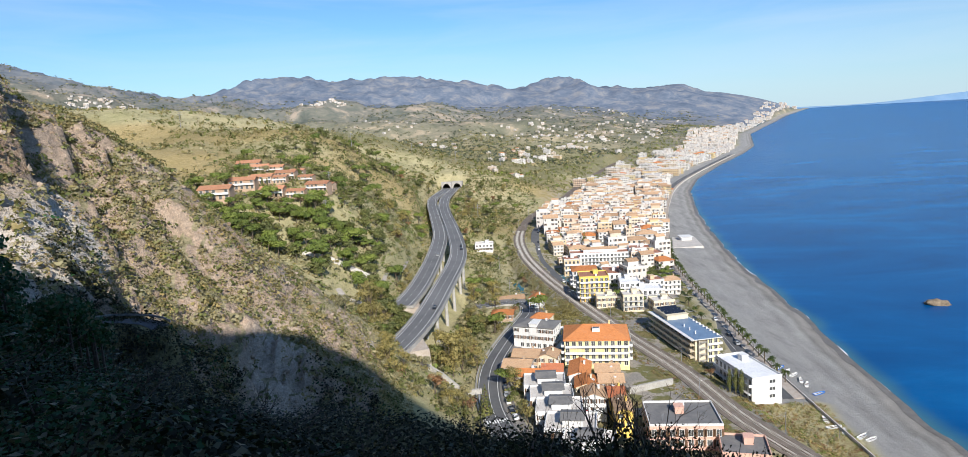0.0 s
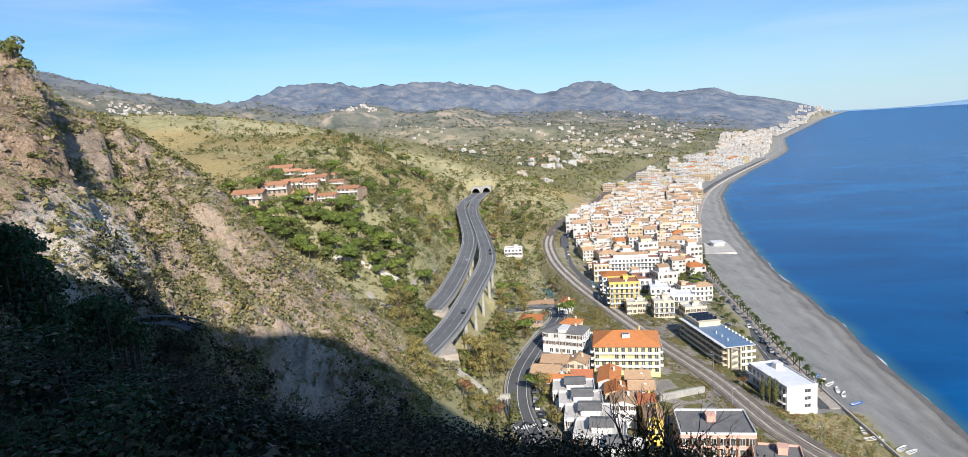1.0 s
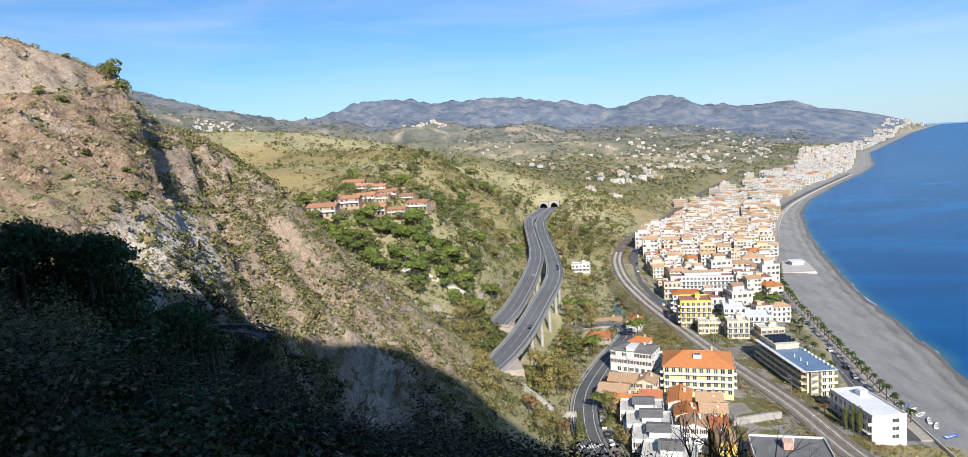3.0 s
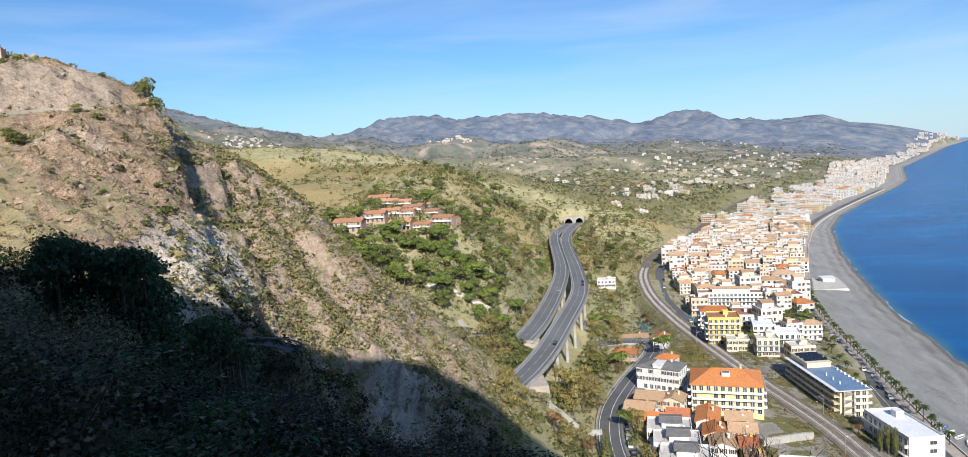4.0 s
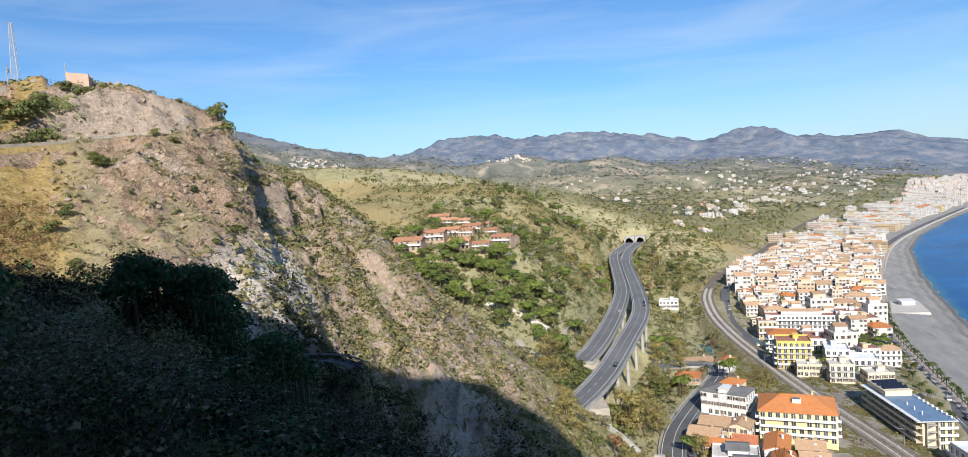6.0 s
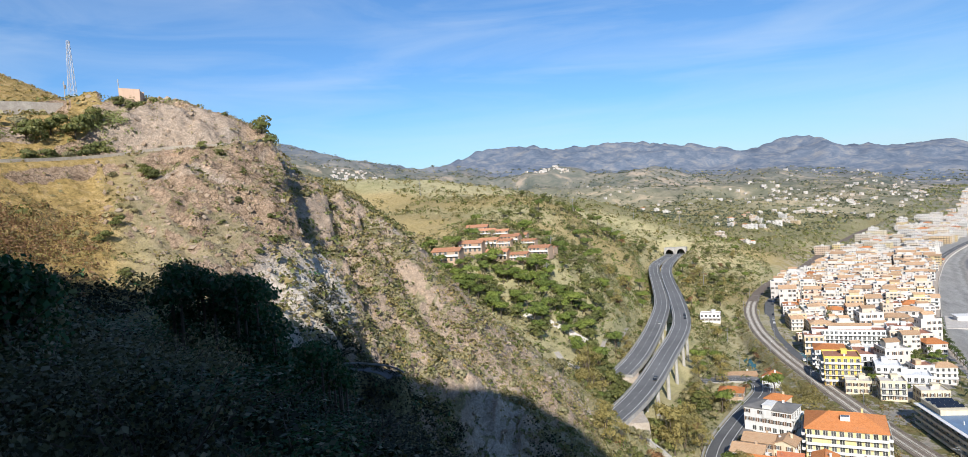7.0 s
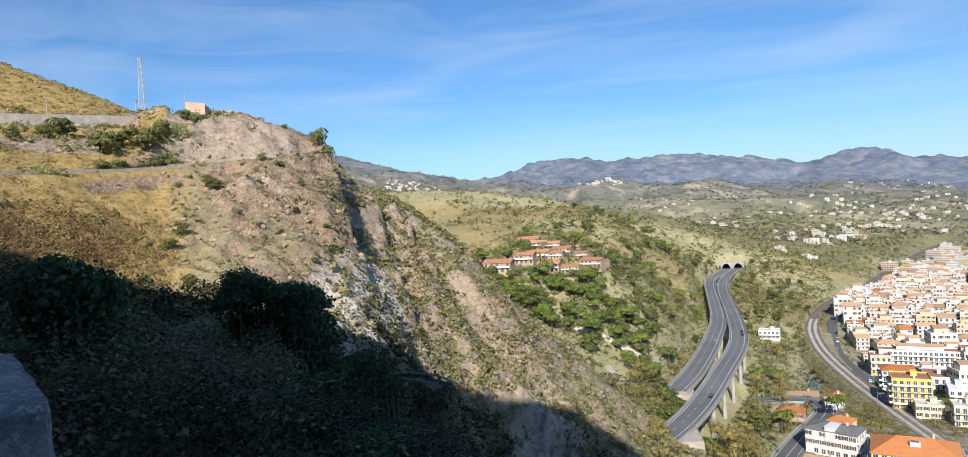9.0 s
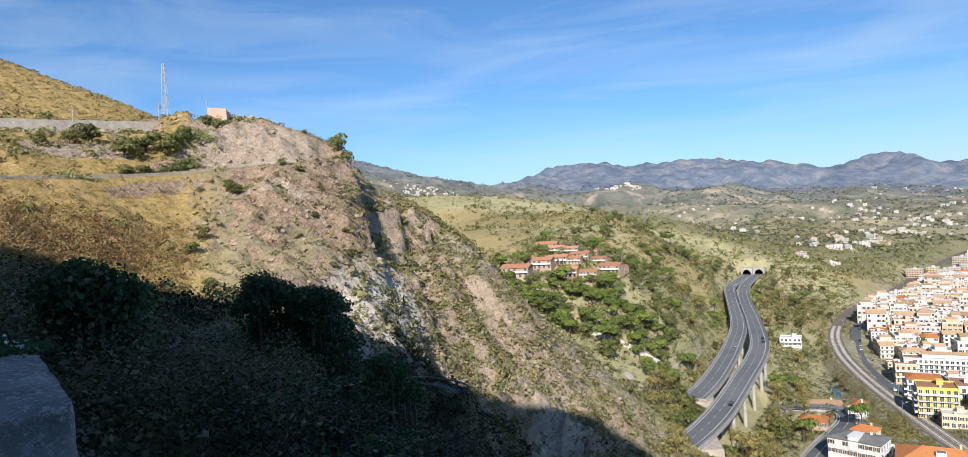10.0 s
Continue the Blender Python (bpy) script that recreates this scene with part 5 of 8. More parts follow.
def hero_buildings():
    # hotel with an orange hipped roof
    h = house("apartment_block", "pale yellow five-storey block with orange tiled hip roof and white balconies", 27, 21, 4, PALE_YELLOW, "hip", TILE_ORANGE, fh=2.85, rise=3.6, faces="SWE", bal="SWE", bal_mat=[WHITE_WALL, STEEL], win="window_solid", category="apartment block")
    m = Mesh()
    m.box(-1.6, -5.4, 13.2, 1.6, -2.8, 14.9)
    m.box(-1.3, -5.1, 14.9, 1.3, -3.1, 15.0, 1)
    m.part("roof_light", h, [WHITE_WALL, GLASS])
    settle(h, 43.2, 278.5, -8, 10.6, 19)
    h = house("apartment_block", "white three-storey house with grey tiled roofs and balconies", 19, 12, 3, WHITE_WALL, "hip", GREY_FLAT, fh=3.3, rise=1.3, faces="SWE", bal="E", category="house")
    settle(h, 19.0, 296.5, -23, 12.0, 12)
    m = Mesh()
    m.box(-1.8, -6.4, 6.2, 1.8, 1, 11.6)
    m.box(-2.0, -6.6, 11.6, 2.0, 1, 11.8)
    m.part("stair_tower", h, WHITE_WALL)
    # long modern block by the promenade
    h = residence_block()
    pan = holder("solar_array", "dark blue solar panels tilted on the flat roof", "solar panels")
    for r in range(3):
        for k in range(6):
            m = Mesh()
            x, y = -4.4 + k * 1.7, 8.5 + r * 4.2
            m.hull([(x, y, 0.25), (x + 1.65, y, 0.25), (x + 1.65, y + 2.0, 1.0), (x, y + 2.0, 1.0)], [(x, y, 0.31), (x + 1.65, y, 0.31), (x + 1.65, y + 2.0, 1.06), (x, y + 2.0, 1.06)])
            m.part("panel", pan, surf("dark solar glass", (0.012, 0.016, 0.03), (0.02, 0.03, 0.05), 1, 0.2, 0, 4) if r + k == 0 else bpy.data.materials["dark solar glass"])
    settle(h, 87.3, 300.5, 9.5, 5.2, 16)
    taken.extend([(84, 316, 9), (90, 284, 9)])
    pan.matrix_basis = pose(87.3, 300.5, 5.2 + 11.2 + 2.5, 0, 0, 9.5)
    # white school-like building at the beach
    h = house("hostel_block", "white long three-storey building with white flat roof beside the tracks", 12.2, 26.5, 3, WHITE_WALL, "flat", WHITE_FLAT, fh=3.0, faces="W", bal="W", win="strip", category="building")
    for k in range(3):
        put_window("strip", h, 2.2, -13.25, 1.0 + 2.9 * k, 0)
    settle(h, 98.2, 250.6, 10.5, 5.0, 14)
    # pink house with grey roof below the viewpoint
    h = house("villa", "salmon pink two-storey house with grey flat roof", 23, 18, 2, PINK_WALL, "flat", GREY_FLAT, fh=3.6, faces="SWE", win="french_shut", category="house", extras=2)
    next(c for c in h.children if c.name.startswith("parapet")).data.materials[0] = WHITE_WALL
    settle(h, 59.5, 207.5, -6, 8.8, 13)
    h = house("villa", "salmon pink low house with dark flat roof near the railway", 14, 13, 1, PINK_WALL, "flat", GREY_FLAT, fh=4.0, faces="SW", category="house")
    settle(h, 74.0, 191.0, -14, 8.4, 9)
    # terrace of white houses along the road
    for k, (x, y, w, d, fl, rz) in enumerate(((17.0, 238.5, 15.5, 11.6, 2, -4), (18.5, 227.0, 15.5, 11.8, 2, -3), (20.0, 215.2, 16, 12.2, 2, -6), (22.4, 202.4, 16.5, 13, 2, -10), (26, 189, 16, 13, 2, -14))):
        h = house("terraced_house", "white terraced house with flat roof and grey-roofed attic", w, d, fl, WHITE_WALL, "flat", PALE_FLAT, "white terrace along the road", fh=3.1, faces="SWE", bal="W" if k % 2 else "", win="french_shut" if k % 2 else "window_shut", extras=2)
        m = Mesh()
        m.box(-2.6, -3.4, 6.2, 3.8, 3.0, 8.6)
        m.part("attic", h, WHITE_WALL)
        q = pitched(7.0, 7.0, 8.6, 0.7, 0.5)
        q.part("attic_roof", h, GREY_FLAT).matrix_basis = pose(0.6, -0.2, 0)
        settle(h, x, y, rz, 11.6, 8)
    for x, y, w, d, fl, rz, lab, wall, roof, ax in (
            (8.0, 259.5, 11, 10, 2, -14, "tan old house with weathered clay tile roof", TAN_WALL, TILE_TAN, True),
            (12.5, 271, 11, 10, 2, -14, "tan old house with weathered clay tile roof", TAN_WALL, TILE_TAN, True),
            (21.5, 268.5, 8, 9, 2, -18, "cream house with orange clay tile roof", CREAM_WALL, TILE_TAN, False),
            (11.5, 248.5, 9, 8, 2, -10, "white house with bright orange tile roof", WHITE_WALL, TILE_ORANGE, True),
            (21.5, 252.5, 8, 8, 2, -8, "white house with brown terrace roof", WHITE_WALL, TILE_RED, True),
            (32.0, 250.0, 8, 15, 2, -10, "white house with steep orange tile roof", WHITE_WALL, TILE_ORANGE, False),
            (32.5, 236.0, 8, 10, 2, -8, "cream house with orange clay tile roof", CREAM_WALL, TILE_ORANGE, False),
            (33.5, 226.0, 8.5, 9, 1.8, -8, "white house with weathered orange tile roof", WHITE_WALL, TILE_TAN, False),
            (42.5, 249.0, 9, 9, 2, -6, "tan house with weathered clay tile roof", TAN_WALL, TILE_TAN, True),
            (42.0, 238.5, 9, 9, 2, -6, "tan house with weathered clay tile roof", TAN_WALL, TILE_TAN, True),
            (41.5, 226.0, 5.5, 9, 2, -4, "narrow yellow house with red tile roof", YELLOW_WALL, TILE_RED, True),
            (41.5, 214.0, 5.5, 11, 2, -4, "narrow yellow house with a flat terrace", YELLOW_WALL, TILE_TAN, False),
            (4.0, 341.0, 11, 9, 2, -6, "peach villa with orange tile roof by the road bend", PEACH_WALL, TILE_ORANGE, True),
            (24.0, 330.0, 9, 9, 2, -25, "house with orange hip roof behind the white block", CREAM_WALL, TILE_ORANGE, True),
            (24.0, 366.0, 7, 8, 2, -20, "small white house with orange roof beside the tracks", WHITE_WALL, TILE_ORANGE, False),
            (10.0, 392.0, 16, 8, 1, 8, "low white building above the road bend", WHITE_WALL, TILE_TAN, True)):
        fl = int(round(fl))
        h = house("house", lab, w, d, fl, wall, "hip" if "hip" in lab or "villa" in lab else "gable", roof, fh=3.0, rise=1.5, faces="SWE", along_x=ax, extras=1)
        settle(h, x, y, rz, None if y > 320 else 11.2, max(w, d) * 0.62)
    for x, y, w, d, fl, rz, lab, wall, roof, rm, bal in (
            (59, 384, 17, 15, 5, -3, "yellow apartment house with balconies and terracotta terraces", YELLOW_WALL, "flat", RED_TERRACE, "SW"),
            (63.5, 367, 11.5, 9, 2, -4, "cream two-storey house with pale flat roof", CREAM_WALL, "flat", PALE_FLAT, ""),
            (76, 357, 11, 10, 3, -2, "cream house with pale flat roof terraces", CREAM_WALL, "flat", PALE_FLAT, "S"),
            (92, 356, 12, 10, 2, 6, "cream house with pale flat roof among gardens", CREAM_WALL, "flat", PALE_FLAT, ""),
            (60, 428, 16, 15, 5, -4, "white block with brown-red stepped roof terraces", WHITE_WALL, "hip", TILE_ORANGE, "SWE"),
            (78, 424, 13, 22, 4, -4, "white block with stepped roof terraces", WHITE_WALL, "flat", RED_TERRACE, "SE"),
            (83, 398, 12, 16, 3, -6, "white flat-roofed house with terraces", WHITE_WALL, "flat", WHITE_FLAT, "SE"),
            (91, 386, 17, 12, 2, -6, "white flat-roofed house among gardens", WHITE_WALL, "flat", WHITE_FLAT, "S"),
            (82, 493, 46, 12, 4, -6, "long white apartment row with many balconies", WHITE_WALL, "flat", RED_TERRACE, "S"),
            (112, 496, 16, 14, 4, -6, "white apartment block with red-tiled terraces", WHITE_WALL, "flat", RED_TERRACE, "SE"),
            (-6, 556, 15, 10, 2, -4, "white villa with green awnings among trees", WHITE_WALL, "flat", PALE_FLAT, "S")):
        h = house("apartment_block", lab, w, d, fl, wall, roof, rm, fh=3.0, rise=1.6, faces="SWE", bal=bal, extras=3, attic=w > 20, category="apartment block")
        settle(h, x, y, rz, None, max(w, d) * 0.55)


hero_buildings()


# ---------------------------------------------------------------- the town along the shore
def town():
    rng = random.Random(5)
    protos = []
    lab = ("white town house with flat roof terrace", "white town house with orange tile roof", "cream apartment house with balconies", "pale apartment house with red tile roof")
    for k in range(14):
        w, d = rng.uniform(9, 15), rng.uniform(9, 14)
        fl = rng.choice((2, 3, 3, 3, 4, 4))
        kind = ("flat", "flat", "gable", "flat", "flat", "flat", "hip")[k % 7]
        rm = {"flat": rng.choice((PALE_FLAT, RED_TERRACE, WHITE_FLAT, PALE_FLAT, WHITE_FLAT, PALE_FLAT)), "gable": TILE_TAN, "hip": TILE_ORANGE if k == 6 else TILE_TAN}[kind]
        text = lab[1] if kind != "flat" and fl < 4 else lab[3] if kind != "flat" else lab[2] if fl == 4 else lab[0]
        protos.append((house("town_house", text, w, d, fl, TOWN_WALL, kind, rm, "town houses along the shore", faces="SWE", bal="S" if k % 2 else "", attic=(k % 4 == 0), extras=1, rng=rng, gap=2.9, category="house", panes=True), max(w, d), kind))
    used = [[p[0], False] for p in protos]

    def place(k, x, y, rz, s):
        m = pose(x, y, ground_at(x, y), 0, 0, rz) @ Matrix.Diagonal((s, s * rng.uniform(0.9, 1.1), rng.choice((0.8, 0.95, 1.0, 1.1, 1.3)), 1))
        return place_copy(used[k], m)

    rail = smooth_line(RAIL, 6)
    y = 398.0
    while y < 1000:
        xr = np.interp(y, rail[:, 1], rail[:, 0])
        xp = np.interp(y, [p[0] for p in [(q[1], 0) for q in PROM]], [q[0] for q in PROM])
        slope = math.degrees(math.atan2(np.interp(y + 20, rail[:, 1], rail[:, 0]) - np.interp(y - 20, rail[:, 1], rail[:, 0]), 40))
        left = xr + (22 if y < 640 else 12)
        x = left + rng.uniform(0, 3)
        while x < xp - 14:
            k = rng.randrange(len(protos))
            s = rng.choice((0.75, 0.9, 1.0, 1.0, 1.2))
            rad = protos[k][1] * s * 0.5
            px, py = x + rad, y + rng.uniform(-1.5, 1.5)
            garden = 93 < px < 122 and 405 < py < 470
            if not garden and all((px - a) ** 2 + (py - b) ** 2 > (0.8 * (rad + c)) ** 2 for a, b, c in taken) and rng.random() < 0.87:
                place(k, px, py, -slope + rng.choice((0, 0, 2, 5, -4, -8)), s)
                taken.append((px, py, rad))
            x += 2 * rad + rng.choice((0.3, 0.6, 2.5))
        y += rng.choice((12.5, 13.5, 17.0))


town()


def simple_house(name, label, w, d, fl, roof, group):
    """A house for the middle distance: walls with their openings, and a roof."""
    ob = holder(name, label, "house", group)
    h = fl * 3.0
    m = wall_block(w, d, h)
    for turn, run, off in ((0, w, d / 2), (-90, d, w / 2), (90, d, w / 2)):
        q = pose(0, 0, 0, 0, 0, turn)
        n = max(2, int(run / 3.0))
        for f in range(fl):
            for k in range(n):
                x = (k + 0.5) * run / n - run / 2
                z0 = f * 3.0 + 0.9
                pts = [q @ Vector(v) for v in ((x - 0.6, -off - 0.03, z0), (x + 0.6, -off - 0.03, z0), (x + 0.6, -off - 0.03, z0 + 1.5), (x - 0.6, -off - 0.03, z0 + 1.5))]
                m.poly(pts, 1)
        if turn == 0:
            for f in range(1, fl):
                m.box(-run / 2 + 0.4, -off - 1.2, f * 3.0 - 0.1, run / 2 - 0.4, -off, f * 3.0 + 0.9, 0)
    m.part("wall", ob, [TOWN_WALL, GLASS])
    if roof == "flat":
        r = Mesh()
        r.box(-w / 2 - 0.1, -d / 2 - 0.1, h, w / 2 + 0.1, d / 2 + 0.1, h + 0.35)
        r.box(-1.5, 0, h + 0.35, 1.8, 2.6, h + 2.6)
        r.part("roof", ob, [PALE_FLAT])
    else:
        pitched(w, d, h, 1.5, 0.4, roof == "hip").part("roof", ob, [TILE_ORANGE if roof == "hip" else TILE_TAN])
        if roof != "hip":
            gables(w, d, h, 1.5).part("gable", ob, TOWN_WALL)
    return ob


def far_town():
    rng = random.Random(11)
    protos = [simple_house("far_house", t, w, d, f, r, "houses of the far town") for t, w, d, f, r in (
        ("pale far town house with flat roof", 13, 11, 3, "flat"), ("pale far apartment house with flat roof", 18, 12, 4, "flat"), ("far town house with tan tile roof", 12, 10, 2, "gable"),
        ("far town house with orange tile roof", 14, 11, 3, "hip"), ("long pale far apartment block with flat roof", 26, 12, 4, "flat"))]
    used = [[p, False] for p in protos]
    spots = []

    def place(x, y, rz, s):
        spots.append((x, y, rz, s, rng.choice((0, 0, 1, 1, 2, 3, 4))))

    # the dense strip behind the beach
    y = 1000.0
    while y < 4300:
        r = math.hypot(y, np.interp(y, COAST_Y, COAST_X))
        xc = np.interp(y, COAST_Y, COAST_X)
        tilt = -math.degrees(math.atan2(np.interp(y + 60, COAST_Y, COAST_X) - np.interp(y - 60, COAST_Y, COAST_X), 120))
        wide = float(np.interp(y, [1000, 1250, 1500, 1900, 2500, 3200, 4300], [115, 125, 140, 160, 160, 120, 70]))
        big = 1.0 + 0.25 * float(step(1500, 3500, y))
        s0 = 52.0 if y < 1900 else 62.0
        while s0 < 52 + wide:
            edge = (s0 - 52) / wide
            if rng.random() < 0.90 - 0.62 * edge ** 1.5 - 0.15 * float(step(2200, 3600, y)):
                place(xc - s0 / 0.95 + rng.uniform(-2, 2), y + rng.uniform(-4, 4), tilt + rng.choice((0, 0, 4, -5, 90)), big * rng.uniform(0.8, 1.15))
            s0 += rng.uniform(15, 23) * big
        y += (19 if y < 1600 else 27 if y < 2500 else 42) * big
    # hamlets and single houses on the foothills: bearing, distance, spread, number
    for az, rr, sa, sr, n in ((-2.5, 1250, 2.6, 60, 16), (-4.5, 1420, 2.5, 80, 16), (-7.5, 1700, 2.5, 120, 20), (-9, 2100, 4, 260, 40), (-4, 2300, 4, 250, 34), (0, 1900, 5, 300, 22), (-13, 2500, 3, 300, 45),
                              (4.5, 1450, 2.5, 120, 8), (-1, 980, 2.0, 40, 7), (8, 2400, 4, 300, 16), (12.8, 2790, 1.5, 30, 34), (30.6, 2620, 2.6, 60, 46), (27.6, 2700, 2.6, 80, 22), (-10, 3300, 4, 250, 30), (-1, 3000, 6, 300, 20)):
        for _ in range(n):
            a, r = rng.gauss(az, sa * 0.5), rng.gauss(rr, sr * 0.5)
            x, yy = at(a, r)
            if shore(x, yy) < 70:
                continue
            place(x, yy, rng.uniform(-40, 40), rng.uniform(0.38, 0.7))
    heights = ground([p[0] for p in spots], [p[1] for p in spots])
    order = sorted(range(len(spots)), key=lambda i: math.hypot(spots[i][0], spots[i][1]))
    rest = Mesh()
    for i, j in enumerate(order):
        x, y, rz, s, k = spots[j]
        m = pose(x, y, heights[j], 0, 0, rz) @ Matrix.Scale(s, 4)
        if i < 200:
            place_copy(used[k], m)
            continue
        w, d, h = ((13, 11, 9), (18, 12, 12), (12, 10, 6), (14, 11, 9), (26, 12, 12))[k]
        low = [m @ Vector(v) for v in ((-w / 2, -d / 2, -3), (w / 2, -d / 2, -3), (w / 2, d / 2, -3), (-w / 2, d / 2, -3))]
        top = [m @ Vector(v) for v in ((-w / 2, -d / 2, h), (w / 2, -d / 2, h), (w / 2, d / 2, h), (-w / 2, d / 2, h))]
        rest.hull(low, top, 0, True, 2 if k in (0, 1, 4) else 3)
        if k in (2, 3):
            a, b = m @ Vector((-w / 2, 0, h + 1.6)), m @ Vector((w / 2, 0, h + 1.6))
            rest.poly((top[0], top[1], b, a), 3)
            rest.poly((top[2], top[3], a, b), 3)
            rest.poly((top[1], top[2], b), 0)
            rest.poly((top[3], top[0], a), 0)
        for f in range(int(h / 3)):
            for q in range(int(w / 3.2)):
                x0 = (q + 0.5) * 3.2 - w / 2
                rest.poly([m @ Vector(v) for v in ((x0 - 0.6, -d / 2 - 0.05, f * 3 + 0.9), (x0 + 0.6, -d / 2 - 0.05, f * 3 + 0.9), (x0 + 0.6, -d / 2 - 0.05, f * 3 + 2.3), (x0 - 0.6, -d / 2 - 0.05, f * 3 + 2.3))], 1)
    n = Nodes("pale far plaster", 0.9, 0.0, 0.1)
    far_wall = n.colour(n.ramp(n.noise(0.06, 2), (0.3, (0.42, 0.38, 0.34)), (0.5, (0.60, 0.56, 0.52)), (0.65, (0.52, 0.43, 0.35))))
    rest.thing("far_houses", [far_wall, GLASS, PALE_FLAT, TILE_TAN], "pale houses of the far town along the bay", "houses", kind="stuff")


far_town()


def villas():
    """Row of red-roofed villas on the terraces of the hill."""
    base = house("row_villa", "white two-storey villa with red tile roof on the terraced hill", 15, 9, 2, PEACH_WALL, "gable", TILE_VILLA, "red-roofed villas on the hill", fh=2.6, rise=1.5, faces="SW", bal="S", win="french", gap=3.0, panes=True)
    spots = ((22.3, 373, 4, 1.05, 1.6), (20.2, 394, 4, 0.95, 0.5), (18.7, 406, 2, 0.8, 0), (18.0, 384, 2, 0.85, 0), (16.8, 417, -2, 0.8, 0), (14.3, 394, -8, 0.85, 0.3), (19.6, 457, 10, 0.95, 0), (17.6, 446, 5, 0.7, 0),
             (15.9, 434, 0, 0.6, 0), (16.1, 385, -5, 0.7, 0), (13.6, 402, -12, 0.6, 0), (18.8, 448, 12, 0.75, 0), (15.2, 412, -6, 0.6, 0), (17.4, 404, 0, 0.65, 0))
    slot = [base, False]
    for az, r, rz, s, z in spots:
        x, y = at(az, r)
        m = pose(x, y, ground_at(x, y) + z, 0, 0, rz) @ Matrix.Scale(s, 4)
        place_copy(slot, m)
        taken.append((x, y, 8 * s))


villas()
# ---------------------------------------------------------------- plants
def quads_data(name, quads, mats, index=None):
    """A mesh from an array of separate four-cornered leaves (n, 4, 3)."""
    n = len(quads)
    me = bpy.data.meshes.new(name)
    me.vertices.add(n * 4)
    me.vertices.foreach_set("co", np.ascontiguousarray(quads, np.float32).ravel())
    me.loops.add(n * 4)
    me.loops.foreach_set("vertex_index", np.arange(n * 4, dtype=np.int32))
    me.polygons.add(n)
    me.polygons.foreach_set("loop_start", np.arange(n, dtype=np.int32) * 4)
    for m in mats:
        me.materials.append(m)
    if index is not None:
        me.polygons.foreach_set("material_index", np.asarray(index, np.int32))
    me.update(calc_edges=True)
    return me


def leaves(rng, centre, size, normal_bias=0.6, ratio=0.7):
    """Leaf quads: centre (n, 3) and size (n), facing roughly outward from below the middle."""
    n = len(centre)
    nrm = rng.normal(size=(n, 3))
    nrm /= np.linalg.norm(nrm, axis=1)[:, None]
    return leaf_quads(rng, centre, nrm, size, ratio)


def leaf_quads(rng, centre, nrm, size, ratio=0.7):
    n = len(centre)
    t = np.cross(nrm, rng.normal(size=(n, 3)))
    t /= np.linalg.norm(t, axis=1)[:, None] + 1e-9
    b = np.cross(nrm, t)
    s = np.asarray(size)[:, None] * 0.5
    lift_ = nrm * s * 0.25
    return np.stack([centre - t * s, centre - b * s * ratio + lift_, centre + t * s, centre + b * s * ratio + lift_], 1)


def blob_leaves(rng, blobs, count, size, outward=0.7, thick=0.25):
    """Leaves over the outside of several ellipsoids (x, y, z, rx, rz)."""
    blobs = np.array(blobs, float)
    w = blobs[:, 3] ** 2
    pick = rng.choice(len(blobs), count, p=w / w.sum())
    d = rng.normal(size=(count, 3))
    d[:, 2] = np.abs(d[:, 2]) * 1.0 - 0.25
    d /= np.linalg.norm(d, axis=1)[:, None]
    r = 1 - thick * rng.random(count) ** 1.5 + 0.10 * rng.normal(size=count)
    c = blobs[pick, :3] + d * r[:, None] * np.stack([blobs[pick, 3], blobs[pick, 3], blobs[pick, 4]], 1)
    nrm = outward * d + 0.75 * (1 - outward) * rng.normal(size=(count, 3))
    nrm /= np.linalg.norm(nrm, axis=1)[:, None]
    return leaf_quads(rng, c, nrm, size * rng.uniform(0.6, 1.4, count))


LEAF_DARK = leafy("dark evergreen leaves", (0.072, 0.086, 0.030), (0.155, 0.172, 0.060), (0.235, 0.230, 0.095))
LEAF_PINE = leafy("bright pine needles", (0.095, 0.135, 0.032), (0.185, 0.240, 0.058), (0.260, 0.300, 0.090))
LEAF_OLIVE = leafy("grey-green olive leaves", (0.180, 0.172, 0.095), (0.320, 0.295, 0.175), (0.430, 0.385, 0.250))
LEAF_GOLD = leafy("olive-gold autumn leaves", (0.155, 0.138, 0.052), (0.290, 0.250, 0.098), (0.380, 0.315, 0.140))
LEAF_SCRUB = leafy("dry green maquis leaves", (0.140, 0.130, 0.055), (0.265, 0.230, 0.105), (0.390, 0.320, 0.170))
LEAF_RUST = leafy("rusty dead leaves", (0.150, 0.080, 0.042), (0.260, 0.150, 0.085), (0.350, 0.230, 0.135))
# far leaves: distance haze is put into this blue-green colour
LEAF_HAZE = leafy("far woodland leaves with haze colour", (0.070, 0.092, 0.070), (0.130, 0.150, 0.110), (0.190, 0.195, 0.140), 0.9)
STRAW = leafy("dry straw-coloured grass", (0.22, 0.17, 0.075), (0.36, 0.28, 0.13), (0.46, 0.37, 0.19), 0.85)
BARK = surf("grey-brown bark", (0.085, 0.065, 0.045), (0.16, 0.125, 0.095), 1.5, 0.95, 0.6, 6)
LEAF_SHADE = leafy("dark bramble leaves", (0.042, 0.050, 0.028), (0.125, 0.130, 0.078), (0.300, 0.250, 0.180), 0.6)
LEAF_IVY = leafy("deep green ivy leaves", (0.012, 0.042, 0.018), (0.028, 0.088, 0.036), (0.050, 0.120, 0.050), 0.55)
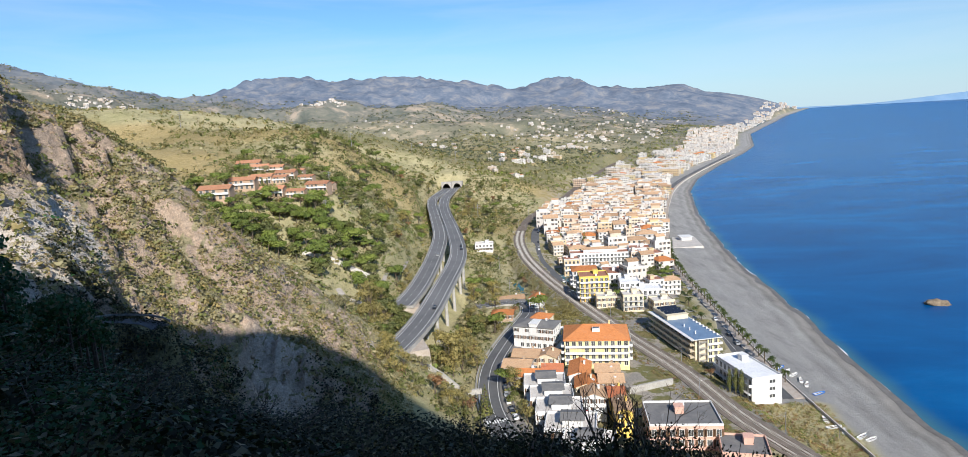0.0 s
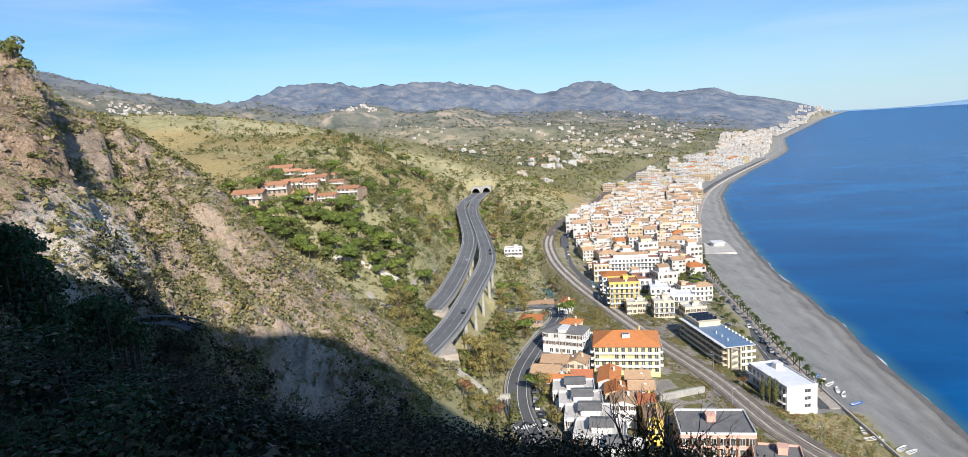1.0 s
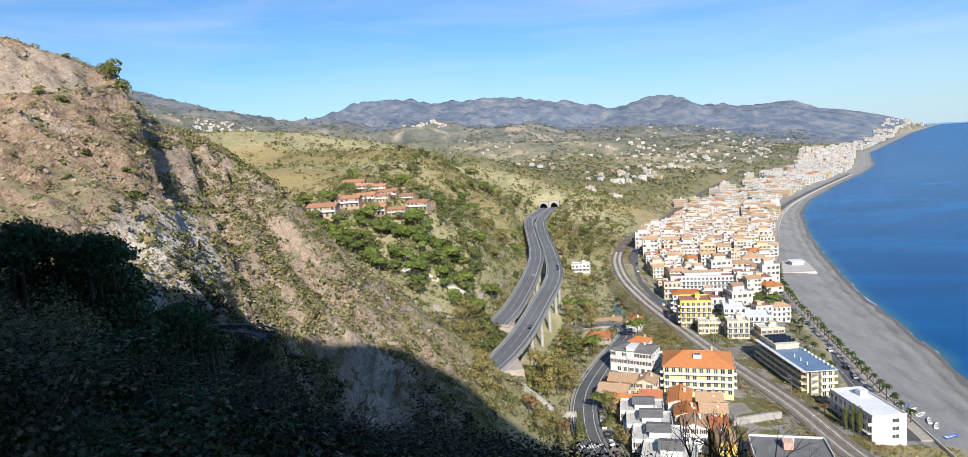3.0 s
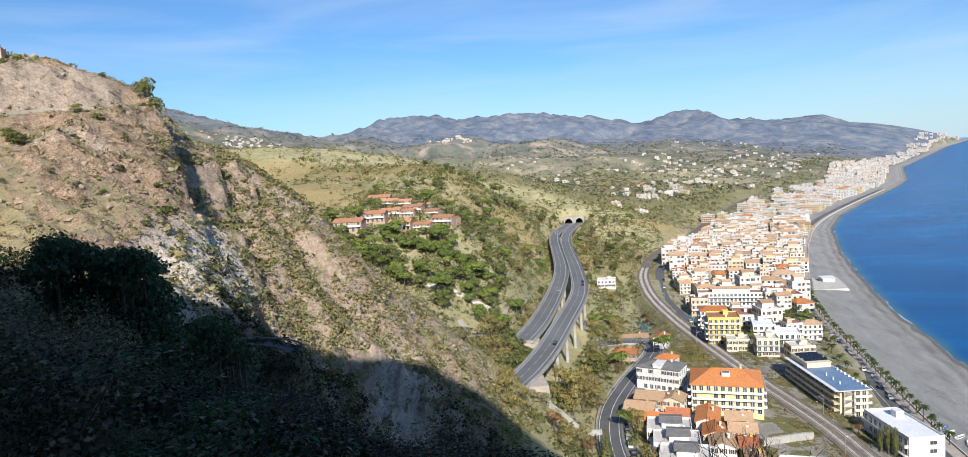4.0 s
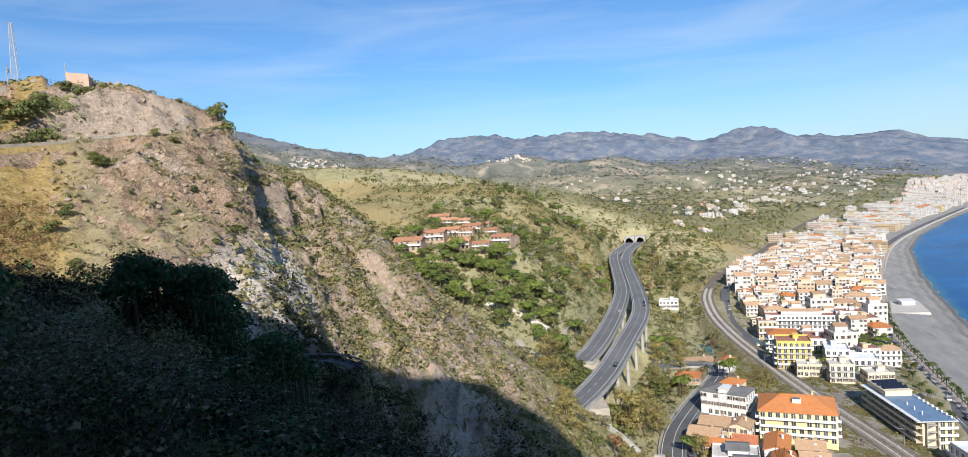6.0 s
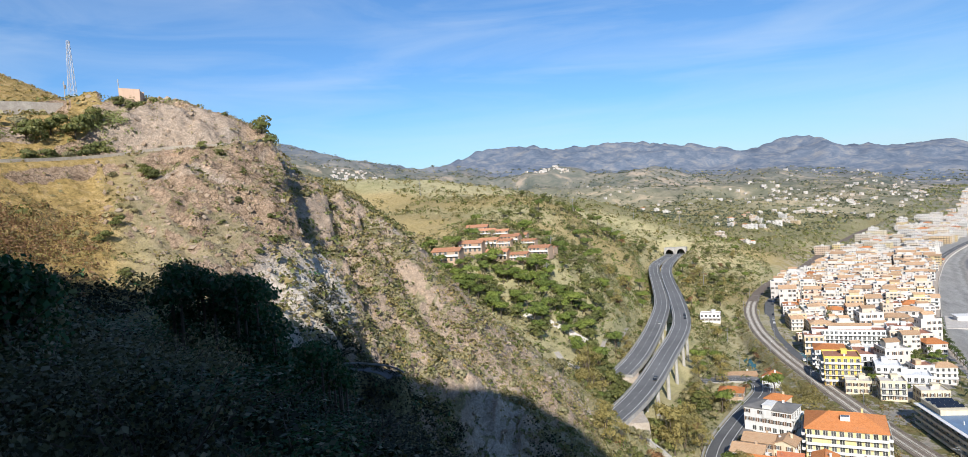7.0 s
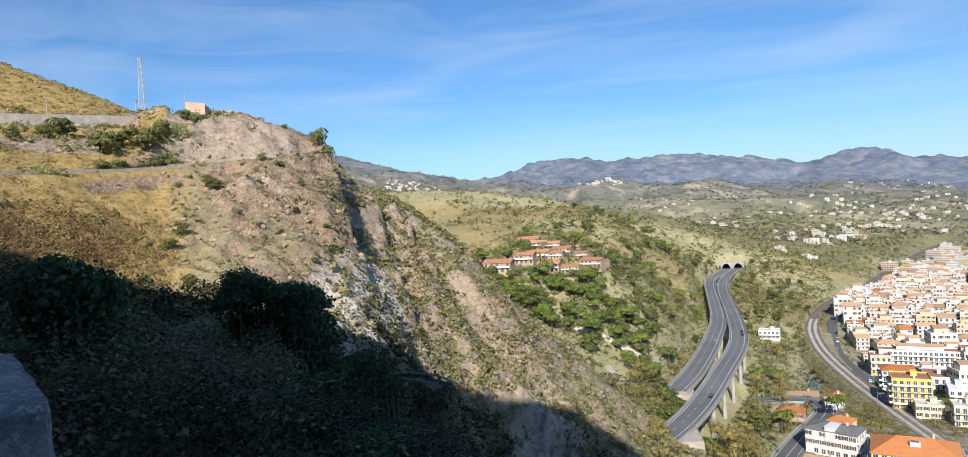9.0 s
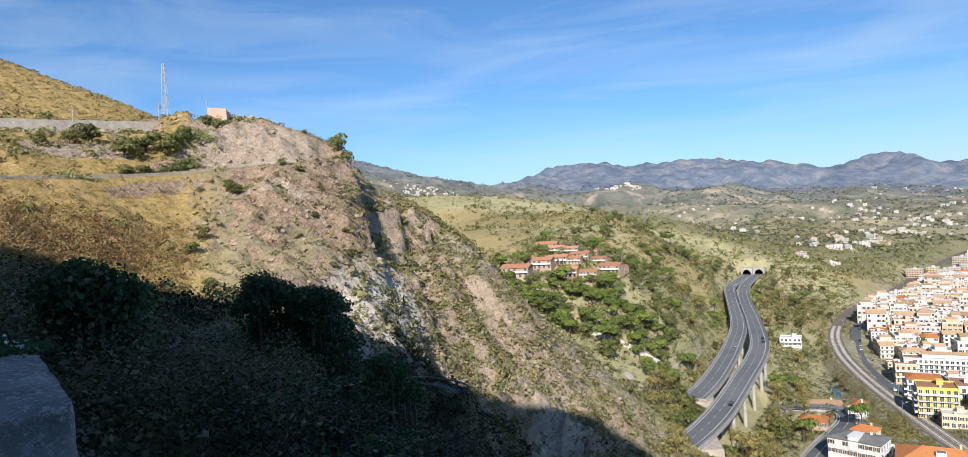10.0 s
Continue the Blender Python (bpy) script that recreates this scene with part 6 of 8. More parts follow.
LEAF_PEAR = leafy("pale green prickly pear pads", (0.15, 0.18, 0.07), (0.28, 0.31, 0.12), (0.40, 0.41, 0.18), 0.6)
# near-black leaf for the shaded slope: the depth of shade is in its colour
LEAF_SHADE_DARK = leafy("blackish leaves with shade in their colour", (0.008, 0.011, 0.006), (0.020, 0.025, 0.013), (0.050, 0.048, 0.028), 0.7)
TWIG = surf("bare brown twigs", (0.075, 0.055, 0.04), (0.15, 0.11, 0.085), 3, 0.9, 0.2, 5)


def trunk_mesh(rng, h, r, limbs, spread, z1):
    m = Mesh()
    p = Vector((0, 0, -0.6))
    top = Vector((rng.uniform(-0.3, 0.3), rng.uniform(-0.3, 0.3), h))
    mid = (p + top) / 2 + Vector((rng.uniform(-0.2, 0.2), rng.uniform(-0.2, 0.2), 0))
    m.rod(p, mid, r, r * 0.8, 0, 7)
    m.rod(mid, top, r * 0.8, r * 0.55, 0, 7)
    for k in range(limbs):
        a = 2 * math.pi * k / limbs + rng.uniform(-0.4, 0.4)
        e = Vector((math.cos(a) * spread, math.sin(a) * spread, z1 + rng.uniform(-0.5, 0.5)))
        m.rod(top * 0.9, e, r * 0.4, r * 0.12, 0, 5)
    return m


TREES = {}


def tree_kind(name, label, leaf, h, crown, count, size, seed, stem=0.35, group="trees of the valley"):
    """Builds one tree; crown gives ellipsoids as (x, y, z, rx, rz)."""
    rng = np.random.default_rng(seed)
    ob = holder(name, label, "tree", group)
    pr = random.Random(seed)
    low = min(c[2] - c[4] for c in crown)
    trunk_mesh(pr, max(low, 0.8) + 0.6, h * 0.028 + 0.05, 5, max(c[3] for c in crown) * 0.7, max(c[2] for c in crown)).part("trunk", ob, BARK)
    q = blob_leaves(rng, crown, count, size)
    crown_ob = new("crown", quads_data("crown", q, [leaf]))
    crown_ob.parent = ob
    TREES.setdefault(name, []).append([ob, False])
    return ob


def lumps(rng, n, spread, z0, z1, rad, flat=0.8):
    return [(rng.uniform(-spread, spread), rng.uniform(-spread, spread), rng.uniform(z0, z1), rad * rng.uniform(0.7, 1.2), rad * flat * rng.uniform(0.7, 1.1)) for _ in range(n)]


def make_tree_kinds():
    for k in range(3):
        r = random.Random(100 + k)
        tree_kind("broadleaf_tree", "dark green broadleaf tree with a dense uneven crown", LEAF_DARK, 6, lumps(r, 7, 1.7, 2.2, 5.0, 1.6), 620, 0.60, 10 + k)
        tree_kind("olive_tree", "grey-green olive tree with a loose rounded crown", LEAF_OLIVE, 4, lumps(r, 6, 1.4, 1.6, 3.4, 1.2), 460, 0.46, 20 + k)
        tree_kind("stone_pine", "bright green umbrella pine with a broad flat crown", LEAF_PINE, 8, lumps(r, 9, 2.4, 5.2, 6.8, 1.9, 0.7), 720, 0.62, 30 + k)
        tree_kind("eucalyptus_tree", "tall olive-gold tree with an open ragged crown", LEAF_GOLD, 10, lumps(r, 12, 2.2, 2.6, 9.2, 1.6, 1.0), 900, 0.55, 40 + k)
    r = random.Random(7)
    cone = [(0, 0, 0.8 + 0.95 * k, 2.5 * (1 - k / 10.5), 0.75) for k in range(10)]
    tree_kind("conifer_tree", "dark green conical conifer with drooping tiers", LEAF_DARK, 10, cone, 900, 0.5, 51)
    tree_kind("cypress_tree", "dark columnar cypress tree", LEAF_DARK, 10, [(0, 0, 1 + k * 1.0, 1.1 * math.sin(0.5 + 2.3 * k / 9), 0.9) for k in range(9)], 700, 0.42, 52)
    tree_kind("golden_tree", "small tree with rust-coloured autumn leaves", LEAF_RUST, 5, lumps(r, 5, 1.2, 1.8, 4.2, 1.2), 380, 0.45, 53)


make_tree_kinds()
TREE_SPOTS = []


def plant(name, x, y, s, rng, squash=1.0, sink=0.0):
    TREE_SPOTS.append((name, x, y, s, rng.uniform(0, 360), squash * rng.uniform(0.85, 1.15), rng.random(), sink))


def near_any(x, y, lines, gap):
    for line in lines:
        d = np.hypot(line[:, 0] - x, line[:, 1] - y).min()
        if d < gap:
            return True
    return False


ROAD_L, RAIL_L, STREET_L = smooth_line(ROAD, 4), smooth_line(RAIL, 5), smooth_line(STREET, 5)
WAYS = [ROAD_L, RAIL_L, STREET_L]


def free(x, y, pad=1.0):
    return all((x - a) ** 2 + (y - b) ** 2 > (c + pad) ** 2 for a, b, c in taken)


def plant_valley():
    rng = random.Random(21)
    # thickets between the spur, the motorway, the road and the railway
    tries = 0
    n = 0
    while n < 390 and tries < 9000:
        tries += 1
        y = 215 + 640 * rng.random() ** 1.35
        x = rng.uniform(-150 - 0.05 * y, 24 + 0.01 * y)
        if near_any(x, y, WAYS, 7.0) or near_any(x, y, HW_LINES, 8.2) or not free(x, y, 2.0):
            continue
        if x < -55 and y < 300:
            continue
        if -8 < x - np.interp(y, [300, 620], [20, 12]) and y > 400 and rng.random() < 0.5:
            continue
        if vnoise(x / 40, y / 40, 9) < -0.45:
            continue
        if x < -52 - 0.12 * (y - 300):
            kind = rng.choice(("olive_tree", "olive_tree", "broadleaf_tree", "stone_pine", "broadleaf_tree"))
        else:
            kind = rng.choice(("broadleaf_tree", "broadleaf_tree", "olive_tree", "stone_pine", "eucalyptus_tree", "olive_tree", "golden_tree" if rng.random() < 0.4 else "olive_tree"))
        plant(kind, x, y, rng.uniform(0.85, 1.6) * (0.8 if kind == "eucalyptus_tree" else 1.0), rng)
        n += 1
    n = 0
    while n < 120:
        x, y = rng.uniform(-58, 6), rng.uniform(206, 372)
        if near_any(x, y, WAYS, 6.5) or near_any(x, y, HW_LINES, 8.0) or not free(x, y, 1.0) or (x < -46 and y < 250):
            continue
        plant(rng.choice(("olive_tree", "olive_tree", "broadleaf_tree", "olive_tree", "eucalyptus_tree")), x, y, rng.uniform(0.6, 1.1), rng)
        n += 1
    # the tall golden trees in front of the viaduct
    for x, y, s in ((-20, 258, 1.6), (-15, 266, 1.6), (-24, 263, 1.45), (-18, 252, 1.2), (-19, 278, 1.2), (-9, 266, 1.1), (-51, 270, 1.3), (-55, 281, 1.5), (-48, 258, 1.0), (-53, 263, 1.1), (-58, 296, 1.3), (-53, 300, 1.1), (-50, 290, 1.0), (-16, 720, 1.2), (-22, 700, 1.2), (-20, 745, 1.2), (-12, 680, 1.1), (-26, 770, 1.1), (-14, 640, 1.0), (-30, 640, 0.9)):
        plant("eucalyptus_tree", x, y, s, rng)
    for x, y, s in ((-5.5, 222, 1.05), (-12, 216, 0.7)):
        plant("conifer_tree", x, y, s, rng)
    plant("conifer_tree", 78, 546, 1.7, rng)
    for x, y, s in ((-47, 250, 0.8), (-44, 240, 0.75), (-48, 298, 1.5), (-53, 296, 1.6), (-46, 290, 1.3), (-44, 283, 1.2), (-47, 276, 1.4), (-44, 268, 1.15), (-52, 304, 1.4), (-57, 312, 1.4), (-50, 309, 1.2), (-40, 262, 0.9), (-43.5, 298, 1.3), (-42.5, 291, 1.2), (-44.5, 304, 1.2), (-41, 284, 1.0), (-39.5, 292, 1.3), (-38.5, 285, 1.15), (-40.5, 299, 1.4), (-38.0, 297, 1.1), (-60, 322, 1.3), (-54, 320, 1.2)):
        plant("broadleaf_tree", x, y, s, rng)
    # cypresses by the white block
    for x, y, s in ((88.6, 243.5, 0.95), (90.3, 241.4, 1.0), (91.6, 239.2, 0.98)):
        plant("cypress_tree", x, y, s, rng, 1.0)
    plant("golden_tree", 85.5, 256, 0.9, rng)
    # umbrella pines of the park
    n = 0
    while n < 115:
        az, r = rng.uniform(9.5, 24.5), rng.uniform(300, 378)
        x, y = at(az, r)
        lawn = 12.4 < az < 14.6 and 296 < r < 318
        if lawn or r < 300 + 3.5 * abs(az - 14) or not free(x, y, 1.0) or near_any(x, y, HW_LINES, 9):
            continue
        open_band = 340 < r < 356 and az < 17
        if open_band and rng.random() < 0.8:
            continue
        plant("stone_pine" if rng.random() < 0.62 else "broadleaf_tree", x, y, rng.uniform(0.8, 1.25), rng)
        n += 1
    for k in range(34):      # the long pine row under the villas
        az = 9.8 + 8.6 * k / 33
        x, y = at(az, 362 + 3 * math.sin(k))
        plant("stone_pine", x, y, rng.uniform(0.72, 0.86), rng)
    # gardens round the villas
    for k in range(40):
        az, r = rng.uniform(12.5, 24), rng.uniform(378, 450)
        x, y = at(az, r)
        if free(x, y, 1.0):
            plant(rng.choice(("olive_tree", "broadleaf_tree", "cypress_tree")), x, y, rng.uniform(0.4, 0.75), rng)
    # gardens in the town
    for k in range(42):
        x, y = rng.uniform(92, 124), rng.uniform(402, 474)
        if free(x, y, 0.5):
            plant(rng.choice(("stone_pine", "broadleaf_tree", "broadleaf_tree")), x, y, rng.uniform(0.6, 1.0), rng, 0.9)
    for k in range(110):
        y = rng.uniform(330, 900)
        x = rng.uniform(np.interp(y, RAIL_L[:, 1], RAIL_L[:, 0]) + 8, np.interp(y, [p[1] for p in PROM], [p[0] for p in PROM]) - 6)
        if free(x, y, -1.0) and not near_any(x, y, WAYS, 6):
            plant(rng.choice(("broadleaf_tree", "olive_tree", "stone_pine")), x, y, rng.uniform(0.4, 0.8), rng)
    # round bushes standing out on the face of the spur
    for az, r, s in ((45.8, 175, 0.62), (40.1, 177, 0.5), (39.2, 163, 0.42), (37.9, 148, 0.42), (36.0, 175, 0.42), (36.7, 162, 0.36), (48.0, 151, 0.55), (48.9, 145, 0.6), (47.6, 132, 0.5), (40.6, 155, 0.34), (38.6, 171, 0.3), (43.5, 158, 0.28), (31.6, 152, 0.45), (30.2, 156, 0.5), (29.0, 158, 0.45)):
        x, y = at(az, r)
        plant("broadleaf_tree", x, y, s, rng, 0.8, 1.5 * s)
    # hill of the spur: the trees on its edge and the grove by the upper road
    for az, r, s in ((36.9, 206, 0.95), (36.4, 206, 0.85), (34.5, 232, 0.7), (39.6, 212, 0.35), (49, 196, 0.7), (50, 192, 0.8), (51.5, 194, 0.75), (53, 190, 0.85), (53.6, 196, 0.8), (47, 208, 0.65), (45.6, 208, 0.6), (46.2, 206, 0.6), (44.6, 209, 0.55),
                     (50.5, 187, 0.55), (51.8, 184, 0.6), (52.8, 183, 0.55), (48.6, 185.5, 0.6), (49.4, 186, 0.6), (54, 181, 0.5), (55.2, 200, 0.7), (56.5, 198, 0.5), (58.5, 196, 0.45), (48, 176, 0.45), (41.6, 184, 0.42), (45.5, 172, 0.62), (45.2, 171, 0.5), (47.6, 156, 0.6), (48.2, 154, 0.65), (46.8, 155, 0.45), (48.6, 158, 0.5)):
        x, y = at(az, r)
        plant("olive_tree" if r < 160 or (az > 47 and r < 203 and rng.random() < 0.45) else "broadleaf_tree", x, y, s * (1.6 if az > 43 and 180 < r < 203 else 1.15), rng, 0.85, 1.15 * s)


plant_valley()


def set_trees():
    hs = ground([t[1] for t in TREE_SPOTS], [t[2] for t in TREE_SPOTS])
    for (name, x, y, s, rz, sq, u, sink), z in zip(TREE_SPOTS, hs):
        kinds = TREES[name]
        slot = kinds[int(u * len(kinds)) % len(kinds)]
        m = pose(x, y, z - sink, 0, 0, rz) @ Matrix.Diagonal((s, s, s * sq, 1))
        place_copy(slot, m)
    for kinds in TREES.values():
        for ob, used in kinds:
            if not used:
                for o in (*ob.children_recursive, ob):
                    bpy.data.objects.remove(o)


set_trees()


def scatter(name, label, category, pts, sizes, per, leaf, mats, index, seed, flat=0.7):
    """Low bushes joined into one mass: pts (n, 2), size of each, leaves on each."""
    rng = np.random.default_rng(seed)
    z = ground(pts[:, 0], pts[:, 1])
    n = len(pts)
    own = np.repeat(np.arange(n), per)
    d = rng.normal(size=(n * per, 3))
    d[:, 2] = np.abs(d[:, 2]) * 1.1 - 0.1
    d /= np.linalg.norm(d, axis=1)[:, None]
    wob = rng.normal(size=(n, 2)) * 0.25
    rad = sizes[own] * (0.62 + 0.45 * rng.random(n * per))
    c = np.stack([pts[own, 0] + d[:, 0] * rad * (1 + wob[own, 0]), pts[own, 1] + d[:, 1] * rad * (1 + wob[own, 1]), z[own] + d[:, 2] * rad * flat + 0.10 * sizes[own]], 1)
    nrm = 0.8 * d + 0.24 * rng.normal(size=d.shape) + np.array((0, 0, 0.15))
    nrm /= np.linalg.norm(nrm, axis=1)[:, None]
    q = leaf_quads(rng, c, nrm, leaf * sizes[own] * rng.uniform(0.6, 1.4, n * per), 0.75)
    ob = new(name, quads_data(name, q, mats, np.asarray(index)[own]))
    return tagged(ob, label, category, kind="stuff")


def clear_of_ways(p, gap=6.0):
    keep = np.ones(len(p), bool)
    for line in (*WAYS, *HW_LINES, *(b[0] for b in BEDS)):
        keep &= near_line(p[:, 0], p[:, 1], line)[0] > gap
    for a, b, c in taken:
        keep &= (p[:, 0] - a) ** 2 + (p[:, 1] - b) ** 2 > (c * 0.8) ** 2
    return keep


def make_scrub():
    rng = np.random.default_rng(3)
    # bushes on the spur
    az, r = np.where(rng.random(14000) < 0.65, rng.uniform(8, 38, 14000), rng.uniform(38, 64, 14000)), rng.uniform(100, 268, 14000)
    p = np.stack([-np.sin(np.radians(az)) * r, np.cos(np.radians(az)) * r], 1)
    den = fbm(p[:, 0] / 22, p[:, 1] / 22, 3, 31)
    keep = (rng.random(len(p)) < (0.22 + 0.5 * step(-0.2, 0.5, den)) * np.where(az < 37, np.where((az > 26) & (r > 150), 2.6, 1.5), 0.8)) & (near_line(p[:, 0], p[:, 1], BEDS[2][0])[0] > 3.5) & (near_line(p[:, 0], p[:, 1], BEDS[3][0])[0] > 4)
    keep &= ~((az > 46) & (r < 178) & (r > 120) & (rng.random(len(p)) < 0.85))
    cliff = ((az > 14) & (az < 23) & (r > 128) & (r < 186)) | ((az > 32.3) & (az < 36.3) & (r > 200))
    keep &= ~(cliff & (rng.random(len(p)) < 0.85))
    p = p[keep]
    size = 0.35 + 2.2 * rng.random(len(p)) ** 2.8 * np.where((az[keep] < 37) | (az[keep] > 47), 1.0, 0.62)
    scatter("maquis_scrub", "dry green maquis bushes over the rocky spur", "shrubs", p, size, 18, 0.44, [LEAF_SCRUB, LEAF_OLIVE, LEAF_DARK, LEAF_RUST], rng.choice(4, len(p), p=[0.42, 0.22, 0.35, 0.01]), 4)
    # close maquis on the seaward flank
    az, r = rng.uniform(9, 36, 15000), rng.uniform(140, 268, 15000)
    p = np.stack([-np.sin(np.radians(az)) * r, np.cos(np.radians(az)) * r], 1)
    rs = set_back(p[:, 0], p[:, 1], az, r)
    keep = (az < np.interp(rs, RIBS[0][0], RIBS[0][1]) - 0.3) & ~((az > 14) & (az < 23) & (r < 186)) & (fbm(p[:, 0] / 14, p[:, 1] / 14, 3, 38) > -0.35) & ~((az > 32.3) & (rs > 190) & (rng.random(len(p)) < 0.85)) & (near_line(p[:, 0], p[:, 1], BEDS[3][0])[0] > 4)
    p = p[keep]
    size = 0.3 + 1.5 * rng.random(len(p)) ** 2.2
    scatter("flank_maquis", "close olive-green maquis on the seaward flank of the spur", "shrubs", p, size, 14, 0.46, [LEAF_SCRUB, LEAF_OLIVE, LEAF_DARK, STRAW], rng.choice(4, len(p), p=[0.40, 0.30, 0.22, 0.08]), 41)
    # undergrowth of the valley and the terraces
    x, y = rng.uniform(-190, 60, 18000), rng.uniform(205, 900, 18000)
    p = np.stack([x, y], 1)
    p = p[clear_of_ways(p, 5.5) & (p[:, 0] < np.interp(p[:, 1], [200, 380, 500, 900], [10, 20, 16, 80])) & ~((p[:, 0] < -52) & (p[:, 1] < 262))]
    size = 0.7 + 2.3 * rng.random(len(p)) ** 2
    scatter("valley_undergrowth", "mixed green undergrowth filling the valley", "shrubs", p, size, 10, 0.58, [LEAF_SCRUB, LEAF_OLIVE, LEAF_DARK, LEAF_GOLD, LEAF_PINE], rng.choice(5, len(p), p=[0.20, 0.24, 0.36, 0.05, 0.15]), 5)
    # thickets of low trees between the park, the motorway and the road
    x, y = rng.uniform(-120, 20, 5200), 205 + 640 * rng.random(5200) ** 1.2
    p = np.stack([x, y], 1)
    az_ = np.degrees(np.arctan2(-x, y))
    den = fbm(x / 26, y / 26, 3, 66)
    keep = clear_of_ways(p, 6.4) & (x < np.interp(y, [200, 300, 380, 500, 900], [-6, -8, 4, 6, 40])) & ~((x < -46) & (y < 262)) & (den > -0.30) & ~((az_ > 12.2) & (az_ < 14.8) & (np.hypot(x, y) > 294) & (np.hypot(x, y) < 320))
    keep &= ~((x > -30) & (x < 2) & (y > 215) & (y < 262))
    p = p[keep][:1900]
    size = 1.3 + 2.0 * rng.random(len(p)) ** 1.6
    scatter("valley_thicket", "dense grey-green and dark thickets of low trees in the valley", "trees", p, size, 46, 0.26, [LEAF_DARK, LEAF_OLIVE, LEAF_SCRUB, LEAF_GOLD, LEAF_PINE], rng.choice(5, len(p), p=[0.36, 0.22, 0.09, 0.09, 0.24]), 67, 1.15)
    # the railway and shore banks
    y = rng.uniform(150, 560, 4200)
    side = rng.random(4200)
    rx = np.interp(y, RAIL_L[:, 1], RAIL_L[:, 0])
    x = np.where(side < 0.5, rx + rng.uniform(6, 20, 4200), rx - rng.uniform(6, 13, 4200))
    p = np.stack([x, y], 1)
    p = p[clear_of_ways(p, 5.6)]
    size = 0.35 + 0.9 * rng.random(len(p)) ** 2
    scatter("trackside_scrub", "dry grass and bushes beside the tracks", "shrubs", p, size, 9, 0.6, [LEAF_SCRUB, LEAF_GOLD, LEAF_RUST, LEAF_DARK], rng.choice(4, len(p), p=[0.45, 0.25, 0.15, 0.15]), 6, 0.6)
    # the grassy bank between the tracks and the beach
    y = rng.uniform(160, 238, 2600)
    x = np.interp(y, RAIL_L[:, 1], RAIL_L[:, 0]) + 6 + rng.random(2600) * np.maximum(4, np.interp(y, COAST_Y, COAST_X) - 31 - np.interp(y, RAIL_L[:, 1], RAIL_L[:, 0]) - 6)
    p = np.stack([x, y], 1)
    scatter("bank_grass", "rough green and rust-brown grass on the bank above the beach", "grass", p, 0.3 + 0.8 * rng.random(2600) ** 2, 12, 0.5, [LEAF_SCRUB, LEAF_RUST, LEAF_PINE, STRAW], rng.choice(4, 2600, p=[0.40, 0.20, 0.15, 0.25]), 46, 0.8)
    # canes beside the tracks
    x, y = rng.uniform(26, 46, 420), rng.uniform(312, 372, 420)
    p = np.stack([x, y], 1)
    p = p[clear_of_ways(p, 6.0)]
    scatter("cane_bed", "tall golden canes beside the railway", "reeds", p, 1.0 + 0.7 * rng.random(len(p)), 26, 0.42, [LEAF_GOLD, LEAF_SCRUB], rng.choice(2, len(p), p=[0.8, 0.2]), 16, 1.5)
    # tufts of grass on the spur
    az, r = rng.uniform(9, 64, 9000), rng.uniform(105, 262, 9000)
    p = np.stack([-np.sin(np.radians(az)) * r, np.cos(np.radians(az)) * r], 1)
    p = p[(near_line(p[:, 0], p[:, 1], BEDS[2][0])[0] > 3.2) & (near_line(p[:, 0], p[:, 1], BEDS[3][0])[0] > 4)]
    scatter("grass_tufts", "dry grass tufts over the rocky spur", "grass", p, 0.2 + 0.4 * rng.random(len(p)) ** 2, 6, 0.9, [LEAF_SCRUB, STRAW, LEAF_OLIVE], rng.choice(3, len(p), p=[0.35, 0.4, 0.25]), 17, 1.0)
    az, r = rng.uniform(49, 65, 3200), rng.uniform(262, 370, 3200)
    p = np.stack([-np.sin(np.radians(az)) * r, np.cos(np.radians(az)) * r], 1)
    scatter("hill_grass", "tufts of dry grass on the upper hill", "grass", p, 0.35 + 0.7 * rng.random(len(p)) ** 2, 7, 0.8, [STRAW, LEAF_OLIVE, LEAF_GOLD], rng.choice(3, len(p), p=[0.7, 0.15, 0.15]), 18, 0.6)
    # open hills
    az, r = rng.uniform(-9, 40, 42000), 330 * np.exp(rng.random(42000) ** 0.7 * 1.75)
    p = np.stack([-np.sin(np.radians(az)) * r, np.cos(np.radians(az)) * r], 1)
    den = fbm(p[:, 0] / 120, p[:, 1] / 120, 3, 61)
    keep = (rng.random(len(p)) < 0.035 + 0.20 * step(700, 1000, r) + 0.55 * step(0.2, 0.95, den)) & clear_of_ways(p, 9) & (shore(p[:, 0], p[:, 1]) > 190)
    p = p[keep]
    r = r[keep]
    size = (0.8 + 2.6 * rng.random(len(p)) ** 2.0) * (0.85 + r / 1600)
    scatter("hill_scrub", "olive trees and bushes dotted over the dry hills", "shrubs", p, size, 9, 0.66, [LEAF_SCRUB, LEAF_OLIVE, LEAF_DARK], rng.choice(3, len(p), p=[0.26, 0.34, 0.40]), 7, 0.9)
    # far woods
    az, r = rng.uniform(-23, 36, 34000), 1200 * np.exp(rng.random(34000) * 1.12)
    p = np.stack([-np.sin(np.radians(az)) * r, np.cos(np.radians(az)) * r], 1)
    den = fbm(p[:, 0] / 300, p[:, 1] / 300, 4, 83)
    keep = (rng.random(len(p)) < 0.18 + 0.75 * step(-0.3, 0.6, den)) & (shore(p[:, 0], p[:, 1]) > 260)
    p, r = p[keep], r[keep]
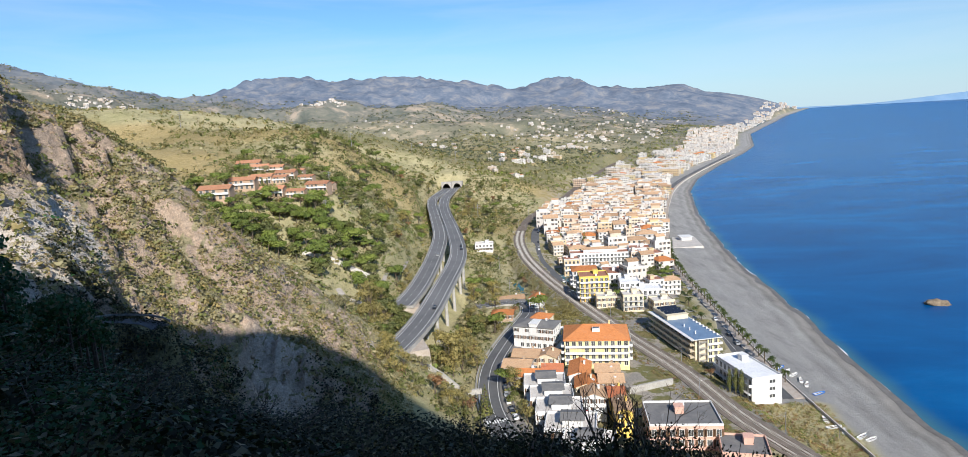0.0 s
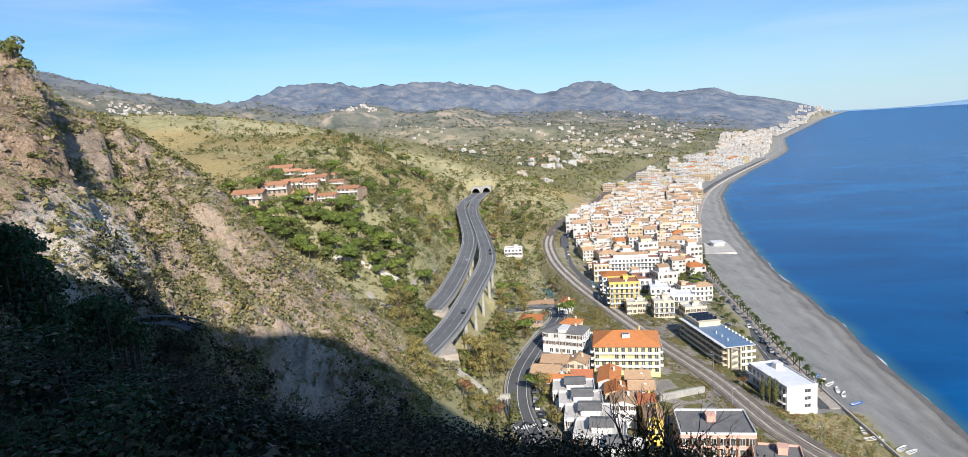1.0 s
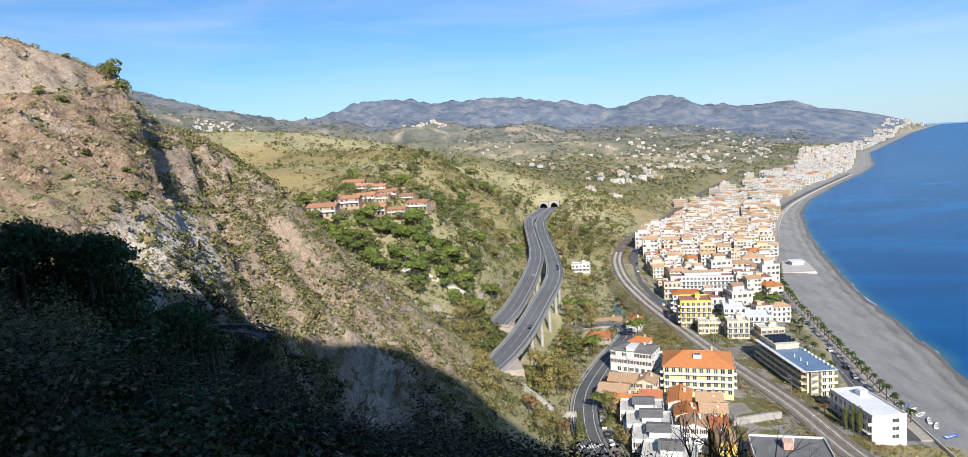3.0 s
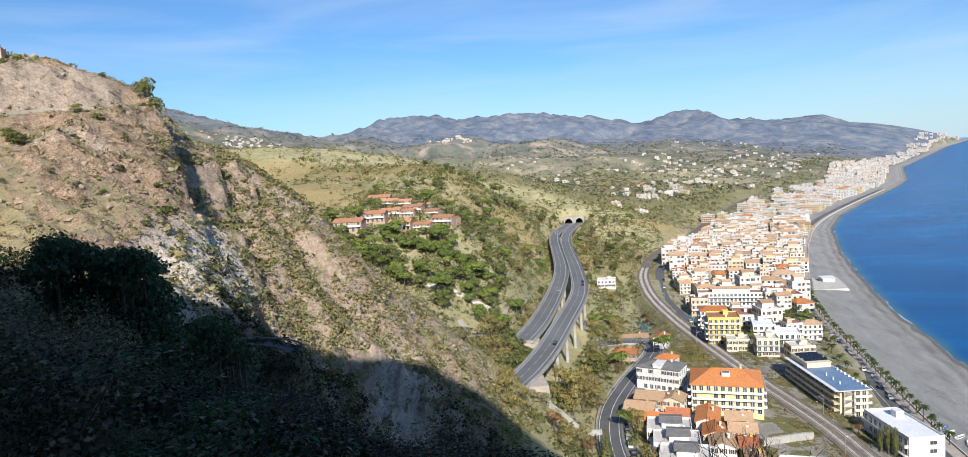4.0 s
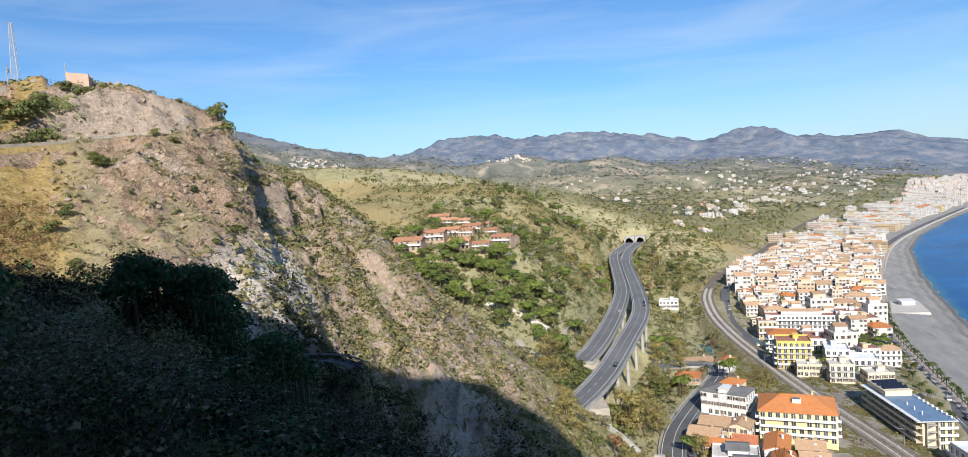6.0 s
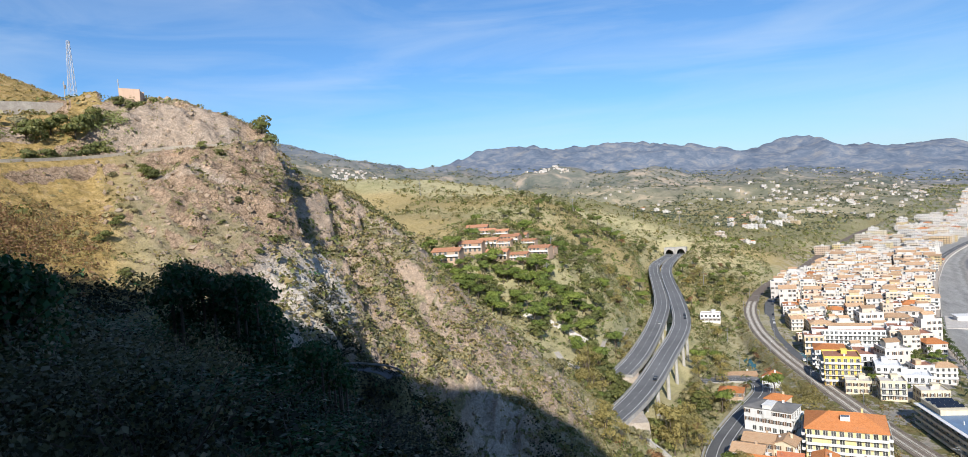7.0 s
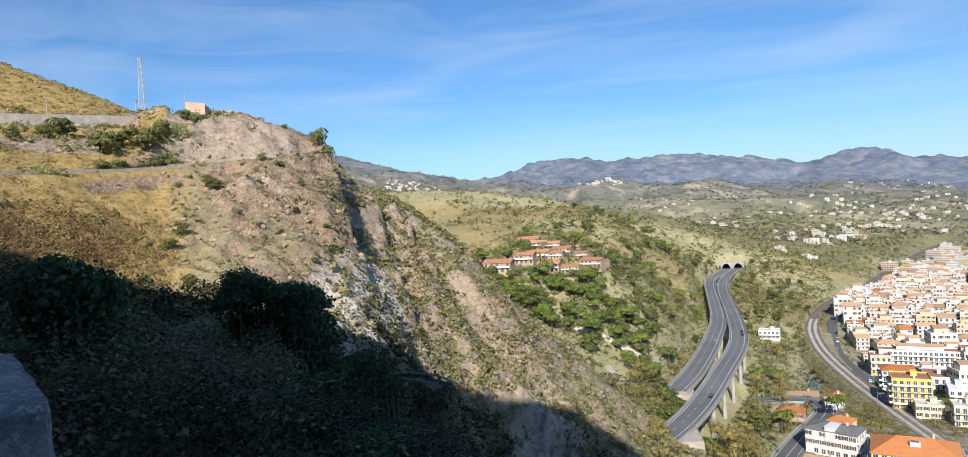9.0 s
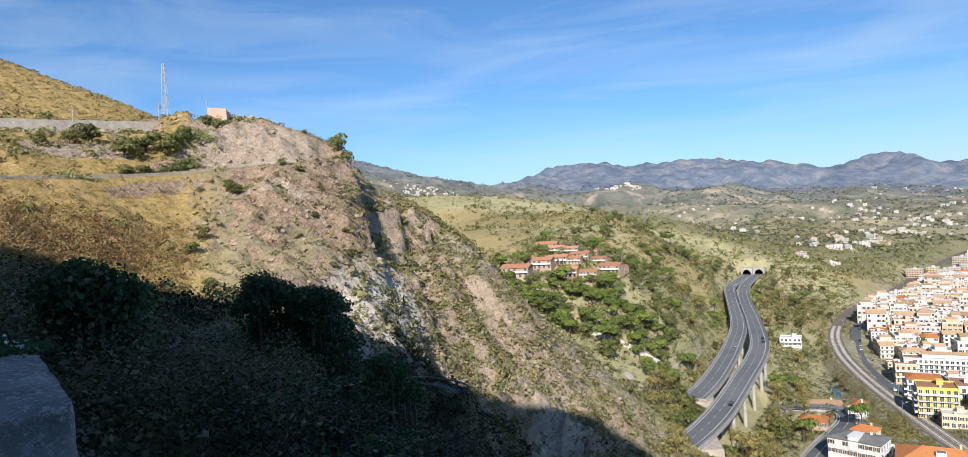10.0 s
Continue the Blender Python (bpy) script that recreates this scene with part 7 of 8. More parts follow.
    size = (1.8 + 3.4 * rng.random(len(p)) ** 2) * (0.7 + r / 4200)
    scatter("far_woods", "groves and woods on the far slopes, haze in their leaf colour", "woods", p, size, 5, 1.0, [LEAF_HAZE, LEAF_OLIVE, LEAF_HAZE], rng.choice(3, len(p), p=[0.45, 0.35, 0.2]), 8, 0.7)


def make_thicket():
    """Red-brown bare thicket at the foot of the golden grass."""
    rng = np.random.default_rng(33)
    az, r = 48.5 + 12.5 * rng.random(1500) ** 0.6, rng.normal(143, 8, 1500)
    p = np.stack([-np.sin(np.radians(az)) * r, np.cos(np.radians(az)) * r], 1)
    scatter("dry_thicket", "red-brown leafless thicket below the golden grass", "shrubs", p, 0.6 + 1.2 * rng.random(1500) ** 1.5, 22, 0.26, [LEAF_RUST, LEAF_GOLD, LEAF_SCRUB], rng.choice(3, 1500, p=[0.62, 0.18, 0.2]), 34, 1.1)


def make_pears():
    """Pale green prickly pears among the trees over the upper road."""
    rng = np.random.default_rng(35)
    az, r = np.concatenate([rng.normal(48.2, 0.9, 60), rng.normal(51.5, 2.0, 40), rng.normal(56.5, 1.0, 20)]), np.concatenate([rng.uniform(193, 204, 60), rng.uniform(188, 200, 40), rng.uniform(168, 176, 20)])
    p = np.stack([-np.sin(np.radians(az)) * r, np.cos(np.radians(az)) * r], 1)
    scatter("prickly_pears", "pale green prickly pear clumps above the road", "cactus", p, 0.7 + 1.1 * rng.random(120), 40, 0.34, [LEAF_PEAR], np.zeros(120, int), 36, 1.2)


def make_stones():
    """Angular boulders and broken rock on the spur."""
    rng = np.random.default_rng(44)
    n = 4600
    az, r = rng.uniform(11, 49, n), rng.uniform(118, 232, n)
    x, y = -np.sin(np.radians(az)) * r, np.cos(np.radians(az)) * r
    keep = (fbm(x / 18, y / 18, 3, 51) > -0.25) & (near_line(x, y, BEDS[2][0])[0] > 4) & (near_line(x, y, BEDS[3][0])[0] > 4.5)
    x, y = x[keep], y[keep]
    z = ground(x, y)
    m = Mesh()
    ico = [(0, 0, 1), (0.87, 0.28, 0.42), (-0.1, 0.92, 0.38), (-0.9, 0.2, 0.35), (-0.4, -0.8, 0.42), (0.55, -0.72, 0.4), (0.5, 0.7, -0.5), (-0.6, 0.65, -0.5), (-0.7, -0.6, -0.5), (0.6, -0.6, -0.5)]
    tri = [(0, 1, 2), (0, 2, 3), (0, 3, 4), (0, 4, 5), (0, 5, 1), (1, 6, 2), (2, 6, 7), (2, 7, 3), (3, 7, 8), (3, 8, 4), (4, 8, 9), (4, 9, 5), (5, 9, 1), (1, 9, 6)]
    for k in range(len(x)):
        s = 0.14 + 0.8 * rng.random() ** 5
        ax = rng.uniform(0.7, 1.4, 3) * s
        a = rng.uniform(0, 6.28)
        c, d = math.cos(a), math.sin(a)
        i = len(m.v)
        for v in ico:
            j = 1 + 0.25 * rng.normal()
            px, py, pz = v[0] * ax[0] * j, v[1] * ax[1] * j, v[2] * ax[2] * 0.8 * j
            m.v.append((x[k] + px * c - py * d, y[k] + px * d + py * c, z[k] + pz))
        m.f += [tuple(i + q for q in t) for t in tri]
        m.m += [0] * len(tri)
    n_ = Nodes("pale broken limestone", 0.95, 0.0, 0.1)
    geo = n_.add("NewGeometry")
    col = n_.ramp(geo.outputs["Random Per Island"], (0.0, (0.30, 0.22, 0.155)), (0.4, (0.37, 0.275, 0.195)), (0.7, (0.42, 0.34, 0.265)), (1.0, (0.36, 0.28, 0.205)))
    col = n_.mix(0.6, col, n_.mix(1.0, col, n_.ramp(n_.noise(2.0, 6, 0.7), (0.3, 0.5), (0.7, 1.3)), "MULTIPLY"))
    n_.bump(n_.noise(5, 6, 0.7), 0.8, 0.15)
    m.thing("loose_rocks", [n_.colour(col)], "pale angular limestone rocks strewn over the spur", "rocks", kind="stuff")


def town_greenery():
    """Garden trees between the houses of the far town and behind it."""
    rng = np.random.default_rng(95)
    y = 900 + 2100 * rng.random(2600) ** 1.5
    s = 50 + 260 * rng.random(2600) ** 0.8
    p = np.stack([np.interp(y, COAST_Y, COAST_X) - s / 0.95, y], 1)
    p = p[near_line(p[:, 0], p[:, 1], RAIL_L)[0] > 7]
    size = (1.6 + 2.6 * rng.random(len(p)) ** 2) * (0.85 + p[:, 1] / 4500)
    scatter("garden_trees", "green garden trees between the far town houses", "trees", p, size, 9, 0.7, [LEAF_DARK, LEAF_OLIVE, LEAF_PINE], rng.choice(3, len(p), p=[0.5, 0.35, 0.15]), 96, 1.2)


def shade_scrub():
    """Growth filling the shaded hollow between the viewpoint and the spur, mostly shade-darkened leaves."""
    rng = np.random.default_rng(90)
    az, r = np.concatenate([rng.uniform(22.5, 56, 3800), rng.uniform(22.3, 34, 1500), rng.uniform(6, 22.5, 1700), rng.uniform(7, 16.5, 1000), rng.uniform(24, 37, 1000)]), np.concatenate([rng.uniform(58, 132, 3800), rng.uniform(112, 158, 1500), rng.uniform(92, 142, 1700), rng.uniform(140, 180, 1000), rng.uniform(94, 124, 1000)])
    p = np.stack([-np.sin(np.radians(az)) * r, np.cos(np.radians(az)) * r], 1)
    d = near_line(p[:, 0], p[:, 1], BEDS[3][0])[0]
    p = p[d > 1.2]
    size = np.minimum(0.7 + 1.6 * rng.random(len(p)) ** 1.5, np.maximum(0.6, 0.42 * d[d > 1.2]))
    scatter("hollow_scrub", "dark bushes filling the shaded hollow under the spur", "shrubs", p, size, 16, 0.36, [LEAF_SHADE_DARK, LEAF_SHADE, LEAF_IVY], rng.choice(3, len(p), p=[0.78, 0.14, 0.08]), 91, 1.0)


make_scrub()
town_greenery()
shade_scrub()
make_thicket()
make_pears()
make_stones()


# ---------------------------------------------------------------- the shaded slope in front
def bush_kind(seed, leaf, label, name="bush"):
    rng = np.random.default_rng(seed)
    pr = random.Random(seed)
    ob = holder(name, label, "bush", "bushes on the shaded slope")
    blobs = [(pr.uniform(-0.55, 0.55), pr.uniform(-0.55, 0.55), pr.uniform(0.15, 0.62), pr.uniform(0.28, 0.5), pr.uniform(0.25, 0.42)) for _ in range(9)]
    q = blob_leaves(rng, blobs, 1500, 0.036, 0.45, 0.5)
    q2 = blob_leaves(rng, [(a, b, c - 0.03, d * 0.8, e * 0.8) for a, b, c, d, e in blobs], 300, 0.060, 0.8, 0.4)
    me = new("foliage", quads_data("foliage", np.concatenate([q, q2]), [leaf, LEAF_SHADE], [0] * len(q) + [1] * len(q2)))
    me.parent = ob
    m = Mesh()
    for k in range(10):
        a = pr.uniform(0, 6.28)
        e = Vector((math.cos(a) * pr.uniform(0.3, 0.95), math.sin(a) * pr.uniform(0.3, 0.95), pr.uniform(0.4, 0.86)))
        b = Vector((e.x * 0.25, e.y * 0.25, -0.15))
        mid = (e + b) / 2 + Vector((pr.uniform(-0.1, 0.1), pr.uniform(-0.1, 0.1), 0.08))
        m.rod(b, mid, 0.012, 0.008, 0, 4)
        m.rod(mid, e, 0.008, 0.002, 0, 4)
    tagged(m.part("branch_tangle", ob, TWIG), kind="stuff")
    return [ob, False]


BUSHES = [bush_kind(200 + k, (LEAF_SHADE, LEAF_IVY, LEAF_SHADE, LEAF_SHADE_DARK, LEAF_IVY, LEAF_SHADE_DARK)[k],
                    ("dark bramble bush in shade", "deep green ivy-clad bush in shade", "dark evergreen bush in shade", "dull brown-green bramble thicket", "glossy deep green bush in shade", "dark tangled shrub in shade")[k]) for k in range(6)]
# how high the growth stands along the slope, as angles above the eye's level by bearing
GROWTH_AZ = [-40, -24, -16, -10.5, -5, 1, 5.3, 9, 16, 22.0, 27, 30.3, 32.0, 32.9, 34.0, 35.2, 36.4, 37.4, 38.6, 41.4, 44.4, 45.2, 47.2, 49.3, 51.2, 53.1, 55, 57, 59.3, 61, 70]
GROWTH_EL = [-29, -25.4, -24.9, -24.3, -24.5, -25.2, -24.8, -23.6, -22.4, -20.8, -15.8, -14.5, -13.2, -11.2, -10.4, -10.6, -10.8, -9.0, -5.0, -4.4, -3.6, -6.0, -6.3, -5.8, -4.5, -1.4, -0.6, -0.1, 0.0, 3.3, 5]


def growth(az, spread=0.0):
    return min(float(np.interp(az + k * spread, GROWTH_AZ, GROWTH_EL)) for k in (-1, -0.5, 0, 0.5, 1))


def plant_near():
    rng = random.Random(77)
    spots = []
    for ring in range(15):
        r0 = 3.4 * 1.235 ** ring
        gap = max(3.4, 26 / r0 ** 0.55)
        az = -39 + rng.uniform(0, gap)
        while az < 67:
            spots.append((az + rng.uniform(-1, 1), r0 * rng.uniform(0.9, 1.12)))
            az += gap * rng.uniform(0.8, 1.2)
    pts = [at(a, r) for a, r in spots]
    z = ground([p[0] for p in pts], [p[1] for p in pts])
    for (az, r), (x, y), g in zip(spots, pts, z):
        if (az > 49 and r < 6.0) or math.hypot(x + 2.6, y - 1.4) < 1.6:
            continue
        wide = (0.30 + 0.115 * r) * rng.uniform(0.8, 1.3)
        edge = growth(az, math.degrees(0.75 * wide / r))
        limit = 115 + r * math.tan(radians(edge - rng.choice((0.0, 0.2, 0.6, 1.2, 2.2)))) - g
        h = min(limit, (0.45 + 0.16 * r) * rng.uniform(0.8, 1.5))
        if h < 0.3:
            continue
        # right part of the slope gets the bushes with shade in their leaf colour
        k = rng.choice((3, 5)) if az < 36 else rng.choice((1, 4, 5)) if az < 45 else rng.choice((0, 2, 0, 2, 3, 1))
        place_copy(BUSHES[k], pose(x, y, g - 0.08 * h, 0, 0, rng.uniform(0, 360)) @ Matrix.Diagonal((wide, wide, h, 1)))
    # low brambles between them
    r2 = np.random.default_rng(78)
    az, r = r2.uniform(-42, 68, 4200), 3.0 * np.exp(r2.random(4200) ** 0.8 * 3.4)
    p = np.stack([-np.sin(np.radians(az)) * r, np.cos(np.radians(az)) * r], 1)
    p = p[~((az > 48) & (r < 5.5))]
    r = np.hypot(p[:, 0], p[:, 1])
    scatter("bramble_cover", "dark low brambles covering the shaded slope", "shrubs", p, 0.16 + 0.022 * r, 24, 0.21, [LEAF_SHADE, LEAF_IVY, LEAF_SHADE_DARK], np.where(np.degrees(np.arctan2(-p[:, 0], p[:, 1])) < 40, r2.choice(3, len(p), p=[0.10, 0.08, 0.82]), r2.choice(3, len(p), p=[0.72, 0.10, 0.18])), 79, 1.0)


plant_near()


def ivy_shrub(label, az0, az1, r0, r1, tops, count, seed):
    """A tall dense shrub standing out of the slope: tops gives bearing and angle of its outline."""
    rng, pr = np.random.default_rng(seed), random.Random(seed)
    ob = holder("ivy_shrub", label, "shrub")
    x0, y0 = at((az0 + az1) / 2, (r0 + r1) / 2)
    z0 = ground_at(x0, y0)
    blobs, stems = [], Mesh()
    for k in range(84):
        a, r = pr.uniform(az0, az1), pr.uniform(r0, r1)
        x, y = at(a, r)
        g = ground_at(x, y)
        top = 115 + r * math.tan(radians(float(np.interp(a, [t[0] for t in tops], [t[1] for t in tops]))))
        rad = pr.uniform(0.26, 0.46)
        z = top - rad * 0.9 - (top - g - rad) * (pr.random() ** 1.4 if k % 3 else 0.0)
        blobs.append((x - x0, y - y0, z - z0, rad, rad * 0.9))
        if k % 3 == 0:
            stems.rod(Vector((x - x0, y - y0, g - z0 - 0.2)), Vector((x - x0, y - y0, z - z0)), 0.05, 0.02, 0, 5)
    q = blob_leaves(rng, blobs, count, 0.085, 0.5, 0.35)
    f = new("foliage", quads_data("foliage", q, [LEAF_IVY, LEAF_SHADE], rng.choice(2, count, p=[0.75, 0.25])))
    f.parent = ob
    stems.part("stem_tangle", ob, TWIG)
    ob.location = (x0, y0, z0)


ivy_shrub("tall ivy-clad shrub standing out of the shaded slope", 37.0, 44.7, 13.0, 15.8, ((36.6, -9.6), (37.2, -8.2), (37.9, -5.4), (38.7, -4.5), (40, -4.2), (41.5, -4.6), (42.3, -3.5), (43.6, -2.9), (44.3, -3.0), (44.8, -5.2)), 15000, 301)
ivy_shrub("dark tangled shrub below the ivy at the edge of the shade", 31.8, 37.4, 15.0, 18.0, ((31.4, -14.0), (32.0, -13.2), (32.9, -11.2), (34.0, -10.3), (35.2, -10.6), (36.3, -11.0), (37.0, -9.6), (37.6, -8.6)), 9000, 303)
ivy_shrub("rounded green shrub at the top of the shaded slope", 53.6, 57.8, 9.0, 10.2, ((53.0, -3.2), (54.5, -1.6), (56.3, -0.7), (58, -1.2)), 7000, 302)


def bare_tree(name, label, x, y, h, seed, lean=0.0):
    pr = random.Random(seed)
    ob = holder(name, label, "tree")
    trunk, twigs = Mesh(), Mesh()

    def grow(p, d, length, rad, depth):
        q = p + d * length * 0.5 + Vector((pr.uniform(-1, 1), pr.uniform(-1, 1), pr.uniform(-0.4, 0.4))) * length * 0.06
        e = q + (d + Vector((pr.uniform(-1, 1), pr.uniform(-1, 1), 0.35)) * 0.18).normalized() * length * 0.5
        m = trunk if depth < 2 else twigs
        n = 7 if depth < 2 else 4
        m.rod(p, q, rad, rad * 0.82, 0, n)
        m.rod(q, e, rad * 0.82, rad * 0.62, 0, n)
        if depth >= 5:
            return
        for k in range(3 if depth < 3 else 2):
            t = (d + Vector((pr.uniform(-1, 1), pr.uniform(-1, 1), pr.uniform(-0.1, 0.7))) * (0.75 if depth else 0.55)).normalized()
            s = q if k == 2 else e
            grow(s, t, length * pr.uniform(0.55, 0.78), rad * 0.55, depth + 1)

    grow(Vector((0, 0, -0.4)), Vector((lean, 0, 1)).normalized(), h * 0.34, h * 0.017, 0)
    trunk.part("trunk", ob, TWIG)
    twigs.part("twig_spray", ob, TWIG, "thin bare twigs")
    ob.matrix_basis = pose(x, y, ground_at(x, y), 0, 0, pr.uniform(0, 360))


for az_, r_, h_, s_ in ((-12.6, 15.0, 5.2, 3), (-9.8, 16.0, 4.6, 4), (-15.8, 15.5, 4.2, 5), (-19.5, 15.0, 3.6, 11), (-6.0, 15.0, 3.6, 12), (21.0, 16.0, 2.2, 6), (30, 14, 2.0, 8)):
    bare_tree("bare_tree", "leafless grey-brown shrub with fine twigs", *at(az_, r_), h_, s_)


def wall_end():
    """The end of the roadside parapet beside the viewpoint."""
    ob = holder("parapet", "grey weathered concrete parapet end beside the road", "wall")
    conc = Nodes("rough grey lichened concrete", 0.95, 0.0, 0.15)
    c = conc.ramp(conc.noise(3.0, 8, 0.7), (0.3, (0.20, 0.20, 0.20)), (0.5, (0.37, 0.365, 0.36)), (0.72, (0.54, 0.53, 0.52)))
    c = conc.mix(conc.ramp(conc.noise(30, 6, 0.75), (0.52, 0.0), (0.58, 0.9)), c, (0.66, 0.66, 0.66))
    conc.bump(conc.noise(26, 8, 0.78), 1.0, 0.035)
    mat = conc.colour(c)
    a, b = Vector(at(57.1, 2.25)), Vector(at(59.3, 3.6))
    d = (b - a).normalized()
    bm = bmesh.new()
    bmesh.ops.create_cube(bm, size=1.0)
    bmesh.ops.subdivide_edges(bm, edges=bm.edges[:], cuts=13, use_grid_fill=True)
    for v in bm.verts:
        u, w, h = v.co
        edge = (abs(u) > 0.49) + (abs(w) > 0.49) + (abs(h) > 0.49)
        co = Vector(((u + 0.5) * 1.42, (w + 0.5) * 0.75, 0.96 + (h + 0.5) * 0.20))
        k = 0.014 * noise.noise(co * 4) + 0.008 * noise.noise(co * 15)
        if edge > 1:
            co += Vector((-u, -w, -h)) * 0.035
        v.co = co + Vector((k, k, k))
    me = bpy.data.meshes.new("coping")
    bm.to_mesh(me)
    bm.free()
    me.materials.append(mat)
    me.shade_smooth()
    blk = new("coping", me)
    blk.parent = ob
    cap = Mesh()
    cap.box(0.03, 0.03, -0.5, 1.36, 0.72, 0.98)
    cap.part("wall_body", ob, mat)
    # small white flowers growing at its far end
    fl = holder("wild_flowers", "small white wild flowers on the parapet", "flowers")
    fr = np.random.default_rng(5)
    c = np.stack([fr.normal(0, 0.10, 60), fr.normal(0, 0.05, 60), np.abs(fr.normal(0.04, 0.02, 60))], 1)
    pet = new("blossom", quads_data("blossom", leaves(fr, c, fr.uniform(0.012, 0.03, 60)), [FRAME]))
    pet.parent = fl
    c2 = np.stack([fr.normal(0, 0.11, 160), fr.normal(0, 0.06, 160), np.abs(fr.normal(0.0, 0.03, 160))], 1)
    lf = new("foliage", quads_data("foliage", leaves(fr, c2, fr.uniform(0.02, 0.05, 160)), [LEAF_IVY]))
    lf.parent = fl
    q = at(61.2, 3.62)
    fl.matrix_basis = pose(q[0], q[1], 113.4 + 1.16)
    ob.matrix_basis = Matrix.Translation((a.x, a.y, 113.4)) @ Matrix.Rotation(math.atan2(d.y, d.x), 4, "Z")


wall_end()
# ---------------------------------------------------------------- shore front
def promenade():
    line = smooth_line(PROM, 5.0)
    pave = ribbon(line[line[:, 1] > 236], -4.2, 0.0, 0.25, 0, None, 0.9)
    pv = pave.thing("promenade", [surf("buff promenade paving", (0.36, 0.30, 0.25), (0.48, 0.42, 0.36), 0.5, 0.9, 0.2, 9)], "buff paved promenade along the beach", "pavement", kind="structure")
    ribbon(line[line[:, 1] > 236], -4.4, -4.2, 0.27, 0, None, 0.5).part("kerb", pv, CONCRETE, "pale stone kerb")
    built = line[line[:, 1] > 236]
    road = ribbon(built, -12.5, -4.4, 0.12)
    rd = road.thing("sea_road", [ASPHALT], "grey seafront road behind the promenade", "road", kind="structure")
    ribbon(built, -8.6, -8.45, 0.14).part("centre_line", rd, PAINT_WHITE)
    ribbon(line, 0.0, 0.35, 0.85, 0, None, 1.6).thing("sea_wall", [surf("pale sea wall plaster", (0.52, 0.47, 0.42), (0.68, 0.63, 0.57), 0.3, 0.9, 0.3, 8)], "low pale sea wall at the beach edge", "wall", kind="structure")
    # palms
    rng = random.Random(9)
    kinds = []
    for k in range(3):
        p = holder("palm_tree", "palm tree with arching green fronds on the promenade", "tree", "palms along the promenade")
        h = 5.2
        t = Mesh()
        for q in range(6):
            t.rod((0.03 * q * k, 0, h * q / 6 - (0.4 if q == 0 else 0)), (0.03 * (q + 1) * k, 0, h * (q + 1) / 6), 0.24 - 0.012 * q, 0.22 - 0.012 * q, 0, 8)
        t.part("trunk", p, BARK)
        mesh = Mesh()
        for f in range(26):
            a, up = rng.uniform(0, 6.28), rng.uniform(-0.3, 1.1)
            ca, sa_ = math.cos(a), math.sin(a)
            pts = []
            for s in range(7):
                u = s / 6
                out = 2.5 * u * math.cos(up * (1 - u * 0.6))
                z = h + 2.2 * u * math.sin(up) - 1.7 * u * u
                pts.append((0.06 * k * 3 + out * ca, out * sa_, z))
            for s in range(6):
                w0, w1 = 0.34 * math.sin(math.pi * (0.12 + 0.86 * s / 6)), 0.34 * math.sin(math.pi * (0.12 + 0.86 * (s + 1) / 6))
                A, B = pts[s], pts[s + 1]
                for sgn in (-1, 1):
                    mesh.poly([A, B, (B[0] - sa_ * w1 * sgn, B[1] + ca * w1 * sgn, B[2] - w1 * 0.5), (A[0] - sa_ * w0 * sgn, A[1] + ca * w0 * sgn, A[2] - w0 * 0.5)])
        mesh.part("crown", p, leafy("palm fronds", (0.035, 0.06, 0.018), (0.075, 0.10, 0.03), (0.13, 0.13, 0.05)) if k == 0 else bpy.data.materials["palm fronds"])
        kinds.append([p, False])
    for n, (p, h) in enumerate(along(line[(line[:, 1] > 255) & (line[:, 1] < 560)], 7.5)):
        for off in ((-1.2,) if p[1] < 300 else (-1.2, -13.6) if n % 2 else (-1.2,)):
            d = Vector((math.cos(h), math.sin(h)))
            x, y = p[0] + d.y * off, p[1] - d.x * off
            place_copy(kinds[rng.randrange(3)], pose(x, y, 3.3, 0, 0, rng.uniform(0, 360)) @ Matrix.Scale(rng.uniform(0.8, 1.15), 4))
    # street lamps
    lamp = holder("street_lamp", "tall grey street lamp on the seafront", "street lamp", "seafront lamps")
    m = Mesh()
    m.rod((0, 0, 0), (0, 0, 7.5), 0.09, 0.06)
    m.part("pole", lamp, STEEL)
    m = Mesh()
    m.rod((0, 0, 7.4), (-1.4, 0, 7.7), 0.04)
    m.box(-1.9, -0.14, 7.64, -1.2, 0.14, 7.76)
    m.part("lamp_head", lamp, STEEL)
    slot = [lamp, False]
    for p, h in along(line[(line[:, 1] > 200) & (line[:, 1] < 800)], 26, 8):
        place_copy(slot, pose(p[0] - 4.0, p[1], 3.4))
    # the terrace on the beach with its kiosk
    t = holder("beach_terrace", "pale concrete terrace with a white kiosk on the beach", "terrace")
    m = Mesh()
    m.hull([(151, 542, 0.2), (177, 541, -0.5), (183, 588, -0.5), (163, 590, 0.2)], [(151, 542, 3.3), (176, 542, 3.3), (182, 587, 3.3), (163, 589, 3.3)])
    m.part("platform", t, surf("pale terrace screed", (0.44, 0.40, 0.36), (0.58, 0.54, 0.49), 0.3, 0.9, 0.2, 8))
    m = Mesh()
    m.box(166, 570, 3.3, 175, 580, 6.2)
    m.box(165, 569, 6.2, 176, 581, 6.5)
    m.part("kiosk", t, WHITE_WALL)
    for k in range(9):
        m = Mesh()
        u = k / 8
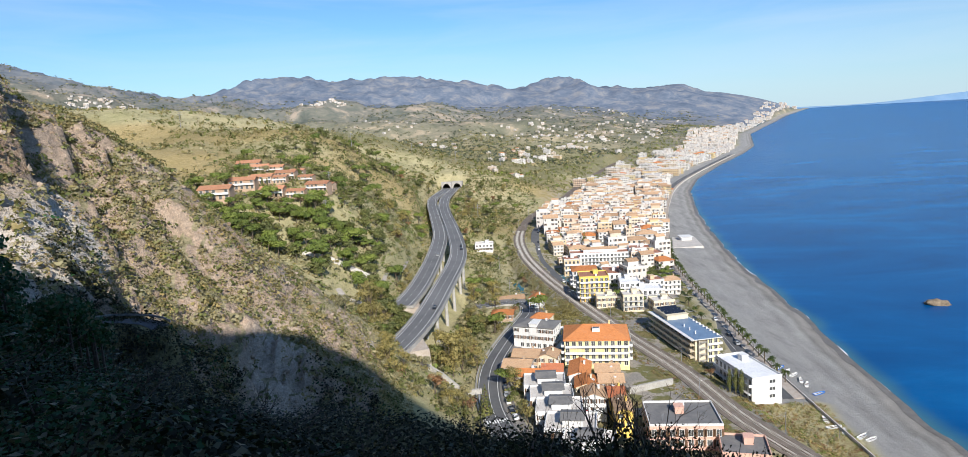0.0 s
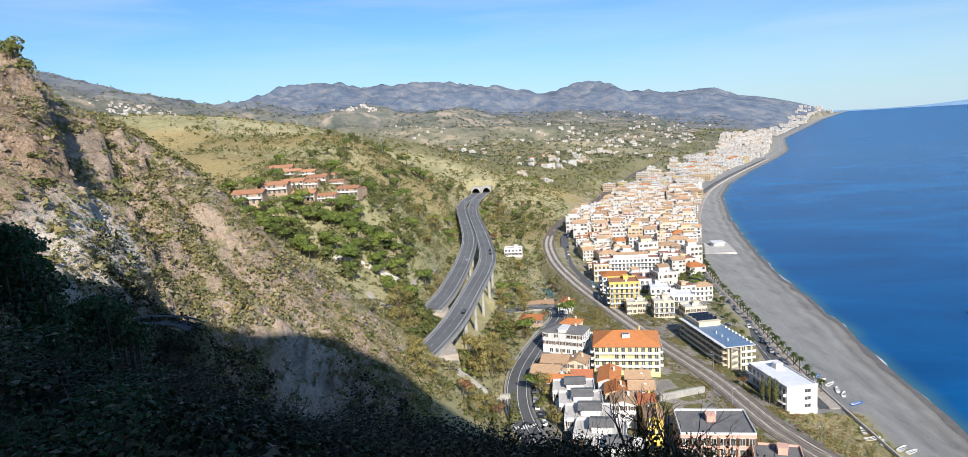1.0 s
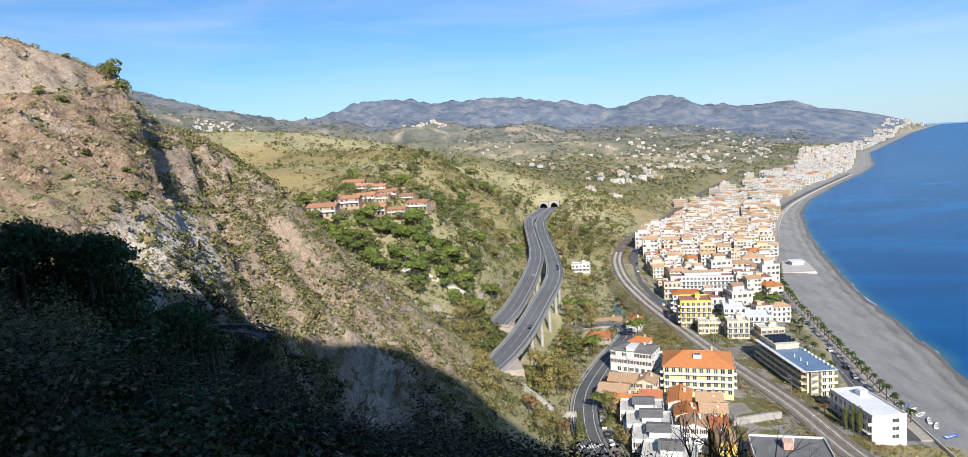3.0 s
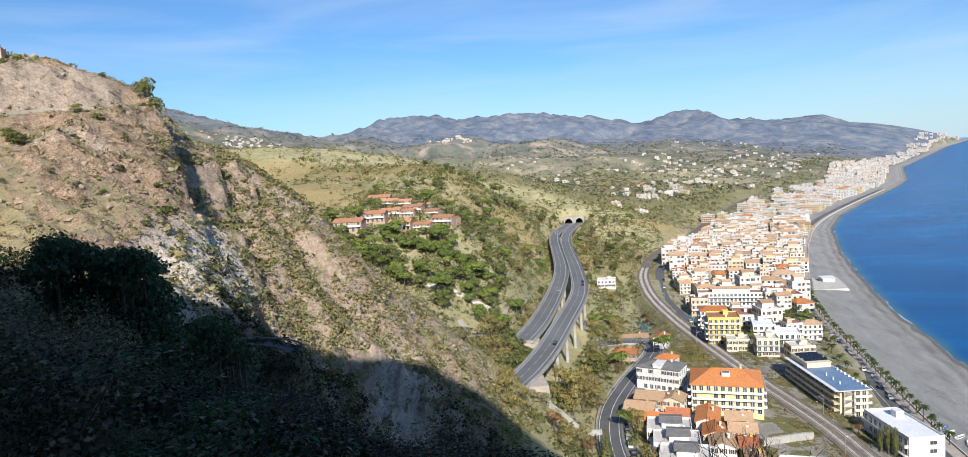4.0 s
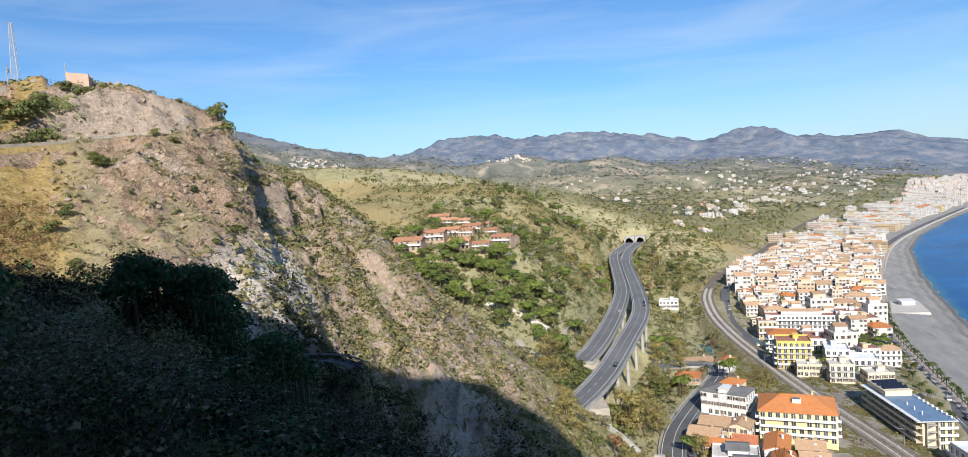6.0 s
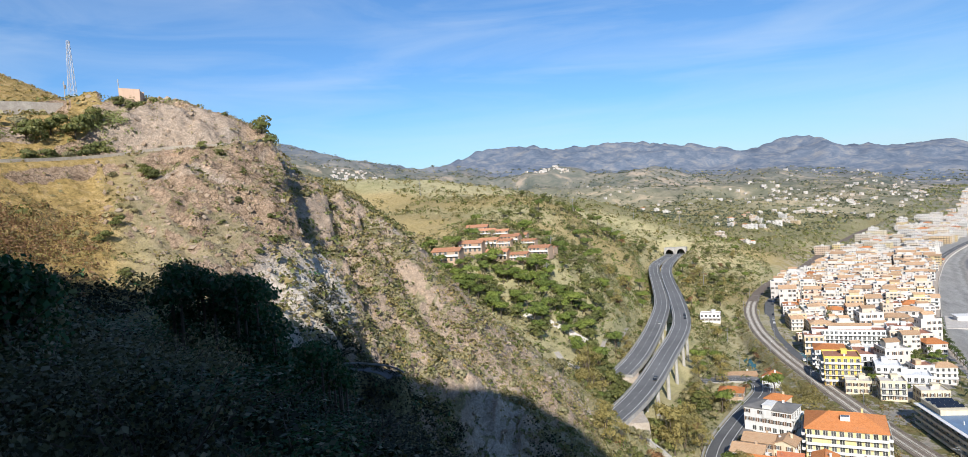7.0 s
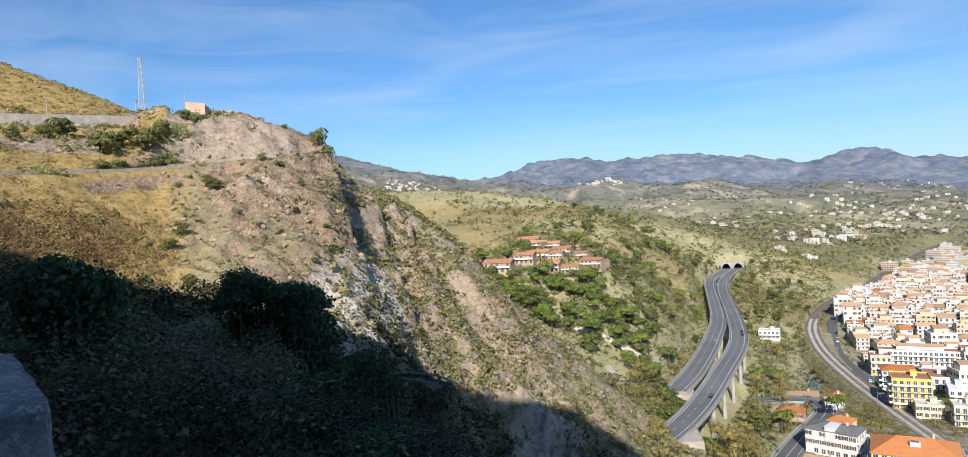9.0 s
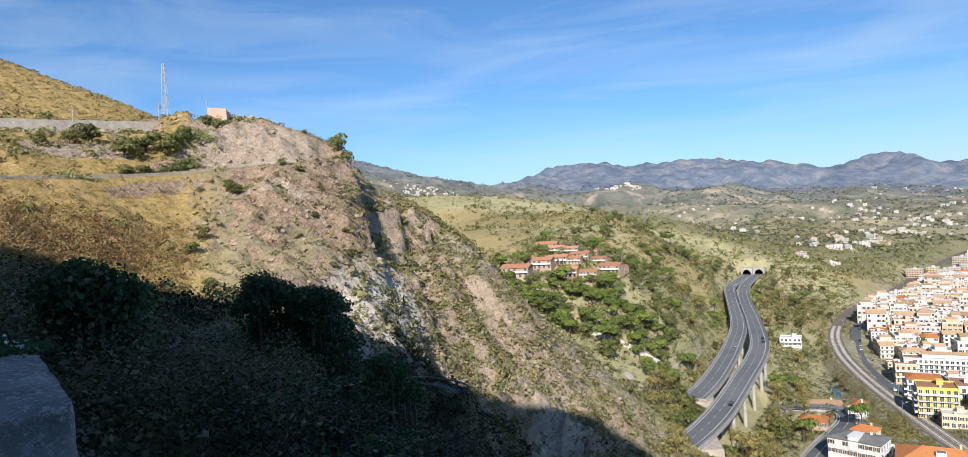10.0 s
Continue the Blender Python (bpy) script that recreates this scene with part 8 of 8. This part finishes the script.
        a = Vector((151 + 25.4 * u, 542 + 0.0 * u, 3.3))
        m.rod(a, a + Vector((0, 0, 1.0)), 0.05)
        m.part("post", t, STEEL)


def boat(label, hull, length=5.2):
    b = holder("boat", label, "boat", "boats on the beach")
    n = 9
    rings = []
    for k in range(n):
        u = k / (n - 1)
        w = 0.85 * math.sin(math.pi * min(0.97, 0.30 + 0.70 * u) ) ** 0.6 if k < n - 1 else 0.04
        x = (u - 0.5) * length
        sheer = 0.65 + 0.28 * u * u
        rings.append([(x, -w, sheer), (x, -w * 0.8, 0.22), (x, 0, 0.02 + 0.18 * u ** 3), (x, w * 0.8, 0.22), (x, w, sheer)])
    m = Mesh()
    for a, c in zip(rings[:-1], rings[1:]):
        for k in range(4):
            m.poly([a[k], c[k], c[k + 1], a[k + 1]])
    m.poly(rings[0])
    m.part("hull", b, hull)
    m = Mesh()
    for a, c in zip(rings[:-1], rings[1:]):
        m.poly([(a[0][0], a[0][1] * 0.9, 0.5), (a[4][0], a[4][1] * 0.9, 0.5), (c[4][0], c[4][1] * 0.9, 0.5), (c[0][0], c[0][1] * 0.9, 0.5)])
    m.part("deck", b, FRAME)
    m = Mesh()
    for s in (-0.9, 0.6):
        m.box(s - 0.14, -0.7, 0.52, s + 0.14, 0.7, 0.62)
    m.part("bench", b, SHUTTER)
    return b


def boats():
    kinds = [[boat("upturned white fishing boat on the beach", FRAME), False], [boat("blue fishing boat on the grey beach", BLUE_PLASTIC), False]]
    for x, y, rz, k, s in ((120.8, 272.5, 30, 1, 1.1), (122.2, 268.8, 40, 0, 1.0), (123.4, 265, 35, 0, 1.0), (123.8, 259.5, 70, 0, 1.0), (124.2, 255, 60, 0, 1.0), (124.6, 246, 20, 1, 1.05), (115.2, 223, 80, 0, 1.0), (115.4, 217, 10, 0, 1.1), (117.5, 214.5, 60, 0, 0.9), (121.5, 210.5, 35, 0, 1.0), (123.5, 208.5, 25, 0, 0.9)):
        place_copy(kinds[k], pose(x, y, ground_at(x, y) + 0.02, 0, 0, rz) @ Matrix.Scale(s, 4))


def car_kind(label, paint):
    c = holder("car", label, "car", "parked and passing cars")
    m = Mesh()
    side = [(-2.1, 0.35), (-2.15, 0.75), (-1.9, 0.95), (-1.35, 1.0), (-0.75, 1.45), (0.75, 1.47), (1.5, 1.0), (2.0, 0.88), (2.12, 0.6), (2.08, 0.35)]
    w = [0.82, 0.85, 0.85, 0.84, 0.66, 0.66, 0.83, 0.82, 0.8, 0.8]
    m.hull([(x, -q, z) for (x, z), q in zip(side, w)], [(x, q, z) for (x, z), q in zip(side, w)])
    m.part("body", c, paint)
    for s in (-1, 1):
        g = Mesh()
        g.poly([(-1.2, s * 0.83, 1.02), (1.3, s * 0.83, 1.02), (0.72, s * 0.69, 1.42), (-0.72, s * 0.69, 1.42)])
        g.part("side_window", c, GLASS)
        for x in (-1.3, 1.3):
            t = Mesh()
            t.rod((x, s * 0.68, 0.32), (x, s * 0.88, 0.32), 0.32, 0.32, 0, 12)
            t.part("wheel", c, GREY_FLAT)
    for a, b in (((1.52, 1.02), (0.8, 1.46)), ((-1.4, 1.02), (-0.8, 1.45))):
        o = 0.02 if a[0] > 0 else -0.02
        g = Mesh()
        g.poly([(a[0] + o, -0.72, a[1] + 0.02), (a[0] + o, 0.72, a[1] + 0.02), (b[0] + o, 0.6, b[1]), (b[0] + o, -0.6, b[1])])
        g.part("windscreen" if a[0] > 0 else "rear_window", c, GLASS)
    return [c, False]


def cars():
    def paint(name, c):
        return surf(name, c, tuple(v * 1.1 for v in c), 1, 0.25, 0.0, 3, spec=0.5)
    red, white, dark, grey = (car_kind(t, paint(n, c)) for t, n, c in (("small red car parked by the houses", "red car paint", (0.42, 0.02, 0.02)), ("white car parked beside the road", "white car paint", (0.75, 0.75, 0.74)),
                              ("dark car on the grey asphalt", "dark car paint", (0.02, 0.025, 0.035)), ("silver grey car on the road", "silver car paint", (0.36, 0.37, 0.38))))
    rng = random.Random(4)
    spots = [(red, 28.6, 220.5, 11.7, 10), (white, 33.5, 220.6, 11.7, 5)]
    road = smooth_line(ROAD, 3)
    for k, (p, h) in enumerate(along(road[(road[:, 1] > 215) & (road[:, 1] < 275)], 7.0)):
        spots.append((rng.choice((white, dark, grey)), p[0] + math.sin(h) * 6.4, p[1] - math.cos(h) * 6.4, p[2] + 0.05, math.degrees(h)))
    for line, y0, kind in ((HW_LINES[0], 440, dark), (HW_LINES[0], 447, dark), (HW_LINES[1], 620, grey), (HW_LINES[0], 295, dark), (HW_LINES[1], 420, grey)):
        k = int(np.argmin(abs(line[:, 1] - y0)))
        d = line[k + 1] - line[k]
        h = math.atan2(d[1], d[0])
        spots.append((kind, line[k][0] + math.sin(h) * 2.2, line[k][1] - math.cos(h) * 2.2, line[k][2] + 0.05, math.degrees(h)))
    prom = smooth_line(PROM, 5)
    for k, (p, h) in enumerate(along(prom[(prom[:, 1] > 262) & (prom[:, 1] < 700)], 13.0)):
        if rng.random() < 0.5:
            spots.append((rng.choice((white, dark, grey, grey)), p[0] - math.sin(h) * -5.6 * -1, p[1] + math.cos(h) * 5.6 * 0.2, 3.35, math.degrees(h)))
    st = smooth_line(STREET, 4)
    for k, (p, h) in enumerate(along(st, 12.0)):
        if rng.random() < 0.6:
            x, y = p[0] + math.sin(h) * 2.6, p[1] - math.cos(h) * 2.6
            spots.append((rng.choice((white, dark, grey)), x, y, ground_at(x, y) + 0.15, math.degrees(h)))
    for slot, x, y, z, rz in spots:
        place_copy(slot, pose(x, y, z, 0, 0, rz))


def sea_rock():
    bm = bmesh.new()
    bmesh.ops.create_icosphere(bm, subdivisions=4, radius=1.0)
    for v in bm.verts:
        k = 1 + 0.28 * noise.noise(v.co * 1.4) + 0.14 * noise.noise(v.co * 3.7) + 0.05 * noise.noise(v.co * 9)
        v.co = Vector((v.co.x * 6.6, v.co.y * 3.6, v.co.z * (3.0 if v.co.x < 0 else 2.3))) * k
    me = bpy.data.meshes.new("sea_rock")
    bm.to_mesh(me)
    bm.free()
    me.materials.append(surf("brown sea rock", (0.13, 0.10, 0.07), (0.28, 0.22, 0.15), 0.4, 0.9, 0.9, 6, dist=0.2))
    tagged(new("sea_rock", me), "brown weathered rock standing in the sea", "rock").matrix_basis = pose(247, 358.5, 0.3, 0, 0, -12)


def far_coast():
    """The mountains across the strait, with pale blue haze put into their colour."""
    m = Mesh()
    prev = None
    for k in range(121):
        az = -23.5 - 40 * k / 120
        r = 4880
        u = k / 120
        h = 83 + 6 + 80 * float(step(0.08, 0.6, u)) + 9 * math.sin(7 * u) * u + 4 * math.sin(23 * u + 1)
        x, y = at(az, r)
        x2, y2 = at(az, r + 60)
        cur = ((x, y, 80.0), (x2, y2, h))
        if prev:
            m.poly([prev[0], cur[0], cur[1], prev[1]])
        prev = cur
    n = Nodes("far mountain with haze blue", 1.0, 0.0, 0.0)
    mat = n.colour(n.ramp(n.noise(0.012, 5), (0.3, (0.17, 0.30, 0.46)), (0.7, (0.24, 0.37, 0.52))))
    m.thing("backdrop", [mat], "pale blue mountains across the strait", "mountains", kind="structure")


def hill_top():
    # lattice mast
    t = holder("lattice_mast", "tall grey steel lattice radio mast on the hill", "mast")
    x, y = at(49.95, 290)
    hgt, lv = 25.0, 11
    cor = [(-1, -1), (1, -1), (1, 1), (-1, 1)]
    for a, b in cor:
        m = Mesh()
        m.rod((a * 1.3, b * 1.3, -1), (a * 0.4, b * 0.4, hgt), 0.09, 0.07, 0, 5)
        m.part("leg", t, GALVANISED)
    for k in range(lv):
        m = Mesh()
        z0, z1 = hgt * k / lv, hgt * (k + 1) / lv
        w0, w1 = 1.3 - 0.9 * k / lv, 1.3 - 0.9 * (k + 1) / lv
        for q in range(4):
            a, b = cor[q], cor[(q + 1) % 4]
            m.rod((a[0] * w0, a[1] * w0, z0), (b[0] * w1, b[1] * w1, z1), 0.04, 0.04, 0, 4)
            m.rod((b[0] * w0, b[1] * w0, z0), (a[0] * w1, a[1] * w1, z1), 0.04, 0.04, 0, 4)
            m.rod((a[0] * w1, a[1] * w1, z1), (b[0] * w1, b[1] * w1, z1), 0.04, 0.04, 0, 4)
        m.part("bracing", t, GALVANISED)
    t.matrix_basis = pose(x, y, ground_at(x, y), 0, 0, 25)
    for az, r, z0, z1, lab in ((50.45, 245, 9.6, 10.95, "wooden pole with a transformer on the hill"), (46.95, 238, 9.8, 11.2, "slim grey pole behind the ruined hut"), (56.2, 226, 8.7, 10.6, "pale concrete pole in front of the stone wall")):
        p = holder("utility_pole", lab, "pole", "poles on the hill")
        b = 115 + r * math.tan(radians(z0))
        e = 115 + r * math.tan(radians(z1))
        m = Mesh()
        m.rod((0, 0, -4), (0, 0, e - b), 0.16, 0.11, 0, 8)
        m.part("pole", p, CONCRETE)
        m = Mesh()
        m.box(-0.5, -0.06, e - b - 0.7, 0.5, 0.06, e - b - 0.58)
        m.part("crossarm", p, STEEL)
        if "transformer" in lab:
            m = Mesh()
            m.rod((0.45, 0, e - b - 2.4), (0.45, 0, e - b - 1.3), 0.3, 0.3, 0, 10)
            m.part("transformer", p, GREY_FLAT)
        p.matrix_basis = pose(*at(az, r), max(b, ground_at(*at(az, r)) - 0.5))
    # ruined hut
    r = holder("ruined_hut", "roofless ruined stone hut on the hilltop", "ruin")
    w, d, th = 5.6, 4.4, 0.5
    for x0, y0, x1, y1, h0, h1 in ((-w / 2, -d / 2, w / 2, -d / 2 + th, 2.9, 2.3), (-w / 2, d / 2 - th, w / 2, d / 2, 2.6, 2.2), (-w / 2, -d / 2 + th, -w / 2 + th, d / 2 - th, 3.0, 2.7), (w / 2 - th, -d / 2 + th, w / 2, d / 2 - th, 2.2, 1.7)):
        m = Mesh()
        m.hull([(x0, y0, -3), (x1, y0, -3), (x1, y1, -3), (x0, y1, -3)], [(x0, y0, h0), (x1, y0, h1), (x1, y1, h1), (x0, y1, h0)])
        m.part("wall", r, plaster("pinkish rubble plaster", (0.56, 0.40, 0.30)) if "pinkish rubble plaster" not in bpy.data.materials else bpy.data.materials["pinkish rubble plaster"])
    x, y = at(46.1, 219)
    r.matrix_basis = pose(x, y, ground_at(x, y), 0, 0, 30)
    # stone wall along the field
    line = smooth_line([(*at(50.6, 240), 0), (*at(54, 236), 0), (*at(58, 232), 0), (*at(64, 230), 0)], 3)
    line[:, 2] = 115 + np.hypot(line[:, 0], line[:, 1]) * math.tan(radians(9.45)) + 0.15 * fbm(line[:, 0] / 3, line[:, 1] / 3, 2, 3)
    ribbon(line, -0.3, 0.3, 0.0, 0, None, 4.0).thing("field_wall", [surf("grey dry-stone blocks", (0.30, 0.27, 0.24), (0.47, 0.43, 0.38), 0.5, 0.95, 0.9, 6, dist=0.1)], "grey dry-stone retaining wall below the hill", "wall", kind="structure")
    # terrace wall of the park and the track by it
    for name, lab, pts, hgt, wid in (("terrace_wall", "pale retaining wall of the park terrace", [(-92, 316, 0), (-80, 320, 0), (-72, 323, 0), (-62, 327, 0)], 2.6, 0.5), ("terrace_wall", "pale garden wall beside the lawn", [(-70, 290, 0), (-62, 294, 0), (-58, 299, 0)], 1.6, 0.4),
                                    ("terrace_wall", "ruined pale walls of a small farm", [(-27, 243, 0), (-18, 240, 0), (-7, 241, 0)], 2.2, 0.5), ("terrace_wall", "pale garden wall by the railway houses", [(50, 244, 0), (60, 248, 0), (69, 252, 0)], 2.6, 0.5)):
        ln = smooth_line(pts, 3)
        ln[:, 2] = ground(ln[:, 0], ln[:, 1])
        ribbon(ln, -wid, wid, hgt, 0, None, hgt + 1.2).thing(name, [CONCRETE if "park" not in lab else PALE_FLAT], lab, "wall", kind="structure")
    ln = smooth_line([(*at(13.7, 305), 0), (*at(12.6, 300), 0), (*at(10.6, 318), 0), (*at(9.4, 350), 0), (*at(8.2, 372), 0), (*at(7.6, 395), 0)], 3)
    ln[:, 2] = ground(ln[:, 0], ln[:, 1]) + 0.25
    ribbon(ln, -2.2, 2.2, 0).thing("park_track", [surf("dusty grey track", (0.30, 0.27, 0.24), (0.42, 0.38, 0.33), 0.3, 0.95, 0.3, 8)], "dusty grey track winding through the park", "track", kind="structure")
    ln = smooth_line([(*at(26, 400), 0), (*at(22.8, 392), 0), (*at(20, 384), 0), (*at(17, 380), 0)], 3)
    ln[:, 2] = ground(ln[:, 0], ln[:, 1]) + 0.4
    ribbon(ln, -2.6, 2.6, 0).thing("villa_road", [surf("pale villa road asphalt", (0.24, 0.22, 0.2), (0.34, 0.31, 0.28), 0.3, 0.95, 0.2, 8)], "pale road in front of the villas", "road", kind="structure")


def pylons():
    p = holder("power_pylon", "slim grey power pylon on the hillside", "pylon", "power pylons on the hills")
    m = Mesh()
    m.rod((0, 0, -1), (0, 0, 17), 0.32, 0.16, 0, 6)
    m.part("shaft", p, STEEL)
    for z, w in ((15.5, 1.9), (13.6, 2.4)):
        m = Mesh()
        m.rod((-w, 0, z), (w, 0, z), 0.10, 0.10, 0, 5)
        m.part("crossarm", p, STEEL)
        for s in (-w, w):
            m = Mesh()
            m.rod((s, 0, z), (s, 0, z - 0.8), 0.09, 0.06, 0, 6)
            m.part("insulator", p, FRAME)
    slot = [p, False]
    for az, r in ((24.3, 760), (11.3, 640), (9.2, 760), (8.2, 800), (6.3, 980), (13.4, 430), (2.6, 1020), (-1.2, 1100), (4.6, 700), (1.0, 640), (-0.6, 500), (-1.4, 430), (13.9, 372), (20.5, 300)):
        x, y = at(az, r)
        place_copy(slot, pose(x, y, ground_at(x, y), 0, 0, az + 20) @ Matrix.Scale(0.62 if r < 510 else 1.0, 4))


promenade()
boats()
cars()
sea_rock()
far_coast()
hill_top()
pylons()
